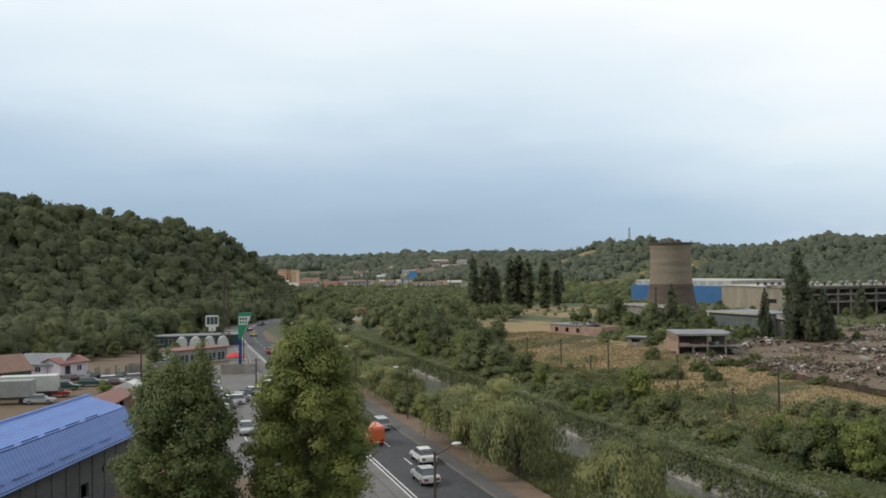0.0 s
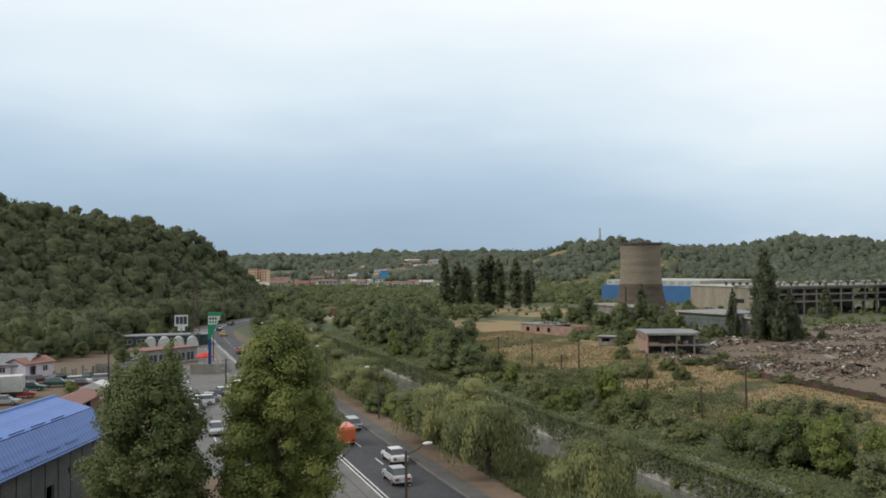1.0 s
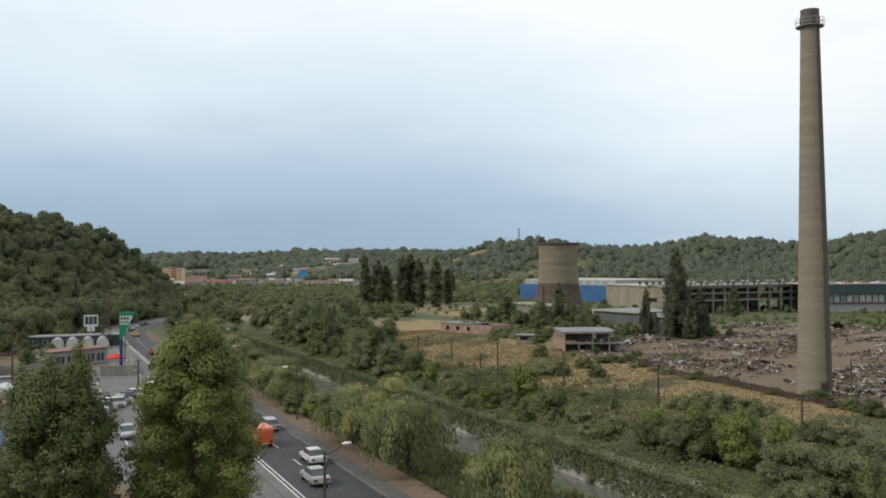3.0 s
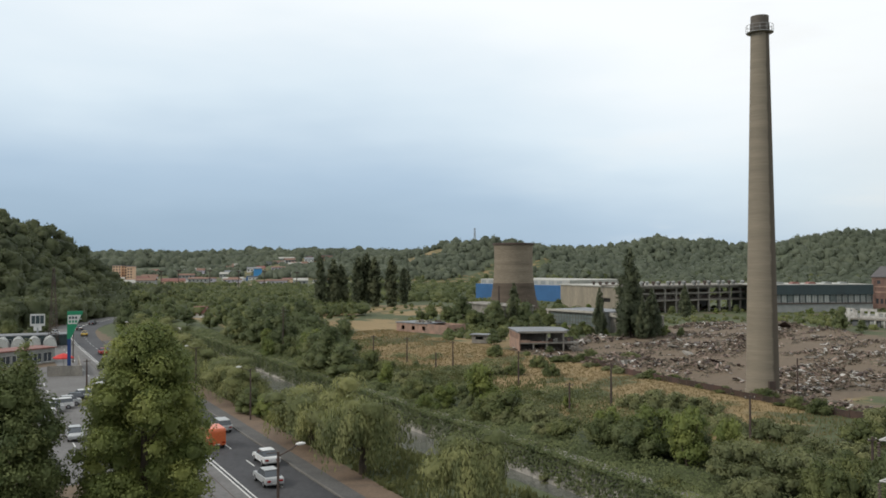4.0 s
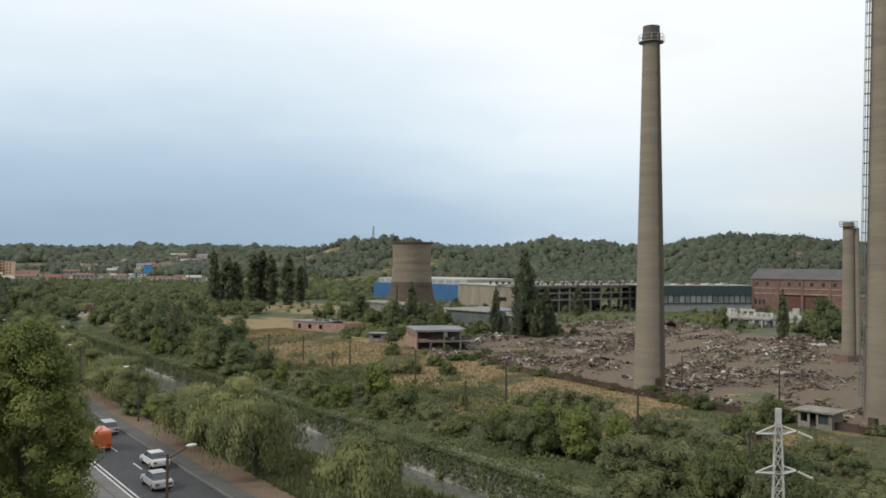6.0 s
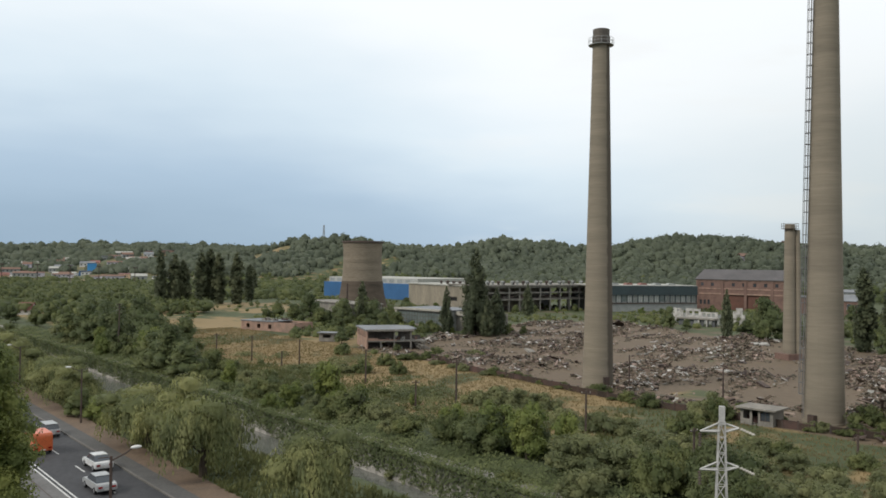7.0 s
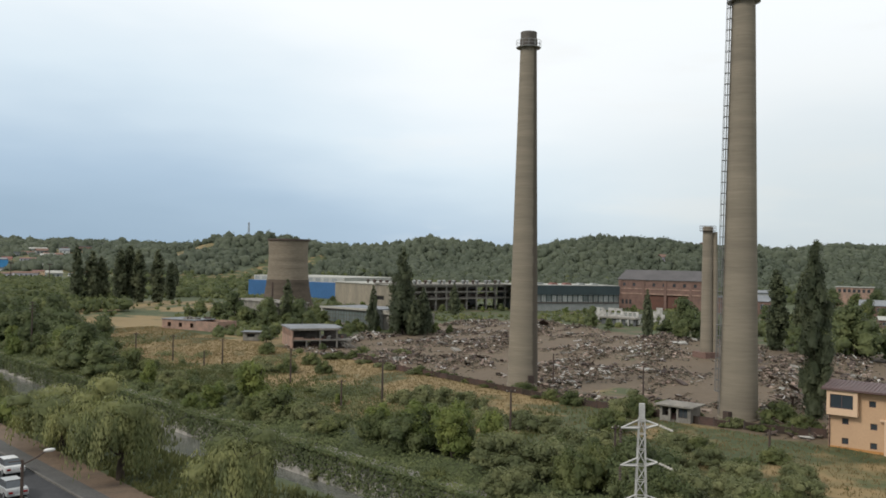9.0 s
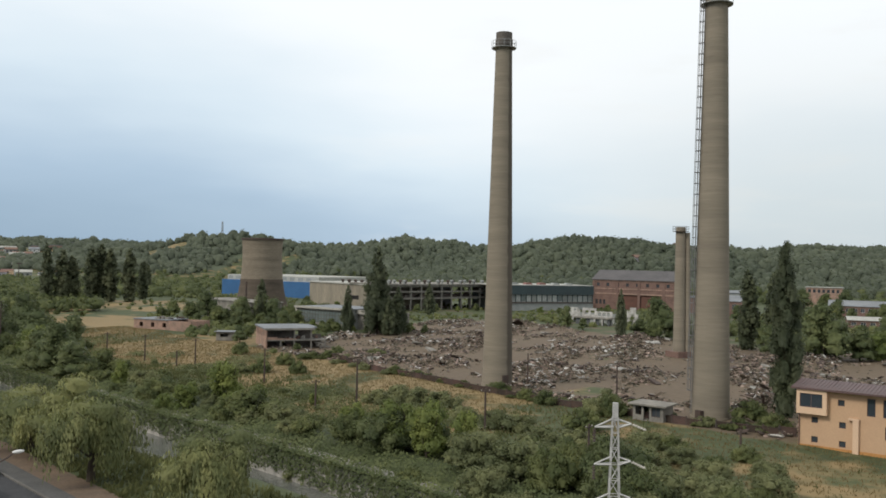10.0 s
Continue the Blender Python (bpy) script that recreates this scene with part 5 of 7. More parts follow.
def leaves_on(rs, lumps, n, size, aspect=0.6, hang=0.0, inner=0.55, core=0.84, tones=None):
    """n leaf blades over the shells of the lumps (cx, cy, cz, rx, ry, rz), round an uneven inner mass of leaves."""
    lumps = np.asarray(lumps, float)
    tones = rs.random(len(lumps)) if tones is None else tones
    area = (lumps[:, 3] * lumps[:, 4] + lumps[:, 3] * lumps[:, 5] + lumps[:, 4] * lumps[:, 5])
    pick = rs.choice(len(lumps), n, p=area / area.sum())
    d = rs.normal(size=(n, 3))
    d[:, 2] = np.where(rs.random(n) < 0.6, np.abs(d[:, 2]), d[:, 2])
    d /= np.linalg.norm(d, axis=1)[:, None]
    depth = inner + (1.12 - inner) * rs.random(n) ** 0.45
    c = lumps[pick, :3] + d * lumps[pick, 3:] * depth[:, None]
    nrm = d + rs.normal(size=(n, 3)) * 0.55 + np.array((0, 0, 0.35))
    nrm /= np.linalg.norm(nrm, axis=1)[:, None]
    up = rs.normal(size=(n, 3)) * (1 - hang) + np.array((0, 0, -3.0)) * hang
    u = up - nrm * (up * nrm).sum(1)[:, None]
    u /= np.linalg.norm(u, axis=1)[:, None] + 1e-9
    w = np.cross(nrm, u)
    s = size * (0.6 + 0.8 * rs.random(n))[:, None]
    soft = d * 0.6 + nrm * 0.3 + np.array((0, 0, 0.4))
    soft /= np.linalg.norm(soft, axis=1)[:, None]
    # the blade faces the way it is shaded
    flip = np.where(((np.cross(w, u)) * soft).sum(1) < 0, -1.0, 1.0)[:, None]
    w = w * flip
    blades = np.stack([c - u * s * 0.5, c + w * s * aspect * 0.5 - u * s * 0.05, c + u * s * 0.55, c - w * s * aspect * 0.5 - u * s * 0.05], 1)
    soft, tone = np.repeat(soft[:, None], 4, axis=1), 0.75 * tones[pick] + 0.25 * rs.random(n)
    if not core:
        return blades, soft, tone
    rough = core * (1 + 0.17 * rs.normal(size=(len(lumps), len(BALL), 1)))
    pts = lumps[:, None, :3] + BALL[None] * lumps[:, None, 3:] * rough
    mass = pts[:, BALL_FACES].reshape(-1, 4, 3)
    lean = BALL * 0.65 + np.array((0, 0, 0.45))
    lean /= np.linalg.norm(lean, axis=1)[:, None]
    way = np.broadcast_to(lean[BALL_FACES][None], (len(lumps), len(BALL_FACES), 4, 3)).reshape(-1, 4, 3)
    return np.concatenate([blades, mass]), np.concatenate([soft, way]), np.concatenate([tone, np.repeat(tones * 0.75 + 0.12, len(BALL_FACES))])


def lump_set(rs, n, r, h0, h1, size, taper=0.5, top=0.0):
    """Lumps filling a crown of radius r between heights h0 and h1."""
    out = []
    for k in range(n):
        f = (k + rs.random()) / n
        z = h0 + (h1 - h0) * f
        wide = r * (1 - taper * f ** 1.5) * (0.55 + 0.45 * math.sin(math.pi * min(1, 0.25 + f)))
        a, q = rs.random() * 2 * math.pi, math.sqrt(rs.random()) * wide * 0.75
        s = size * (0.7 + 0.6 * rs.random()) * (1 - 0.45 * top * f)
        out.append((q * math.cos(a), q * math.sin(a), z, s, s, s * 0.85))
    return out


def trunk_bm(rs, height, r, limbs, reach, bend=0.3):
    bm = bmesh.new()
    p = Vector((0, 0, -0.3))
    steps = 5
    for k in range(steps):
        q = Vector((bend * (rs.random() - 0.5) * 2 * k / steps, bend * (rs.random() - 0.5) * 2 * k / steps, height * (k + 1) / steps))
        rod(bm, p, q, r * (1 - 0.8 * k / steps), r * (1 - 0.8 * (k + 1) / steps), 7)
        if k > 0:
            for j in range(limbs):
                a = rs.random() * 2 * math.pi
                tip = q + Vector((math.cos(a) * reach, math.sin(a) * reach, reach * (0.5 + 0.6 * rs.random())))
                rod(bm, q, tip, r * 0.35 * (1 - 0.15 * k), r * 0.06, 5)
        p = q
    return bm


def tree_proto(name, seed, trunk_h, trunk_r, lumps, n, leaf, material, label, category, group, limbs=2, reach=1.5, aspect=0.6, hang=0.0):
    rs = np.random.RandomState(seed)
    t = thing(name, pose(0, 0, 0), label, category, group)
    part("trunk", trunk_bm(rs, trunk_h, trunk_r, limbs, reach), M_BARK, t)
    part_me("crown", leafy("crown", leaves_on(rs, lumps(rs), n, leaf, aspect, hang, 0.6, 0.68), material), t)
    return t


def at(x, y, scale=1.0, rot=0.0, tall=1.0, z=None):
    return Matrix.Translation((x, y, ground_z(x, y) if z is None else z)) @ Matrix.Rotation(rot, 4, "Z") @ Matrix.Diagonal((scale, scale, scale * tall, 1))


def plant(proto, spots):
    """Puts the first at the proto itself and copies for the rest."""
    for k, m in enumerate(spots):
        if k == 0:
            proto.matrix_world = m
        else:
            copy_thing(proto, m)


# the two broad trees by the road, close to the camera
def big_tree(seed, x, y, top, r, spires, label, n, leaf):
    rs = np.random.RandomState(seed)
    t = thing("poplar_tree", pose(x, y, ground_z(x, y)), label, "tree", "roadside trees")
    part("trunk", trunk_bm(rs, top * 0.8, 0.42, 3, 2.2), M_BARK, t)
    lumps = []
    for k in range(210):
        f = (k + rs.random()) / 210
        z = 2.0 + (top - 3.2) * f
        wide = r * min(1.0, 0.82 + 0.4 * f) * (1 - max(0, (f - 0.45) / 0.55) ** 1.6 * 0.72)
        a, q = rs.random() * 2 * math.pi, wide * (0.25 + 0.75 * math.sqrt(rs.random()))
        s = 0.6 + 0.55 * rs.random()
        lumps.append((q * math.cos(a), q * math.sin(a), z, s, s, s))
    for sx, sy, sz in spires:
        for k in range(5):
            s = 0.95 - 0.15 * k
            lumps.append((sx + 0.2 * rs.randn(), sy + 0.2 * rs.randn(), sz - 2.4 + 0.6 * k, s, s, s * 1.2))
    part_me("crown", leafy("crown", leaves_on(rs, lumps, n, 0.17, 0.75, 0.15, 0.45, 0.5), leaf), t)


big_tree(11, -9.5, 59.2, 16.4, 4.2, ((0.2, 0, 16.3), (-1.4, 0.5, 15.6), (1.6, 0.2, 15.4)), "dense broad-crowned poplar with yellow-green leaves by the road", 76000, M_LEAF)
big_tree(12, -17.8, 57.6, 14.0, 4.0, ((-0.6, 0, 14.4), (1.4, 0, 14.9), (-2.2, 0, 13.4)), "darker broad poplar beside the blue-roofed shed", 70000, M_LEAFDARK)

big_tree(13, -10.3, 68.3, 15.0, 4.3, ((0.8, 0, 14.6), (2.0, 0.3, 13.6)), "fresh yellow-green broad tree behind the roadside poplar", 42000, M_LIME)

# willows along the river bank
willows = []
for k in range(3):
    rs = np.random.RandomState(30 + k)
    lumps = [(0.9 * rs.randn(), 0.9 * rs.randn(), 4.6 + 0.9 * rs.randn(), 1.3, 1.3, 1.1) for _ in range(14)]
    t = thing("willow_tree", pose(0, 0, 0), "weeping willow with pale drooping branches on the bank", "tree", "riverside willows")
    part("trunk", trunk_bm(rs, 4.6, 0.3, 3, 1.8, 0.6), M_BARK, t)
    top, top_n, top_t = leaves_on(rs, lumps, 3600, 0.34, 0.3, 0.6, core=0.7)
    # hanging strands in tufts of uneven length
    m = 950
    a = rs.random(m) * 2 * math.pi
    q = 0.9 + 2.3 * rs.random(m) ** 0.6 * (0.75 + 0.3 * np.sin(3 * a + k) + 0.15 * np.sin(7 * a))
    z0 = 5.7 - 0.42 * q + 0.5 * rs.randn(m)
    long_ = 2 + 5 * (0.5 + 0.5 * np.sin(5 * a + 2 * k)) * rs.random(m) ** 0.5
    strands, ways, tufty = [], [], [top_t]
    for j in range(7):
        cz = z0 - j * 0.5 - 0.3 * rs.random(m)
        keep = (cz > 0.6) & (j < long_)
        cx, cy = (q + 0.06 * j) * np.cos(a) + 0.14 * rs.randn(m), (q + 0.06 * j) * np.sin(a) + 0.14 * rs.randn(m)
        c = np.stack([cx, cy, cz], 1)[keep]
        w = np.stack([-np.sin(a + rs.randn(m) * 0.7), np.cos(a + rs.randn(m) * 0.7), np.zeros(m)], 1)[keep] * 0.055
        u = np.stack([0.16 * rs.randn(m), 0.16 * rs.randn(m), -np.ones(m)], 1)[keep] * 0.24
        nn = np.stack([np.cos(a), np.sin(a), 0.7 + 0.4 * rs.randn(m)], 1)[keep]
        w = w * np.where((np.cross(w, u) * nn).sum(1) < 0, -1.0, 1.0)[:, None]
        strands.append(np.stack([c - u, c + w, c + u, c - w], 1))
        ways.append(np.repeat((nn / np.linalg.norm(nn, axis=1)[:, None])[:, None], 4, axis=1))
        tufty.append((0.5 + 0.4 * np.sin(9 * a + 2 * k) + 0.15 * rs.randn(m))[keep])
    part_me("crown", quads_mesh("crown", np.concatenate([top] + strands), M_WILLOW, np.concatenate([top_n] + ways), np.concatenate(tufty)), t)
    willows.append(t)
rng = random.Random(21)
spots = [[], [], []]
for i, (s, l, sc) in enumerate(((34.0, 59, 1.28), (31.8, 75, 1.42), (32.5, 84, 1.25), (32, 90, 1.3), (34, 97, 1.2), (33, 120, 1.25), (32.5, 128, 1.3), (34, 136, 1.2), (33, 144, 1.3), (34.5, 152, 1.3), (33, 160, 1.3),
                                (35, 169, 1.3), (33.5, 178, 1.35), (35, 188, 1.3), (36, 198, 1.4), (35, 209, 1.4), (37, 220, 1.45), (36, 232, 1.4), (38, 243, 1.5), (36.5, 108, 0.9))):
    spots[i % 3].append(at(*place(s, l), sc * (0.8 if l > 95 else 1.0) * rng.uniform(0.9, 1.08), rng.uniform(0, 6.28), rng.uniform(0.70, 0.82)))
for p, q in zip(willows, spots):
    plant(p, q)

# bushes: one of each kind, then copies
def bush(seed, r, h, n, leaf, material, label, lump=0.75, k=16):
    rs = np.random.RandomState(seed)
    t = thing("bush", pose(0, 0, 0), label, "bush", "river bank bushes")
    bm = bmesh.new()
    for j in range(5):
        a = rs.random() * 6.28
        rod(bm, (0, 0, -0.2), (r * 0.5 * math.cos(a), r * 0.5 * math.sin(a), h * 0.7), 0.05, 0.015, 4)
    part("stem", bm, M_BARK, t)
    lumps = []
    for j in range(k):
        a, q = rs.random() * 6.28, math.sqrt(rs.random()) * r * 0.8
        top = h * (1 - 0.55 * (q / r) ** 2)
        s = lump * (0.7 + 0.7 * rs.random())
        lumps.append((q * math.cos(a), q * math.sin(a), max(0.3, top * (0.35 + 0.65 * rs.random()) - s), s * rs.uniform(0.75, 1.2), s * rs.uniform(0.75, 1.2), s * rs.uniform(0.7, 1.25)))
    part_me("foliage", leafy("foliage", leaves_on(rs, lumps, n, leaf, 0.6, 0.1, 0.55, 0.6), material), t)
    return t


kinds = [bush(51, 2.3, 3.0, 3000, 0.24, M_BUSH, "dense green bush on the river bank", 0.62, 38),
         bush(52, 2.7, 3.8, 3300, 0.26, M_BUSH2, "tall dark green bush on the river bank", 0.7, 40),
         bush(53, 2.2, 2.8, 3000, 0.22, M_GREY, "grey-green willow bush in the field", 0.55, 38),
         bush(54, 2.5, 3.4, 3100, 0.25, M_BUSH, "rounded green thicket by the field", 0.62, 40),
         bush(55, 1.7, 4.4, 3000, 0.22, M_LIME, "bright yellow-green young tree bush", 0.55, 34),
         bush(56, 2.0, 1.7, 4200, 0.17, M_GREY, "low pale bush in dry grass", 0.45, 36)]
kinds += [bush(57, 2.3, 3.2, 5000, 0.18, M_BUSH, "fine-leaved green bush near the river", 0.55, 44),
          bush(58, 2.6, 3.6, 5200, 0.2, M_BUSH2, "dark fine-leaved bush near the river", 0.6, 46),
          bush(59, 2.2, 3.0, 5000, 0.175, M_GREY, "grey-green willow scrub near the river", 0.5, 44)]
rng = random.Random(77)
spots = [[] for _ in kinds]


def bush_at(kind, x, y, sc, tall=1.0):
    if math.hypot(x, y) < 92 and kind < 4:
        kind = (6, 7, 8, 6)[kind]
    spots[kind].append(at(x, y, sc, rng.uniform(0, 6.28), tall))


l = 16.0
while l < 215:
    for s, chance, lo, hi in ((54.7, 0.95, 0.75, 1.05), (58.4, 0.97, 1.05, 1.45), (62.4, 0.95, 1.0, 1.35), (66.0, 0.55 if l < 95 else 0.3, 0.55, 0.95), (70.5, 0.25 if l < 80 else 0.1, 0.35, 0.6), (75.0, 0.4 if l < 50 else 0.08, 0.4, 0.7)):
        x, y = place(s + rng.uniform(-1.8, 1.8), l + rng.uniform(-2.2, 2.2))
        if l < 54:
            chance, lo, hi = (chance, lo * 1.05, hi * 1.0) if s < 64 else (min(0.8, chance * 1.4), lo * 1.1, hi * 1.0)
        if math.hypot(x, y) > 48 and rng.random() < chance:
            bush_at(rng.choice((0, 0, 1, 2, 3, 3, 2, 4)), x, y, rng.uniform(lo, hi), rng.uniform(0.8, 1.2))
    l += 4.7
for x, y, k, sc, tall in ((33.5, 86.5, 4, 0.95, 1.0), (18.8, 116, 4, 1.0, 1.0), (36, 80, 1, 1.1, 0.9), (39, 77.5, 1, 0.9, 0.9), (46.5, 110, 5, 1.3, 0.95), (49, 108.8, 5, 1.35, 1.0), (51.8, 107.6, 5, 1.35, 0.9), (54.6, 106, 5, 1.2, 0.85), (51, 93.5, 5, 1.05, 1.1), (54, 90, 5, 1.2, 1.0), (56.3, 88.5, 5, 1.0, 0.95), (54, 80, 5, 1.2, 0.9), (57, 78, 5, 1.1, 0.9), (70, 95, 3, 0.7, 0.9), (58, 59, 2, 1.0, 0.9), (54, 54.5, 8, 1.0, 0.9), (61.5, 66, 2, 0.85, 0.85), (50, 61, 6, 1.0, 0.9), (65, 58, 2, 0.85, 0.8), (69, 64.5, 0, 0.7, 0.8), (60, 53, 8, 0.95, 0.9), (56, 67, 5, 1.0, 0.9), (64, 74, 5, 1.0, 0.9), (47, 68, 8, 1.1, 0.95),
                          (37, 150, 2, 1.0, 1.1), (40, 149, 0, 0.9, 1.0), (46, 146, 0, 0.75, 1.1), (70, 103, 0, 0.8, 0.9), (75, 99, 2, 0.8, 0.9), (80, 95, 3, 0.9, 0.8), (86, 80, 0, 1.0, 0.9), (60, 78, 2, 0.8, 0.8), (66, 72, 0, 0.7, 0.8), (57, 66, 2, 0.9, 0.9), (62, 62, 0, 0.8, 0.8), (73, 92, 0, 1.0, 1.0),
                          (71, 93, 2, 1.2, 1.25), (52, 96, 0, 0.8, 0.8), (80, 78, 3, 0.8, 0.8), (84, 74, 0, 0.9, 0.8), (63, 85, 0, 1.1, 0.9), (48, 160, 0, 0.9, 0.9), (54, 168, 3, 1.1, 0.9), (62, 170, 0, 0.9, 0.8), (69, 165, 5, 0.9, 0.8), (58, 185, 1, 0.9, 0.9), (46, 186, 1, 1.1, 1.0), (44, 180, 0, 0.8, 1.0)):
    bush_at(k, x, y, sc, tall)
for k in range(46):
    f = k / 45
    x, y = 56.5 + 26 * f + rng.uniform(-1.5, 1.5) - 3.5 * math.sin(f * 3.1), 172 - 98 * f + rng.uniform(-2, 2)
    bush_at(rng.choice((0, 3, 5, 5)), x, y, rng.uniform(0.4, 0.7) if 0.2 < f < 0.45 else rng.uniform(0.5, 0.85), rng.uniform(0.55, 0.85))
for p, q in zip(kinds, spots):
    plant(p, q)

# ivy and weeds hanging over the river wall
def carpet(name, ss, ll, zz, out, size, material, label, rs):
    n = len(ss)
    c = np.stack([0.950 * ss - 0.311 * ll, 0.311 * ss + 0.950 * ll, zz], 1)
    nrm = rs.normal(size=(n, 3)) * 0.5 + out
    nrm /= np.linalg.norm(nrm, axis=1)[:, None]
    u = np.cross(nrm, rs.normal(size=(n, 3)))
    u /= np.linalg.norm(u, axis=1)[:, None]
    w = np.cross(nrm, u)
    sz = (size * (0.6 + 0.8 * rs.random(n)))[:, None]
    soft = out + nrm * 0.35 + 0.3 * np.stack([np.sin(c[:, 0] * 1.7 + c[:, 1]), np.cos(c[:, 1] * 1.9), 0 * sz[:, 0]], 1)
    soft /= np.linalg.norm(soft, axis=1)[:, None]
    w = w * np.where((np.cross(w, u) * soft).sum(1) < 0, -1.0, 1.0)[:, None]
    me = quads_mesh(name, np.stack([c - u * sz * 0.5, c + w * sz * 0.35, c + u * sz * 0.5, c - w * sz * 0.35], 1), material, np.repeat(soft[:, None], 4, axis=1), np.clip(0.5 + 0.22 * wav(c[:, 0], c[:, 1], 0.7) + 0.12 * rs.normal(size=n), 0, 1))
    return tagged(new(name, me), label, name, kind="stuff")


rs = np.random.RandomState(91)
n = 40000
ll = -10 + 265 * rs.random(n)
drop = 2.3 + 0.5 * np.sin(ll * 0.11) * np.sin(ll * 0.31) + 0.25 * rs.normal(size=n)
carpet("ivy", 51.75 + 0.25 * rs.random(n), ll, 0.4 - drop * rs.random(n) ** 1.25 * 1.25, np.array((-0.8, -0.3, 0.5)), 0.30, M_BUSH2, "ivy hanging down the river wall", rs)
n = 52000
ss, ll = 51.75 + 5.2 * rs.random(n) ** 1.7, -10 + 265 * rs.random(n)
hump = 0.25 + 0.75 * np.sin(np.clip((ss - 52) / 6.8, 0, 1) * 3.1) * (0.7 + 0.3 * np.sin(ll * 0.4) * np.sin(ss * 1.3 + ll * 0.9))
carpet("creeper", ss, ll, land(0.950 * ss - 0.311 * ll, 0.311 * ss + 0.950 * ll) * (ss > 54.6) + hump * (0.55 + 0.5 * rs.random(n)), np.array((-0.3, -0.2, 0.9)), 0.27, M_BUSH2, "thick green creeper covering the top of the bank", rs)

# grass and weeds: dry in the field, green on banks
def tufts(name, spots_xy, height, material, label, seed, width=0.09, blades=3):
    rs = np.random.RandomState(seed)
    xy = np.repeat(np.asarray(spots_xy), blades, axis=0)
    n = len(xy)
    xy = xy + rs.normal(size=(n, 2)) * 0.18
    z = land(xy[:, 0], xy[:, 1])
    base = np.stack([xy[:, 0], xy[:, 1], z - 0.03], 1)
    h = height * (0.5 + rs.random(n))
    tip = base + np.stack([rs.normal(size=n) * 0.3 * h, rs.normal(size=n) * 0.3 * h, h], 1)
    a = rs.random(n) * 6.28
    w = np.stack([np.cos(a), np.sin(a), np.zeros(n)], 1) * width
    return tagged(new(name, quads_mesh(name, np.stack([base - w, base + w, tip + w * 0.3, tip - w * 0.3], 1), material)), label, "grass", kind="stuff")


rs = np.random.RandomState(5)
n = 90000
ss, ll = 62 + 46 * rs.random(n), 5 + 230 * rs.random(n) ** 0.75
gx, gy = 0.950 * ss - 0.311 * ll, 0.311 * ss + 0.950 * ll
ok = (yard(gx, gy) < 0.3) & (np.hypot(gx, gy) > 50)
gx, gy, ss = gx[ok], gy[ok], ss[ok]
patch = wav(gx, gy, 0.06) + 0.5 * wav(gx, gy, 0.21, 1.0) + 0.5 * rs.normal(size=len(gx)) + (ss - 74) * 0.08
dryish = patch > -0.1
tufts("dry_grass", np.stack([gx, gy], 1)[dryish][:24000], 0.22, M_GRASS, "tall dry straw-coloured grass in the field", 6, 0.05)
tufts("weeds", np.stack([gx, gy], 1)[~dryish][:10000], 0.38, M_WEED, "green weeds between the dry grass", 7, 0.09)
n = 8000
ss, ll = 31.5 + 10.5 * rs.random(n), 10 + 220 * rs.random(n)
tufts("bank_grass", np.stack([0.950 * ss - 0.311 * ll, 0.311 * ss + 0.950 * ll], 1), 0.5, M_WEED, "grass on the sloping river bank", 8, 0.12)

# column poplars, conifers and single trees
def column(seed, h, r, n, leaf, material, label):
    def lumps(rs):
        out = []
        for k in range(120):
            f = (k + rs.random()) / 120
            wide = r * 0.58 * min(1, 0.5 + 1.6 * f) * (1 - 0.85 * max(0, (f - 0.5) / 0.5) ** 2)
            a, q = rs.random() * 6.28, math.sqrt(rs.random()) * wide
            s = r * 0.28 * (0.75 + 0.5 * rs.random()) * (1 - 0.6 * f ** 4)
            out.append((q * math.cos(a), q * math.sin(a), 0.6 + (h - 1.6) * f, s, s, s * 2.1))
        return out
    return tree_proto("column_poplar", seed, h * 0.9, 0.3, lumps, n, leaf, material, label, "tree", "column poplars", 1, 0.8, 0.55, 0.3)


near_pop = column(61, 23.5, 3.0, 24000, 0.26, M_COLUMN, "tall dark column poplar beside the apricot house")
plant(near_pop, [at(90.8, 78.6, 1.0, 0.4)])
far_pop = column(62, 23.0, 2.6, 4200, 0.6, M_COLUMN, "tall dark column poplar standing in the valley")
rng = random.Random(3)
plant(far_pop, [at(x, y, sc * 1.4, rng.uniform(0, 6), 0.73 * h) for x, y, sc, h in ((12.6, 354.8, 1.0, 1.05), (18.0, 354.5, 0.9, 1.0), (21.4, 356.0, 0.85, 0.95), (31.6, 397, 0.95, 1.0), (35.6, 399, 1.0, 1.03), (39.2, 396, 0.95, 1.0), (47.1, 395, 0.92, 1.05), (56.9, 426, 0.75, 1.0), (66, 480, 0.7, 1.0),
                                                                        (166.5, 156, 0.75, 1.1), (171.5, 152, 0.72, 1.1), (76, 283, 0.5, 1.1), (69.0, 258, 0.36, 1.2))])


def cone_tree(seed, h, r, n, leaf, label):
    def lumps(rs):
        out = []
        for k in range(100):
            f = (k + rs.random()) / 100
            wide = r * min(1, 0.6 + 2 * f) * (1 - f) ** 0.6
            a, q = rs.random() * 6.28, wide * (0.25 + 0.6 * rs.random())
            s = max(0.5, wide * 0.36)
            out.append((q * math.cos(a), q * math.sin(a), 1.0 + (h - 1.5) * f, s, s, s * 1.25))
        return out
    return tree_proto("spruce_tree", seed, h * 0.92, 0.3, lumps, n, leaf, M_COLUMN, label, "tree", "dark conifers", 2, 1.2)


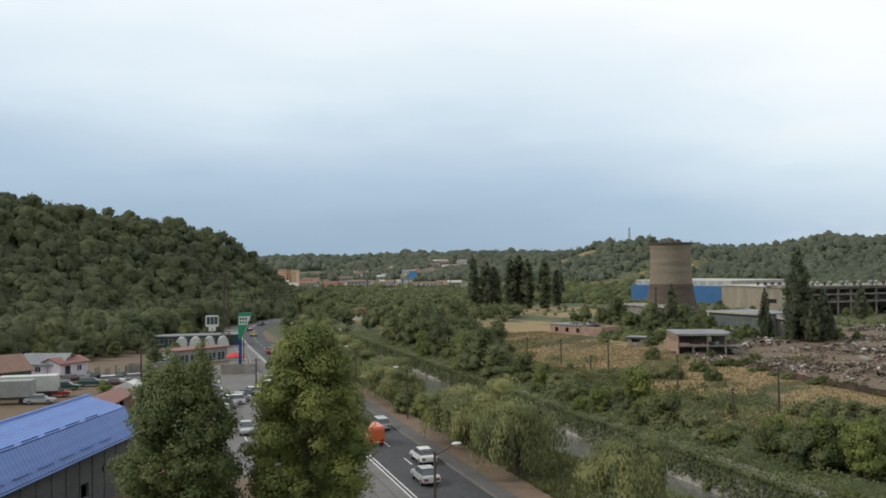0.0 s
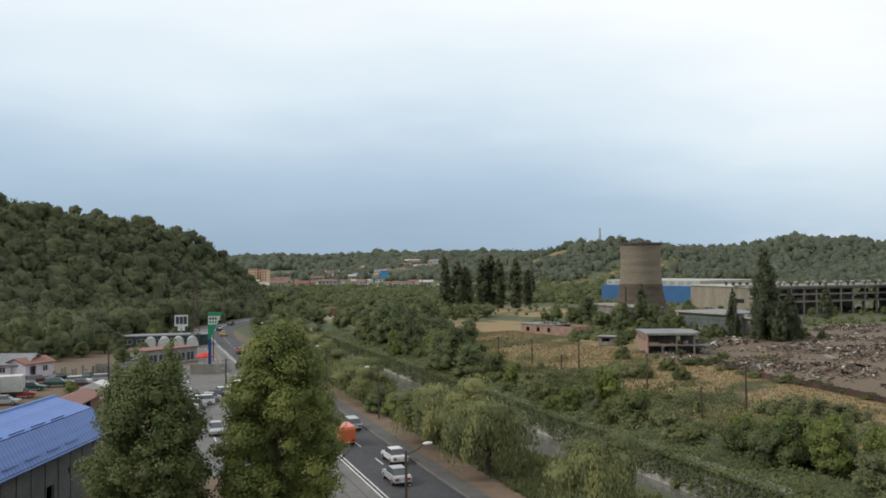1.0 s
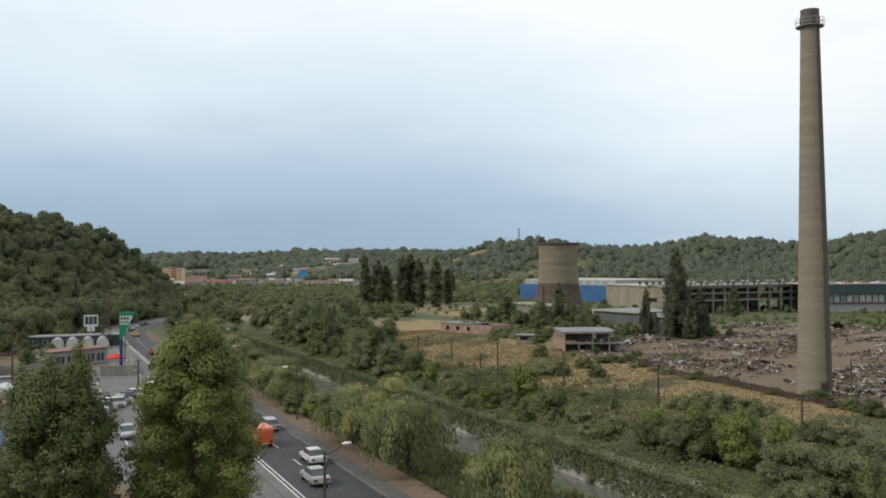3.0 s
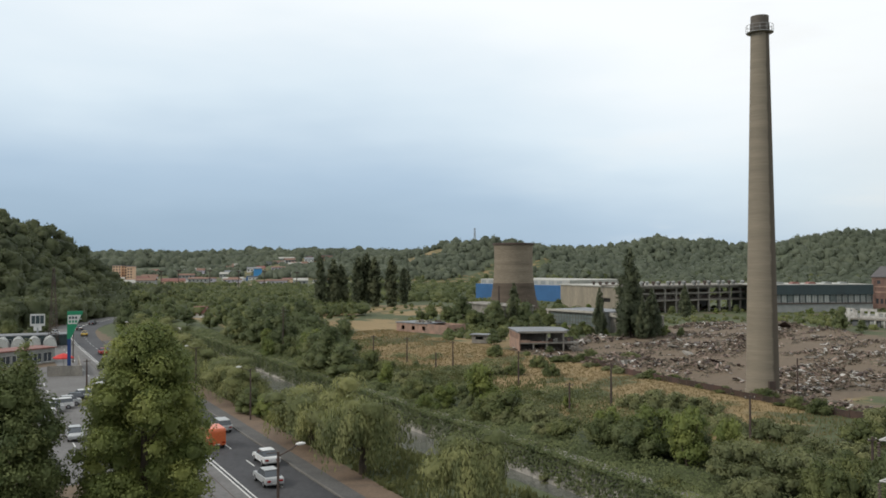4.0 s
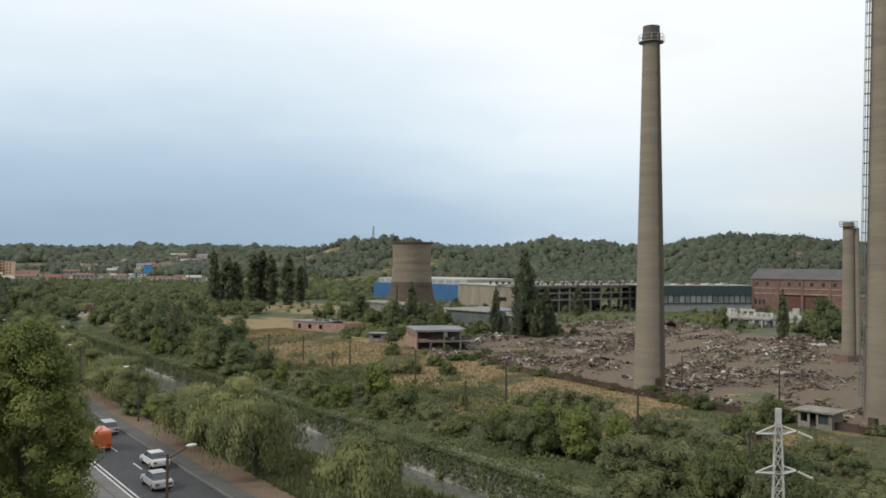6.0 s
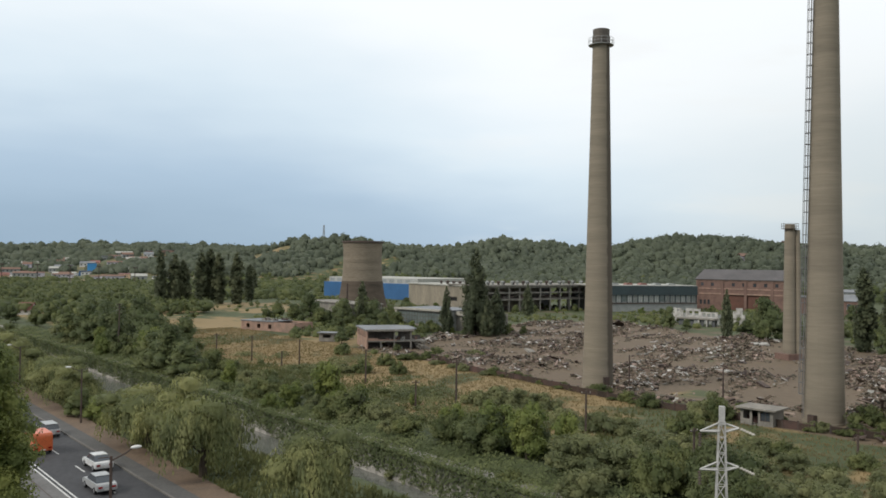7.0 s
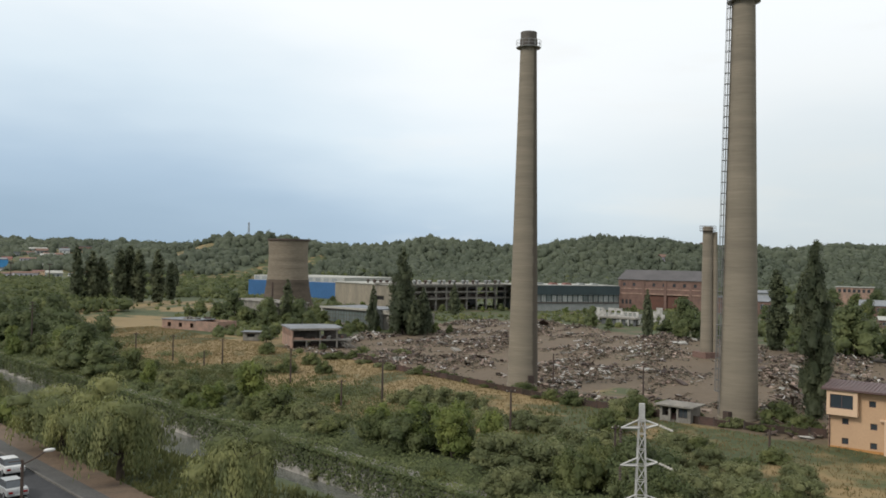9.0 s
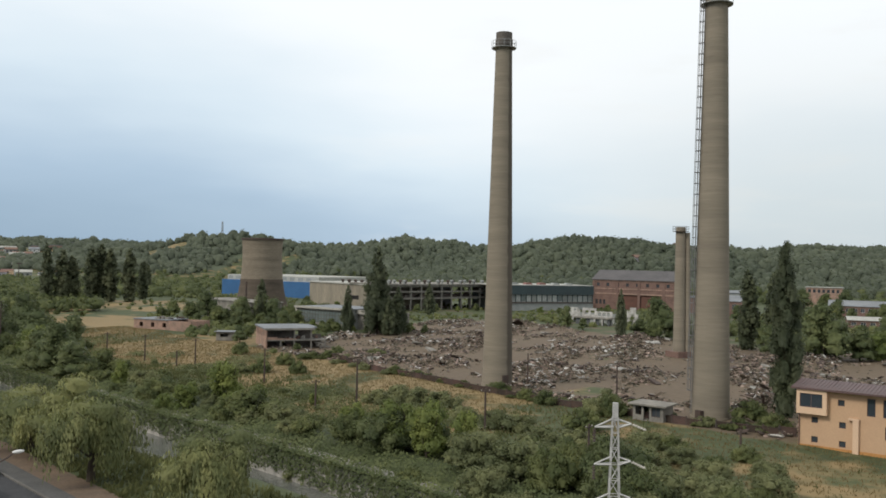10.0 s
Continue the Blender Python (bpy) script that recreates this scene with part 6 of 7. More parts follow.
spruce = cone_tree(63, 22, 6.0, 9000, 0.55, "tall dark conical tree in front of the ruins")
plant(spruce, [at(91.9, 219.5, 1.0, 0.0, 1.12), at(84.5, 223.5, 0.42, 1.0, 1.3), at(96.8, 216.5, 0.55, 2.0), at(93.0, 214, 0.45, 3.0), at(155.5, 192.3, 0.36, 1.5, 1.55), at(146, 297, 0.5, 2.0)])


def round_tree(seed, h, r, n, leaf, material, label, group):
    return tree_proto("broadleaf_tree", seed, h * 0.6, 0.25, lambda rs: lump_set(rs, 26, r * 1.15, h * 0.14, h - r * 0.32, r * 0.42, 0.35), n, leaf, material, label, "tree", group, 3, r * 0.5)


valley = [round_tree(71, 8, 3.6, 1300, 0.5, M_BUSH, "round green tree in the overgrown valley", "valley trees"),
          round_tree(72, 9, 4.0, 1400, 0.54, M_BUSH2, "dark green broadleaf tree in the valley", "valley trees"),
          round_tree(73, 7, 3.4, 1300, 0.48, M_GREY, "grey-green willow tree in the valley", "valley trees"),
          round_tree(74, 10, 4.2, 1500, 0.56, M_BUSH2, "tall dark broadleaf tree in the valley", "valley trees"),
          round_tree(75, 7, 3.6, 1400, 0.48, M_LIME, "bright green tree among the ruins", "valley trees")]
rng = random.Random(14)
spots = [[] for _ in valley]


def tree_at(k, x, y, sc):
    spots[k].append(at(x, y, sc, rng.uniform(0, 6.28), rng.uniform(0.85, 1.15)))


# the overgrown strip beyond the river, thinning towards the dry field
far_strip = []
for _ in range(1500):
    if sum(map(len, spots)) + len(far_strip) > 260:
        break
    s, l = 55 + 95 * rng.random() ** 1.5, rng.uniform(130, 470)
    x, y = place(s, l)
    field = (x - 62) ** 2 / 40 ** 2 + (y - 372) ** 2 / 95 ** 2 < 1 or (s > 76 and l < 260 and s < 118)
    if field or math.hypot(x + 36, y - 330) < 16 or (180 < y < 335 and -7.4 < math.degrees(math.atan2(x, y)) < -4.5):
        continue
    if l < 195 and s > 63:
        continue
    if s > 110 and l < 300 and rng.random() < 0.8:
        continue
    size = rng.uniform(0.65, 1.1) if s < 88 else rng.uniform(0.5, 0.85)
    if l > 235:
        far_strip.append((x, y, size))
    else:
        tree_at(rng.choice((0, 1, 1, 1, 2, 3, 3)), x, y, size)
# trees by the road bend, behind the filling station, among the works
for x, y, k, sc in ((-36, 255, 1, 0.9), (-42, 262, 1, 1.0), (-47, 275, 3, 0.9), (-38, 270, 1, 0.9), (-30, 262, 0, 0.9), (-52, 290, 1, 0.9), (-45, 288, 0, 0.9), (-32, 280, 3, 0.85), (-24, 268, 0, 0.8), (-40, 300, 1, 0.9), (-28, 245, 2, 0.8), (-33, 240, 0, 0.8), (-20, 290, 1, 0.9),
                    (0.0, 214, 3, 0.95), (-3, 220, 1, 1.0), (4, 216, 1, 0.9), (8, 206, 0, 0.9), (-7, 208, 1, 0.8), (12, 198, 1, 0.8), (7, 190, 0, 0.8), (55, 268, 1, 1.0), (57, 261, 0, 0.9), (63, 257, 1, 0.85), (67, 250, 0, 0.7), (72, 256, 1, 0.9), (80, 262, 0, 0.9), (86, 266, 1, 0.9), (92, 262, 0, 0.9), (97, 254, 4, 0.8), (101, 245, 0, 0.8), (103, 236, 4, 0.7), (52, 278, 0, 1.0), (56, 290, 2, 1.1), (50, 300, 0, 0.9), (76, 246, 0, 0.6), (80, 240, 4, 0.5), (70, 236, 0, 0.55), (62, 226, 1, 0.6), (54, 214, 0, 0.55), (50, 205, 1, 0.5), (64, 264, 1, 1.0), (71, 263, 1, 0.95), (75, 272, 4, 0.9), (79, 268, 0, 0.7), (81, 258, 4, 0.6), (73, 300, 0, 1.0), (68, 306, 2, 1.0), (78, 305, 0, 0.9),
                    (166, 130, 0, 1.4), (174, 125, 4, 1.4), (161, 129, 1, 1.3), (181, 121, 1, 1.4), (169, 126, 3, 1.1), (170, 136, 1, 0.9), (158, 140, 1, 0.8), (175, 143, 1, 0.9), (166, 188, 1, 1.2), (162, 192, 3, 0.85), (169, 182, 3, 1.1), (174, 178, 1, 1.0), (159, 183, 0, 0.55), (190, 172, 1, 0.8), (182, 165, 0, 0.8),
                    (83, 228, 0, 0.42), (87, 226, 4, 0.4), (80, 232, 0, 0.4), (76, 222, 0, 0.38), (71, 216, 4, 0.3), (90, 222, 1, 0.45), (94, 225, 0, 0.45), (101, 219, 0, 0.4), (105, 216, 0, 0.35), (96, 232, 0, 0.5), (84, 236, 0, 0.5), (99, 226, 0, 0.5), (81, 243, 4, 0.45), (105, 226, 4, 0.5), (148, 312, 0, 0.55), (158, 315, 0, 0.5), (170, 318, 4, 0.45), (181, 322, 0, 0.5), (200, 300, 4, 0.5), (212, 298, 0, 0.5), (222, 297, 4, 0.5), (232, 296, 0, 0.5), (204, 292, 0, 0.4), (120, 330, 4, 0.7), (112, 345, 0, 0.7),
                    (-92, 178, 1, 0.9), (-86, 182, 0, 0.8), (-98, 186, 3, 0.9), (-80, 188, 1, 0.7), (-90, 192, 0, 0.9), (-84, 198, 1, 0.9), (-76, 196, 0, 0.6), (-96, 202, 1, 1.0), (-88, 208, 0, 0.9), (-80, 206, 1, 0.8), (-92, 216, 1, 0.9), (-84, 222, 0, 0.9), (-78, 226, 1, 0.8), (-70, 231, 0, 0.8), (-64, 236, 1, 0.8), (-72, 240, 0, 0.9), (-100, 168, 1, 0.9), (-94, 164, 0, 0.8), (-74, 205, 0, 0.7), (-69, 200, 1, 0.6), (-62, 196, 0, 0.5), (-56, 140, 4, 0.42), (-60, 176, 1, 0.5), (74.3, 94.5, 2, 0.62), (-34.5, 170, 0, 0.4), (380, 317, 1, 1.3), (386, 309, 0, 1.2), (374, 322, 3, 1.1), (391, 301, 1, 1.1), (320, 250, 1, 0.9), (332, 236, 0, 0.9), (342, 224, 1, 0.9), (350, 212, 0, 0.9), (-3.0, 114, 4, 0.62), (-5.2, 117, 0, 0.6), (-1.0, 109.5, 4, 0.55)):
    tree_at(k, x, y, sc)
k = 0
while k < 46:
    x, y = rng.uniform(150, 330), rng.uniform(110, 265)
    u, v = x - 59, y - 145
    if 0.97 * u + 0.23 * v > 114 and 0.23 * u - 0.97 * v > -70 and math.hypot(x - 181, y - 240) > 14 and math.hypot(x - 270, y - 190) > 16 and math.hypot(x - 345, y - 240) > 24:
        tree_at(rng.choice((0, 1, 1, 3, 2)), x, y, rng.uniform(0.55, 0.95))
        k += 1
for p, q in zip(valley, spots):
    plant(p, q)

# woods on the hills
# near wooded hill: leafy crowns of many blades
rs = np.random.RandomState(40)
pts = np.stack([rs.uniform(-330, -60, 26000), rs.uniform(150, 520, 26000)], 1)
x, y = pts[:, 0], pts[:, 1]
tt = np.clip(((x + 270) * 150 + (y - 190) * 235) / 77725.0, 0, 1)
dd = np.hypot(x + 270 - tt * 150, y - 190 - tt * 235)
side = ((x + 270) * 235 - (y - 190) * 150) / 278.8
front = (dd < 116 - 62 * tt ** 3 + 22 - 14 * tt) & (np.degrees(np.arctan2(x, y)) > -36) & (side > -30)
front |= (dd < 164 - 62 * tt ** 3 - 14 * tt) & (y > 171) & (y < 232) & (x < -69) & ((y < 207) | (x < -80)) & (side > 0) & (np.degrees(np.arctan2(x, y)) > -36)
cells = {}
for p in pts[front]:
    cells.setdefault((int(p[0] // 4.9), int(p[1] // 4.9)), p)
pts = np.array(list(cells.values()))
hz = land(pts[:, 0], pts[:, 1])
lumps, tones = [], []
for (x, y), z in zip(pts, hz):
    r, h = 2.4 + 2.2 * rs.random() ** 1.5, 6.0 + 4.5 * rs.random() ** 2.5
    tone, squat = rs.random(), 0.8 + 0.5 * rs.random()
    lumps.append((x, y, z + h - r * squat, r, r, r * squat))
    tones.append(0.8 * tone)
    for _ in range(4):
        a, up = rs.random() * 6.28, rs.uniform(0.0, 0.95)
        q, b = math.sqrt(1 - up * up) * r * 0.7, r * rs.uniform(0.36, 0.58)
        lumps.append((x + q * math.cos(a), y + q * math.sin(a), z + h - r * squat * (1 - up * 0.75), b, b, b * 0.9))
        tones.append(np.clip(tone + 0.22 * rs.randn(), 0, 1))
tagged(new("hill_woods", leafy("hill_woods", leaves_on(rs, lumps, 150000, 0.78, 0.7, 0.1, 0.85, 0.88, np.array(tones)), M_FOREST)), "dense dark green broadleaf woods on the near hill", "woods", kind="stuff")
# far hills
rs = np.random.RandomState(42)
m = 60000
aa, rr = np.radians(rs.uniform(-16, 60, m)), np.exp(rs.uniform(np.log(430), np.log(2500), m))
pts = np.stack([rr * np.sin(aa), rr * np.cos(aa)], 1)
hz = land(pts[:, 0], pts[:, 1])
clear = wav(pts[:, 0], pts[:, 1], 0.013, 2.0) + 0.5 * wav(pts[:, 0], pts[:, 1], 0.04)
bald = np.hypot(pts[:, 0] - 150, pts[:, 1] - 985) < 27
slope = land(pts[:, 0] * 1.02, pts[:, 1] * 1.02) > hz - 1.0


def wood_crowns(xy, r, n, leaf):
    r = r * (0.55 + 0.85 * rs.random(len(xy)) ** 1.6)
    lump = np.stack([xy[:, 0], xy[:, 1], land(xy[:, 0], xy[:, 1]) + r * 0.55, r, r, r * (0.8 + 0.4 * rs.random(len(xy)))], 1)
    return leaves_on(rs, lump, n, leaf, 0.75, 0.0, 0.8, 0.9)


keep = (hz > 4) & (clear + 0.15 * rs.normal(size=m) < 1.05) & ~bald & (rr > 500) & slope
near, mid = keep & (rr < 880), keep & (rr >= 880) & (rr < 1400)
ra, rd = np.radians(rs.uniform(-18, 18, 4200)), rs.uniform(1650, 2450, 4200)
rim = np.stack([rd * np.sin(ra), rd * np.cos(ra)], 1)
rim = rim[(land(rim[:, 0], rim[:, 1]) > 14) & (wav(rim[:, 0], rim[:, 1], 0.011) < 1.0)][:2600]
ra, rd = np.radians(rs.uniform(44, 61, 3000)), rs.uniform(1250, 2300, 3000)
east = np.stack([rd * np.sin(ra), rd * np.cos(ra)], 1)
east = east[(land(east[:, 0], east[:, 1]) > 12) & (wav(east[:, 0], east[:, 1], 0.011) < 0.9)][:1700]
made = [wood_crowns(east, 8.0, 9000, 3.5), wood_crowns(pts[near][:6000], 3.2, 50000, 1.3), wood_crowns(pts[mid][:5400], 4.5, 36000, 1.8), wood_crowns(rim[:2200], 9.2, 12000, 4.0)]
tagged(new("far_woods", leafy("far_woods", tuple(np.concatenate([q[k] for q in made]) for k in range(3)), M_FAR)), "woods covering the far hills, distance haze put into their grey-green leaf colour", "woods", kind="stuff")
m = 6500
aa, rr = np.radians(rs.uniform(-12, 56, m)), np.exp(rs.uniform(np.log(330), np.log(1250), m))
pts = np.stack([rr * np.sin(aa), rr * np.cos(aa)], 1)
sx = 0.95 * pts[:, 0] + 0.311 * pts[:, 1]
hz = land(pts[:, 0], pts[:, 1])
in_works = (pts[:, 0] > 92) & (pts[:, 1] < 620) & (np.hypot(pts[:, 0], pts[:, 1]) < 520)
field = (pts[:, 0] - 62) ** 2 / 36 ** 2 + (pts[:, 1] - 372) ** 2 / 80 ** 2 < 1
town = (np.abs(pts[:, 0] + 90) < 150) & (pts[:, 1] > 760)
keep = (hz < 9) & ~in_works & ~field & (sx > 50) & ~town
pts = pts[keep][:3000]
size = 2.2 + 1.6 * rs.random(len(pts))
lumps = np.stack([pts[:, 0], pts[:, 1], land(pts[:, 0], pts[:, 1]) + size * 0.7, size, size, size * 0.9], 1)
more = []
for x, y, q in far_strip:
    z = ground_z(x, y)
    for _ in range(7):
        b = q * rs.uniform(1.1, 1.9)
        more.append((x + 1.9 * q * rs.randn(), y + 1.9 * q * rs.randn(), z + q * rs.uniform(2.0, 7.0), b, b, b * 0.9))
lumps = np.concatenate([lumps, np.array(more)])
tagged(new("valley_woods", leafy("valley_woods", leaves_on(rs, lumps, 46000, 1.0, 0.7, 0.0, 0.75, 0.75), M_BUSH)), "scattered trees and thickets across the valley floor", "woods", kind="stuff")

# scrub between the works and round the yard
m = 5200
pts = np.stack([rs.uniform(40, 300, m), rs.uniform(150, 520, m)], 1)
in_b = np.zeros(m, bool)
for bx, by, br in ((89.8, 334.7, 15), (160, 330, 0), (88, 250, 14), (56, 194, 11), (181, 240, 12), (66, 285, 16), (38, 243, 10)):
    in_b |= np.hypot(pts[:, 0] - bx, pts[:, 1] - by) < br
d_ = np.hypot(pts[:, 0], pts[:, 1])
thick = wav(pts[:, 0], pts[:, 1], 0.05, 3.0) + 0.6 * wav(pts[:, 0], pts[:, 1], 0.15)
field = (pts[:, 0] - 60) ** 2 / 34 ** 2 + (pts[:, 1] - 368) ** 2 / 75 ** 2 < 1
keep = (yard(pts[:, 0], pts[:, 1]) < 0.15) & ~in_b & (~field | (rs.random(m) < 0.35)) & (thick > -0.35) & (0.95 * pts[:, 0] + 0.311 * pts[:, 1] > np.where(pts[:, 1] > 235, 86, 104))
pts, field = pts[keep][:2900], field[keep][:2900]
size = 0.7 + 1.3 * rs.random(len(pts)) ** 1.6
size = size * np.where((pts[:, 0] > 118) & (pts[:, 1] > 262) | field, 0.55, 1.0)
lumps = np.stack([pts[:, 0], pts[:, 1], land(pts[:, 0], pts[:, 1]) + size * 0.5, size, size, size * 0.8], 1)
tagged(new("scrub", leafy("scrub", leaves_on(rs, lumps, 44000, 0.6, 0.7, 0.0, 0.7), M_BUSH)), "green scrub and weeds round the derelict works", "scrub", kind="stuff")

# weed clumps in the dry field
m = 4200
ss, ll = rs.uniform(60, 104, m), rs.uniform(8, 235, m)
pts = np.stack([0.950 * ss - 0.311 * ll, 0.311 * ss + 0.950 * ll], 1)
thick = wav(pts[:, 0], pts[:, 1], 0.09, 1.0) + 0.6 * wav(pts[:, 0], pts[:, 1], 0.25) + (0.4 * (76 - ss) / 6)
keep = (yard(pts[:, 0], pts[:, 1]) < 0.1) & (thick > 0.15) & (np.hypot(pts[:, 0], pts[:, 1]) > 52)
pts = pts[keep][:2800]
size = 0.35 + 0.85 * rs.random(len(pts)) ** 2
lumps = np.stack([pts[:, 0], pts[:, 1], land(pts[:, 0], pts[:, 1]) + size * 0.35, size * 1.3, size * 1.3, size * 0.7], 1)
tagged(new("weed_clumps", leafy("weed_clumps", leaves_on(rs, lumps, 64000, 0.27, 0.5, 0.0, 0.5, 0), M_GREY)), "low grey-green weed clumps in the dry field", "weeds", kind="stuff")

# ---------------------------------------------------------------- rubble yard
rs = np.random.RandomState(70)
m = 120000
pts = np.stack([rs.uniform(40, 215, m), rs.uniform(60, 290, m)], 1)
heap = wav(pts[:, 0], pts[:, 1], 0.11, 0.5) + 0.7 * wav(pts[:, 0], pts[:, 1] * 1.4, 0.27)
keep = (yard(pts[:, 0], pts[:, 1]) > 0.6) & (heap + rs.normal(size=m) * 0.35 > -0.1)
for cx, cy, rc in ((72.4, 121.1, 4.5), (83.6, 84.5, 4.5), (74.5, 87, 6), (135.4, 146, 3), (90.8, 78.6, 3)):
    keep &= np.hypot(pts[:, 0] - cx, pts[:, 1] - cy) > rc
pts = pts[keep]
heap = heap[keep]


def chunks(name, xy, lift, size, material, label, seed, flat=0.5):
    rs = np.random.RandomState(seed)
    n = len(xy)
    base = np.array([(x, y, z) for z in (-0.5, 0.5) for x, y in ((-0.5, -0.5), (0.5, -0.5), (0.5, 0.5), (-0.5, 0.5))])
    dims = size * np.exp(rs.normal(size=(n, 3)) * 0.55) * np.array((1.5, 0.9, flat))
    v = base[None] * dims[:, None] * (1 + 0.25 * rs.normal(size=(n, 8, 3)))
    e = rs.normal(size=(n, 3)) * np.array((0.35, 0.35, 3.0))
    ca, sa = np.cos(e), np.sin(e)
    x, y, z = v[..., 0], v[..., 1], v[..., 2]
    y, z = y * ca[:, :1] - z * sa[:, :1], y * sa[:, :1] + z * ca[:, :1]
    x, z = x * ca[:, 1:2] + z * sa[:, 1:2], -x * sa[:, 1:2] + z * ca[:, 1:2]
    x, y = x * ca[:, 2:] - y * sa[:, 2:], x * sa[:, 2:] + y * ca[:, 2:]
    gz = land(xy[:, 0], xy[:, 1]) + lift
    co = np.stack([x + xy[:, :1], y + xy[:, 1:], z + gz[:, None]], -1).reshape(-1, 3)
    q = np.array(((3, 2, 1, 0), (4, 5, 6, 7), (0, 1, 5, 4), (1, 2, 6, 5), (2, 3, 7, 6), (3, 0, 4, 7)))
    f = (q[None] + (np.arange(n) * 8)[:, None, None]).reshape(-1, 4)
    me = bpy.data.meshes.new(name)
    me.from_pydata(co.tolist(), [], f.tolist())
    me.materials.append(material)
    return tagged(new(name, me), label, "rubble", kind="stuff")


lift = np.clip(heap, 0, 2) * 0.75 * rs.random(len(pts))
cut = rs.random(len(pts))
dk, pl = cut < 0.88, cut >= 0.90
chunks("rubble", pts[dk][:11000], lift[dk][:11000], 0.31, M_RUBBLE, "broken concrete and earth heaps of a demolished factory", 71)
pale = pl & (wav(pts[:, 0], pts[:, 1], 0.07, 2.0) + 0.6 * rs.normal(size=len(pts)) > 0.15)
chunks("fine_rubble", pts[dk][11000:29000], lift[dk][11000:29000] * 0.8, 0.22, M_RUBBLE, "small broken bricks and earth clods", 74)
chunks("pale_rubble", pts[pale][:1500], lift[pale][:1500] + 0.2, 0.34, M_RUBBLEPALE, "pale plaster and sheet scraps on the rubble", 72, 0.3)
chunks("steel_scrap", pts[~dk][:900], lift[~dk][:900] + 0.3, 0.5, M_STEEL, "rusty scrap between the rubble", 73, 0.3)
rng = random.Random(9)
for k in range(40):
    x, y = pts[rng.randrange(len(pts))]
    t = thing("concrete_slab", pose(x, y, ground_z(x, y) + 0.35, rng.uniform(-16, 16), rng.uniform(-16, 16), rng.uniform(0, 360)), "broken concrete slab lying tilted on the rubble", "slab", "broken slabs")
    bm = bmesh.new()
    a, b = rng.uniform(0.8, 2.4), rng.uniform(0.5, 1.3)
    box(bm, -a, a, -b, b, -0.35, 0.05)
    for vtx in bm.verts:
        vtx.co.x += rng.uniform(-0.3, 0.3)
        vtx.co.y += rng.uniform(-0.2, 0.2)
    part("slab", bm, M_RUBBLEPALE if k % 3 == 0 else M_CONC2, t)

# ---------------------------------------------------------------- poles, lamps
def pole(x, y, h, label, arms=1, lamp=False, turn=0.0, material=None):
    t = thing("utility_pole", pose(x, y, ground_z(x, y), 0, 0, turn), label, "pole", "utility poles")
    bm = bmesh.new()
    rod(bm, (0, 0, -0.3), (0, 0, h), 0.16, 0.10, 8)
    part("post", bm, material or M_STEEL, t)
    for k in range(arms):
        bm = bmesh.new()
        box(bm, -0.55, 0.55, -0.05, 0.05, h - 0.35 - 0.6 * k, h - 0.25 - 0.6 * k)
        arm = part("crossarm", bm, M_STEEL, t)
        for xx in (-0.48, 0.48):
            bm = bmesh.new()
            lathe(bm, [(0.025, 0), (0.055, 0.04), (0.055, 0.11), (0.02, 0.16)], 8)
            bmesh.ops.translate(bm, verts=bm.verts, vec=(xx, 0, h - 0.25 - 0.6 * k))
            part("insulator", bm, M_PALE, arm)
    return t


for x, y, h, a in ((14.7, 213.9, 5.0, 1), (17.4, 178.0, 5.4, 1), (23.7, 172.2, 5.2, 1), (27.7, 160.7, 3.0, 0), (31.3, 162.1, 5.0, 1), (37.2, 135.6, 5.6, 1), (36.7, 108.3, 4.0, 1), (39.6, 100.8, 7.5, 1), (46.8, 80.7, 6.6, 1), (51.6, 68.4, 4.6, 1), (74.8, 115.6, 5.4, 0), (71.1, 67.3, 2.6, 0),
                   (80.2, 99.8, 5.2, 0), (-31.2, 140.9, 5.2, 1), (-53.3, 149.4, 9.6, 1), (-64.8, 186.2, 6.4, 1)):
    pole(x, y, h, "weathered timber utility pole with a crossarm" if a else "bare timber post without wires", a, turn=rng.uniform(-30, 30))
p = pole(-1.3, 186.0, 10.2, "dark electricity pole with four pale insulator arms", 4, turn=20)


def street_lamp(x, y, h, reach, turn, label):
    t = thing("street_lamp", pose(x, y, ground_z(x, y), 0, 0, turn), label, "street lamp", "street lamps")
    bm = bmesh.new()
    rod(bm, (0, 0, -0.2), (0, 0, h), 0.12, 0.09, 8)
    part("post", bm, M_STEEL, t)
    bm = bmesh.new()
    rod(bm, (0, 0, h - 0.3), (reach * 0.7, 0, h + 0.05), 0.05, seg=6)
    rod(bm, (reach * 0.7, 0, h + 0.05), (reach, 0, h + 0.3), 0.05, seg=6)
    rod(bm, (0, 0, h - 0.05), (-0.8, 0, h - 0.02), 0.03, seg=5)
    arm = part("arm", bm, M_STEEL, t)
    bm = bmesh.new()
    bmesh.ops.create_uvsphere(bm, u_segments=12, v_segments=8, radius=0.5)
    bmesh.ops.transform(bm, matrix=Matrix.Translation((reach + 0.25, 0, h + 0.33)) @ Matrix.Diagonal((0.75, 0.34, 0.22, 1)), verts=bm.verts)
    part("lamp_head", bm, M_WHITE, arm, "pale lamp head", smooth=True)
    return t


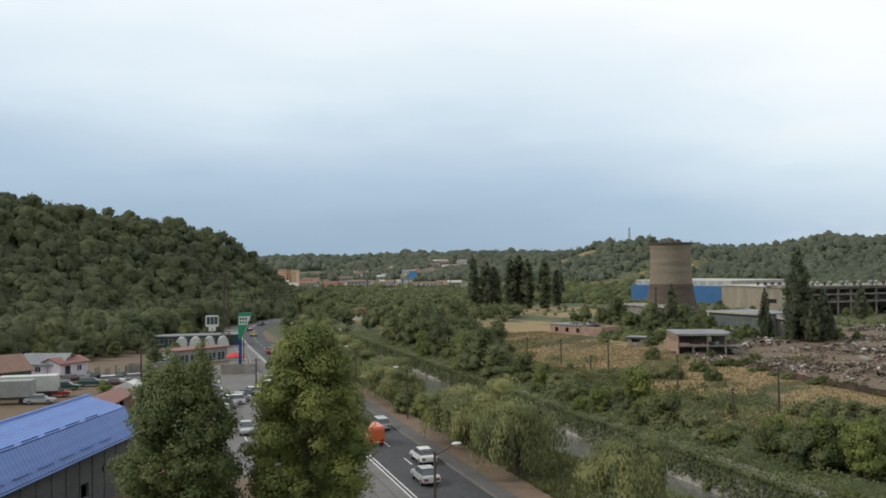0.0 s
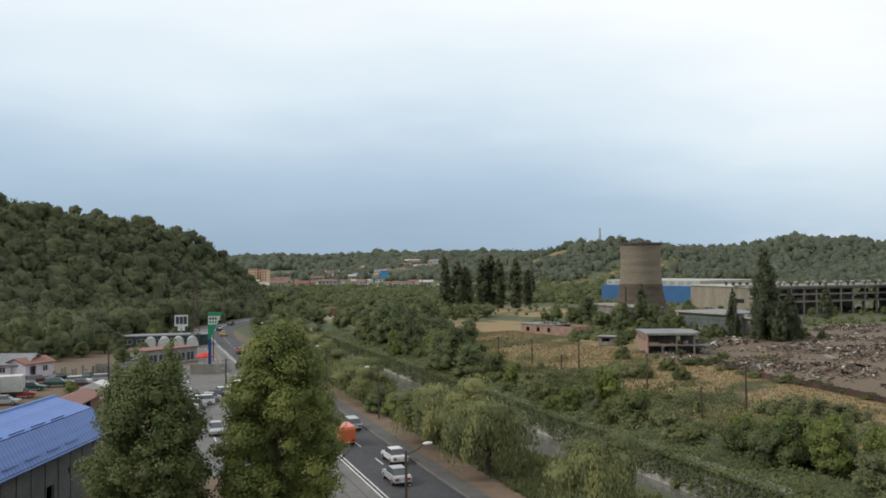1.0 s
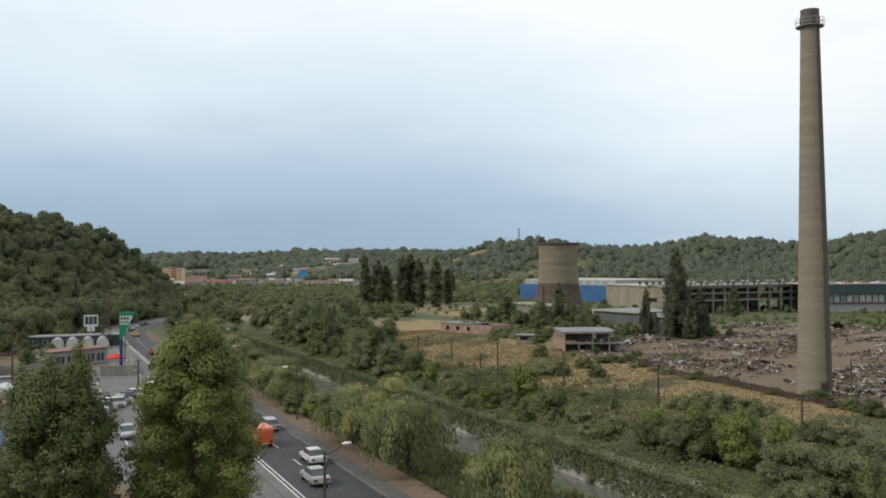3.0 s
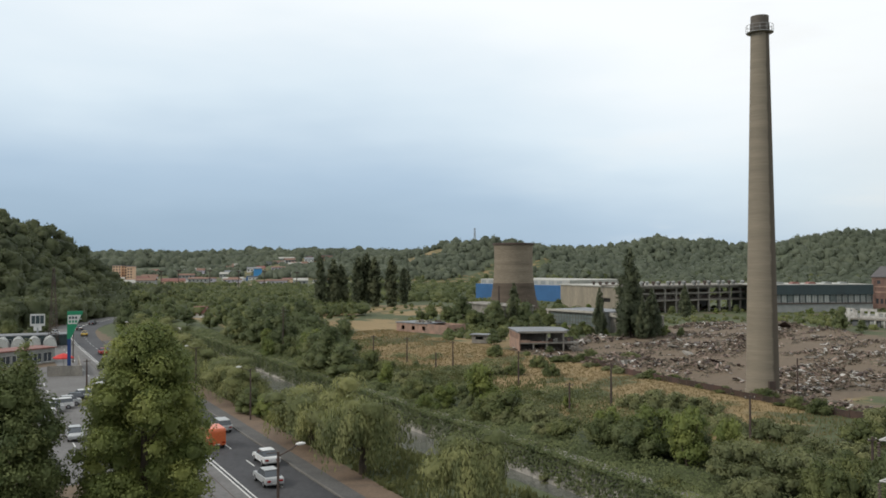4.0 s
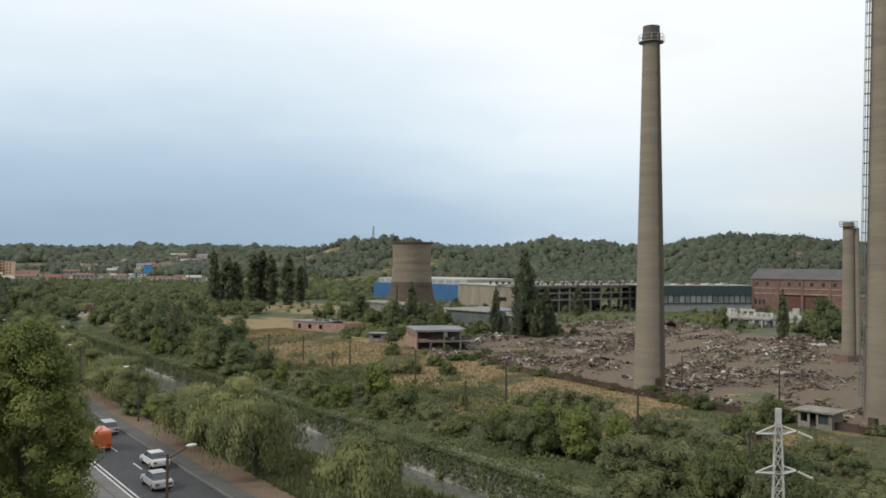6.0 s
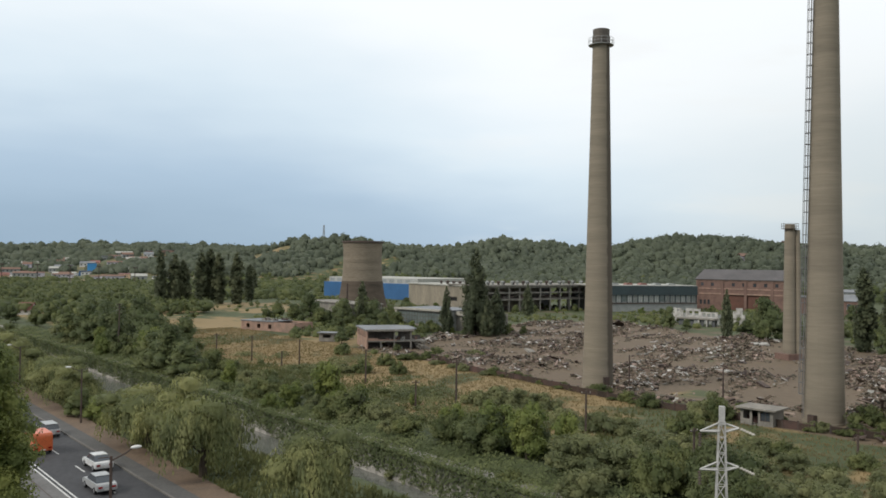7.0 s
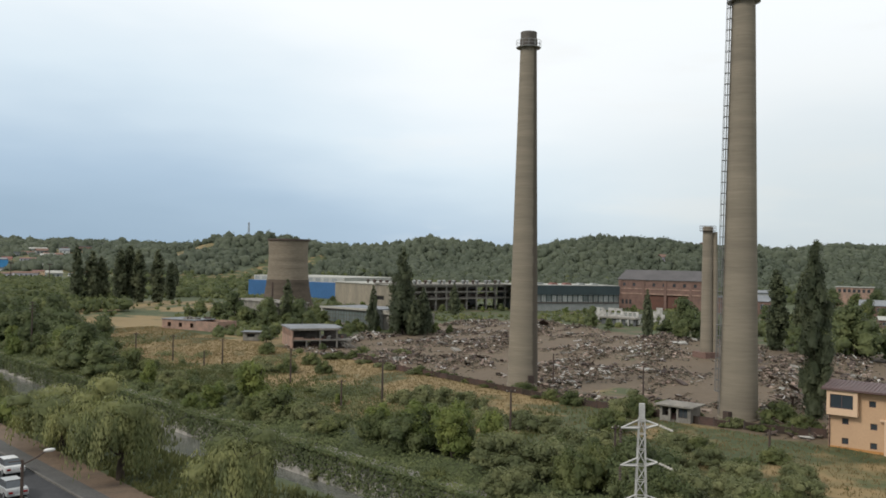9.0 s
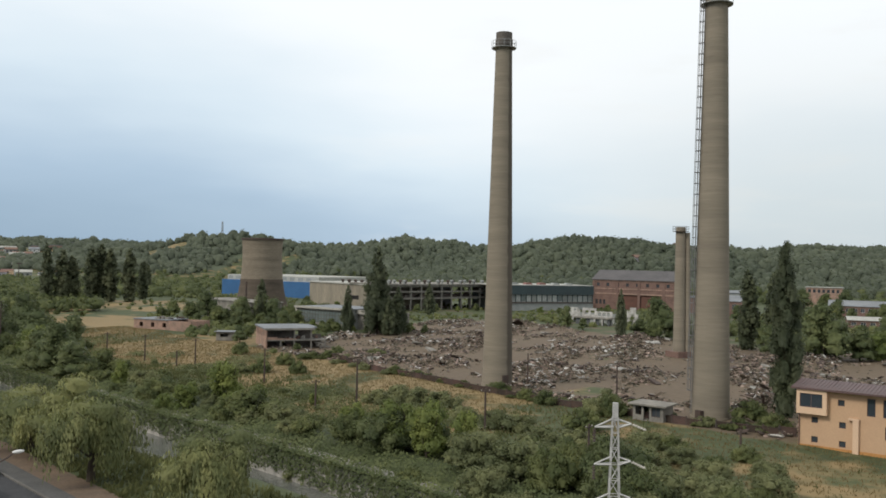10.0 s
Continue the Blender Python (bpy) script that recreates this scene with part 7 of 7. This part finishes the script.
street_lamp(-0.7, 56.5, 7.8, 1.35, 25, "street lamp on a dark steel post by the road")
for l in (108, 140, 172, 205):
    street_lamp(*place(30.2, l), 6.6, 1.3, 200, "street lamp behind the willows")
for x, y in ((-43.4, 184.0), (-50.5, 214.0)):
    street_lamp(x, y, 6.8, 1.2, 10, "street lamp beside the filling station")
for k, px in enumerate((-85.4, -62, -40, -20, -100, 6)):
    t = thing("floodlight_mast", pose(px, 690 + 3 * k, ground_z(px, 690), 0, 0, 0), "tall floodlight mast in the distance", "mast", "floodlight masts")
    bm = bmesh.new()
    rod(bm, (0, 0, 0), (0, 0, 14.0), 0.35, 0.25, 6)
    part("post", bm, M_STEEL, t)
    bm = bmesh.new()
    box(bm, -1.8, 1.8, -0.5, 0.5, 13.4, 14.2)
    part("lamp_rack", bm, M_STEEL, t)
mx, my = 215.0, 976.6
t = thing("radio_mast", pose(mx, my, ground_z(mx, my)), "thin radio mast on the bald hilltop", "mast")
lattice(t, [(0, 1.0)] + [(4.0 * k, 0.9 - 0.06 * k) for k in range(1, 6)], M_GALV, 0.22)
for x, y in ((663, 608), (640, 628)):
    t = thing("transmission_tower", pose(x, y, ground_z(x, y)), "distant high-voltage transmission tower on the hill", "pylon", "transmission towers")
    lattice(t, [(3.5 * k, 2.2 - 0.25 * k) for k in range(7)], M_GALV, 0.2)
    for z in (15, 19):
        bm = bmesh.new()
        rod(bm, (-4.5, 0, z), (4.5, 0, z), 0.2, seg=4)
        part("arm", bm, M_GALV, t)

# ---------------------------------------------------------------- vehicles
CARS = {}


def car(colour, kind):
    """The first car of a colour and kind, kept aside to copy."""
    L, Wd, hood, roof_z = {"saloon": (4.3, 1.68, 0.86, 1.40), "estate": (4.4, 1.70, 0.88, 1.46), "van": (4.7, 1.85, 1.0, 2.15)}[kind]
    t = thing("parked_car", pose(0, 0, 0), "", "car", "cars")
    paint_m = shade(colour[0].replace(" ", "_") + "_car_paint", colour[1], tuple(c * 0.85 for c in colour[1]), rough=0.3, spec=0.6, scale=0.6, bump=0)
    bm = bmesh.new()
    h = L / 2
    if kind == "van":
        prof = [(-h, 0.35), (h, 0.35), (h, 0.75), (h - 0.15, 1.0), (h - 0.75, 1.15), (h - 1.2, 1.95), (h - 1.5, roof_z), (-h + 0.1, roof_z), (-h, 1.9)]
    else:
        prof = [(-h, 0.32), (h - 0.1, 0.30), (h, 0.5), (h - 0.06, 0.72), (h - 0.9, hood), (-h + 0.55, hood + 0.05), (-h + 0.06, hood), (-h - 0.02, 0.6)]
        if kind == "estate":
            prof = [(-h, 0.32), (h - 0.1, 0.30), (h, 0.5), (h - 0.06, 0.72), (h - 0.9, hood), (-h + 0.1, hood + 0.05), (-h, 0.8)]
    prism(bm, prof, -Wd / 2, Wd / 2)
    bmesh.ops.bevel(bm, geom=bm.edges[:], offset=0.06, segments=2, affect="EDGES")
    part("body", bm, paint_m, t, smooth=False)
    if kind != "van":
        back = -h + (0.55 if kind == "saloon" else 0.1)
        bm = bmesh.new()
        prism(bm, [(back, hood), (h - 1.0, hood - 0.02), (h - 1.75, roof_z - 0.03), (back + (0.65 if kind == "saloon" else 0.25), roof_z - 0.03)], -Wd / 2 + 0.1, Wd / 2 - 0.1)
        for vtx in bm.verts:
            if vtx.co.z > hood + 0.2:
                vtx.co.y *= 0.84
        part("glasshouse", bm, M_GLASS, t, "dark car windows")
        bm = bmesh.new()
        box(bm, back + (0.6 if kind == "saloon" else 0.2), h - 1.7, -Wd / 2 + 0.2, Wd / 2 - 0.2, roof_z - 0.04, roof_z + 0.02)
        bmesh.ops.bevel(bm, geom=bm.edges[:], offset=0.025, segments=2, affect="EDGES")
        part("roof_panel", bm, paint_m, t)
    else:
        bm = bmesh.new()
        box(bm, -0.02, 0.0, -Wd / 2 + 0.15, Wd / 2 - 0.15, 0, 0.85, pose(h - 0.72, 0, 1.18, 0, -29))
        part("windscreen", bm, M_GLASS, t)
    for x in (h - 0.8, -h + 0.8):
        for sd in (-1, 1):
            bm = bmesh.new()
            rod(bm, (x, sd * (Wd / 2 - 0.18), 0.3), (x, sd * (Wd / 2 + 0.02), 0.3), 0.3, seg=14)
            wheel = part("wheel", bm, M_TYRE, t)
            bm = bmesh.new()
            rod(bm, (x, sd * (Wd / 2 + 0.005), 0.3), (x, sd * (Wd / 2 + 0.035), 0.3), 0.18, seg=10)
            part("rim", bm, M_RIM, wheel)
    for sd in (-1, 1):
        for nm, x, mm in (("headlight", h - 0.03, M_LAMP), ("tail_light", -h - 0.01, M_TAIL)):
            bm = bmesh.new()
            box(bm, x - 0.04, x + 0.05, sd * (Wd / 2 - 0.28) - 0.16, sd * (Wd / 2 - 0.28) + 0.16, 0.58, 0.74)
            part(nm, bm, mm, t)
    bm = bmesh.new()
    box(bm, -h - 0.05, -h - 0.03, -0.26, 0.26, 0.42, 0.53)
    part("number_plate", bm, M_WHITE, t)
    return t


def put_car(colour, kind, x, y, heading, label, name="parked_car", group="parked cars"):
    """heading: degrees of the car's nose, counter-clockwise from +x."""
    m = pose(x, y, ground_z(x, y) + 0.06, 0, 0, heading)
    key = (colour[0], kind)
    if key in CARS:
        ob = copy_thing(CARS[key], m)
    else:
        ob = CARS[key] = car(colour, kind)
        ob.matrix_world = m
    ob.name = name
    tagged(ob, label, "car", group)


WHITE, SILVER, BLACK = ("white", (0.75, 0.75, 0.74)), ("silver", (0.45, 0.46, 0.46)), ("black", (0.02, 0.02, 0.025))
REDC, GREENC, BLUEC, YELLOW, ORANGEC, MAROON = ("red", (0.4, 0.03, 0.02)), ("dark green", (0.02, 0.09, 0.07)), ("blue", (0.08, 0.13, 0.3)), ("yellow", (0.6, 0.4, 0.03)), ("orange", (0.72, 0.16, 0.05)), ("maroon", (0.10, 0.03, 0.03))
ROADDIR = 108.1
for col, kind, x, y, hd in ((SILVER, "saloon", -61.0, 128.2, 10), (REDC, "estate", -61.8, 135.2, 20), (GREENC, "saloon", -63.6, 143.0, 12), (GREENC, "estate", -61.2, 147.4, 15), (MAROON, "estate", -66.5, 152.0, 40), (WHITE, "estate", -58.6, 150.0, 20), (GREENC, "saloon", -59.6, 156.2, 100), (SILVER, "saloon", -67.4, 147.0, 30),
                            (BLUEC, "saloon", -65.0, 139.0, 12), (BLACK, "saloon", -55.5, 164.0, 95), (BLUEC, "saloon", -56.9, 171.5, 95), (WHITE, "estate", -58.2, 177.5, 95), (WHITE, "saloon", -70.5, 153.5, 25), (BLACK, "saloon", -64.0, 155.0, 60), (MAROON, "saloon", -56.5, 146.0, 15), (SILVER, "estate", -55.0, 152.5, 20), (BLUEC, "estate", -52.5, 157.0, 100), (WHITE, "saloon", -50.5, 151.0, 95), (SILVER, "saloon", -68.5, 150.5, 15), (REDC, "saloon", -48.0, 152.0, 100)):
    put_car(col, kind, x, y, hd, col[0] + " car parked in the trading yard")
for k, col in enumerate((WHITE, WHITE, SILVER, WHITE, SILVER, BLACK, WHITE, YELLOW, BLACK)):
    x, y = -33.0 + 0.45 * k, 117.0 + 2.75 * k
    put_car(col, "saloon" if k % 3 else "estate", x, y, 200, col[0] + " car parked in the row beside the road")
for col, kind, s, l, back in ((SILVER, "estate", 25.2, 103, 0), (ORANGEC, "van", 22.3, 95, 0), (WHITE, "saloon", 25.1, 84.0, 0), (SILVER, "saloon", 22.9, 76.0, 0), (WHITE, "saloon", 17.0, 150, 180), (REDC, "saloon", 23.4, 203, 0), (SILVER, "saloon", 9.2, 106, 180)):
    put_car(col, kind, *place(s, l), ROADDIR + back, col[0] + (" box van" if kind == "van" else " car") + " driving on the asphalt road", "road_car", "cars on the road")
for col, i, off in ((YELLOW, 54, 3.2), (BLACK, 60, 1.6), (BLACK, 66, 1.8), (WHITE, 56, -4.2)):
    (ax, ay), (bx, by) = AXIS[i], AXIS[i + 1]
    d = Vector((bx - ax, by - ay)).normalized()
    put_car(col, "saloon", ax + d.y * off, ay - d.x * off, math.degrees(math.atan2(d.y, d.x)), col[0] + " car driving round the far road bend", "road_car", "cars on the road")
for x, y, hd, ln in ((-66.3, 128.4, 12, 8.0), (-65.5, 134.2, 14, 8.5)):
    t = thing("truck_trailer", pose(x, y, ground_z(x, y), 0, 0, hd), "pale box trailer parked beside the garages", "trailer", "trailers")
    bm = bmesh.new()
    box(bm, -ln / 2, ln / 2, -1.2, 1.2, 1.1, 3.6)
    bmesh.ops.bevel(bm, geom=bm.edges[:], offset=0.06, segments=1, affect="EDGES")
    part("body", bm, M_HALL if hd == 12 else M_PLASTIC, t)
    bm = bmesh.new()
    box(bm, -ln / 2, ln / 2, -1.0, 1.0, 0.75, 1.08)
    part("chassis", bm, M_STEEL, t)
    for wx in (-ln / 2 + 1.2, -ln / 2 + 2.4, ln / 2 - 1.4):
        for sd in (-1.05, 1.05):
            bm = bmesh.new()
            rod(bm, (wx, sd - 0.15, 0.48), (wx, sd + 0.15, 0.48), 0.48, seg=14)
            part("wheel", bm, M_TYRE, t)
# stone posts round the trading yard
for k in range(16):
    x, y = -67 + k * 0.75, 160 + 0.55 * k + (k % 2)
    t = thing("stone_post", pose(x, y, 0), "short weathered stone post at the yard edge", "post", "stone posts")
    bm = bmesh.new()
    box(bm, -0.18, 0.18, -0.18, 0.18, 0, 1.3 + 0.3 * (k % 3))
    bmesh.ops.bevel(bm, geom=bm.edges[:], offset=0.04, segments=1, affect="EDGES")
    part("post", bm, M_CONC2, t)

# ---------------------------------------------------------------- the far town and red-roofed cottage
t, L = small_house("cottage", -36.0, 329.2, -31.4, 327.3, 5, 2.0, 2.2, M_WHITE, M_REDROOF, "small cottage with a red roof among trees", "cottage", [(0.8, 1.7, 0.7, 1.6), (3.2, 4.1, 0.7, 1.6)])
window(t, 0.8, 1.7, 0.7, 1.6, 0)
window(t, 3.2, 4.1, 0.7, 1.6, 0)
rng = random.Random(31)
TOWN = [(M_WHITE, M_GREYROOF, "pale town building with a flat grey roof"), (M_LILAC, M_TILEROOF, "pale town house with a tiled roof"), (M_HALL, M_PALEROOF, "grey industrial shed in the town"), (M_PEACH, M_REDROOF, "cream town house with a red roof"), (M_HALL, M_TILEROOF, "grey town house with a tiled roof")]
for k in range(70):
    x, y = rng.uniform(-205, 25), rng.uniform(830, 1150)
    wall_m, roof_m, lab = rng.choice(TOWN)
    t = thing("town_house", pose(x, y, ground_z(x, y), 0, 0, rng.uniform(-15, 15)), lab, "house", "town houses")
    a, b, c = rng.uniform(7, 24), rng.uniform(6, 9), rng.uniform(3, 5.5)
    bm = bmesh.new()
    holed(bm, 0, a, 0, c, 0, b, [])
    part("wall", bm, wall_m, t)
    gable_roof(t, a, b, c, rng.uniform(0.6, 2.6), roof_m, 0.4, 0.2)
    for j in range(int(a / 4)):
        bm = bmesh.new()
        box(bm, 1.2 + j * 4, 2.8 + j * 4, -0.08, -0.01, c * 0.4, c * 0.75)
        part("window", bm, M_GLASS, t)
for x, y, w, h, mm, lab in ((-192, 985, 9, 19, M_PEACH, "cream apartment block at the foot of the hill"), (-184, 992, 7, 18.5, M_PEACH, "cream apartment block at the foot of the hill"), (-176, 980, 8, 18, M_PEACH, "cream apartment block beside the road"), (-40, 990, 9, 15, M_BLUE, "bright blue silo building in the town"),
                           (-48, 985, 24, 6.5, M_BLUE, "low blue factory building in the town"), (-30, 1130, 34, 23, M_HALL, "large pale apartment block with dark windows"), (22, 1120, 16, 20, M_PINK, "pink apartment block in the town"), (40, 1125, 18, 21, M_PINK, "pink apartment block among trees"), (2, 1060, 30, 12, M_WHITE, "white apartment block in the town"), (50, 1180, 22, 26, M_HALL, "grey apartment block on the slope")):
    h = max(5.0, h - ground_z(x, y))
    t = thing("apartment_block", pose(x, y, ground_z(x, y)), lab, "apartment block", "apartment blocks")
    bm = bmesh.new()
    box(bm, 0, w, 0, 10, 0, h)
    part("wall", bm, shade("bright_blue_cladding", (0.08, 0.32, 0.62), (0.07, 0.28, 0.55), scale=0.1) if "bright" in lab else mm, t)
    bm = bmesh.new()
    box(bm, -0.4, w + 0.4, -0.4, 10.4, h, h + 0.6)
    part("roof", bm, M_GREYROOF, t)
    if mm is not M_BLUE:
        for r in range(int(h / 3)):
            for j in range(int(w / 3)):
                bm = bmesh.new()
                box(bm, 0.8 + j * 3, 2.3 + j * 3, -0.1, -0.01, 1 + r * 3, 2.4 + r * 3)
                part("window", bm, M_GLASS, t)
for k in range(16):
    a, r = math.radians(rng.uniform(18, 50)), rng.uniform(620, 1000)
    x, y = r * math.sin(a), r * math.cos(a)
    wall_m, roof_m, lab = rng.choice(TOWN)
    t = thing("hill_house", pose(x, y, ground_z(x, y), 0, 0, rng.uniform(-40, 40)), lab.replace("town ", "hillside ").replace("in the town", "on the hillside"), "house", "hillside houses")
    bm = bmesh.new()
    box(bm, 0, 9, 0, 7, -2, 4)
    part("wall", bm, wall_m, t)
    gable_roof(t, 9, 7, 4, 2, roof_m, 0.4, 0.2)
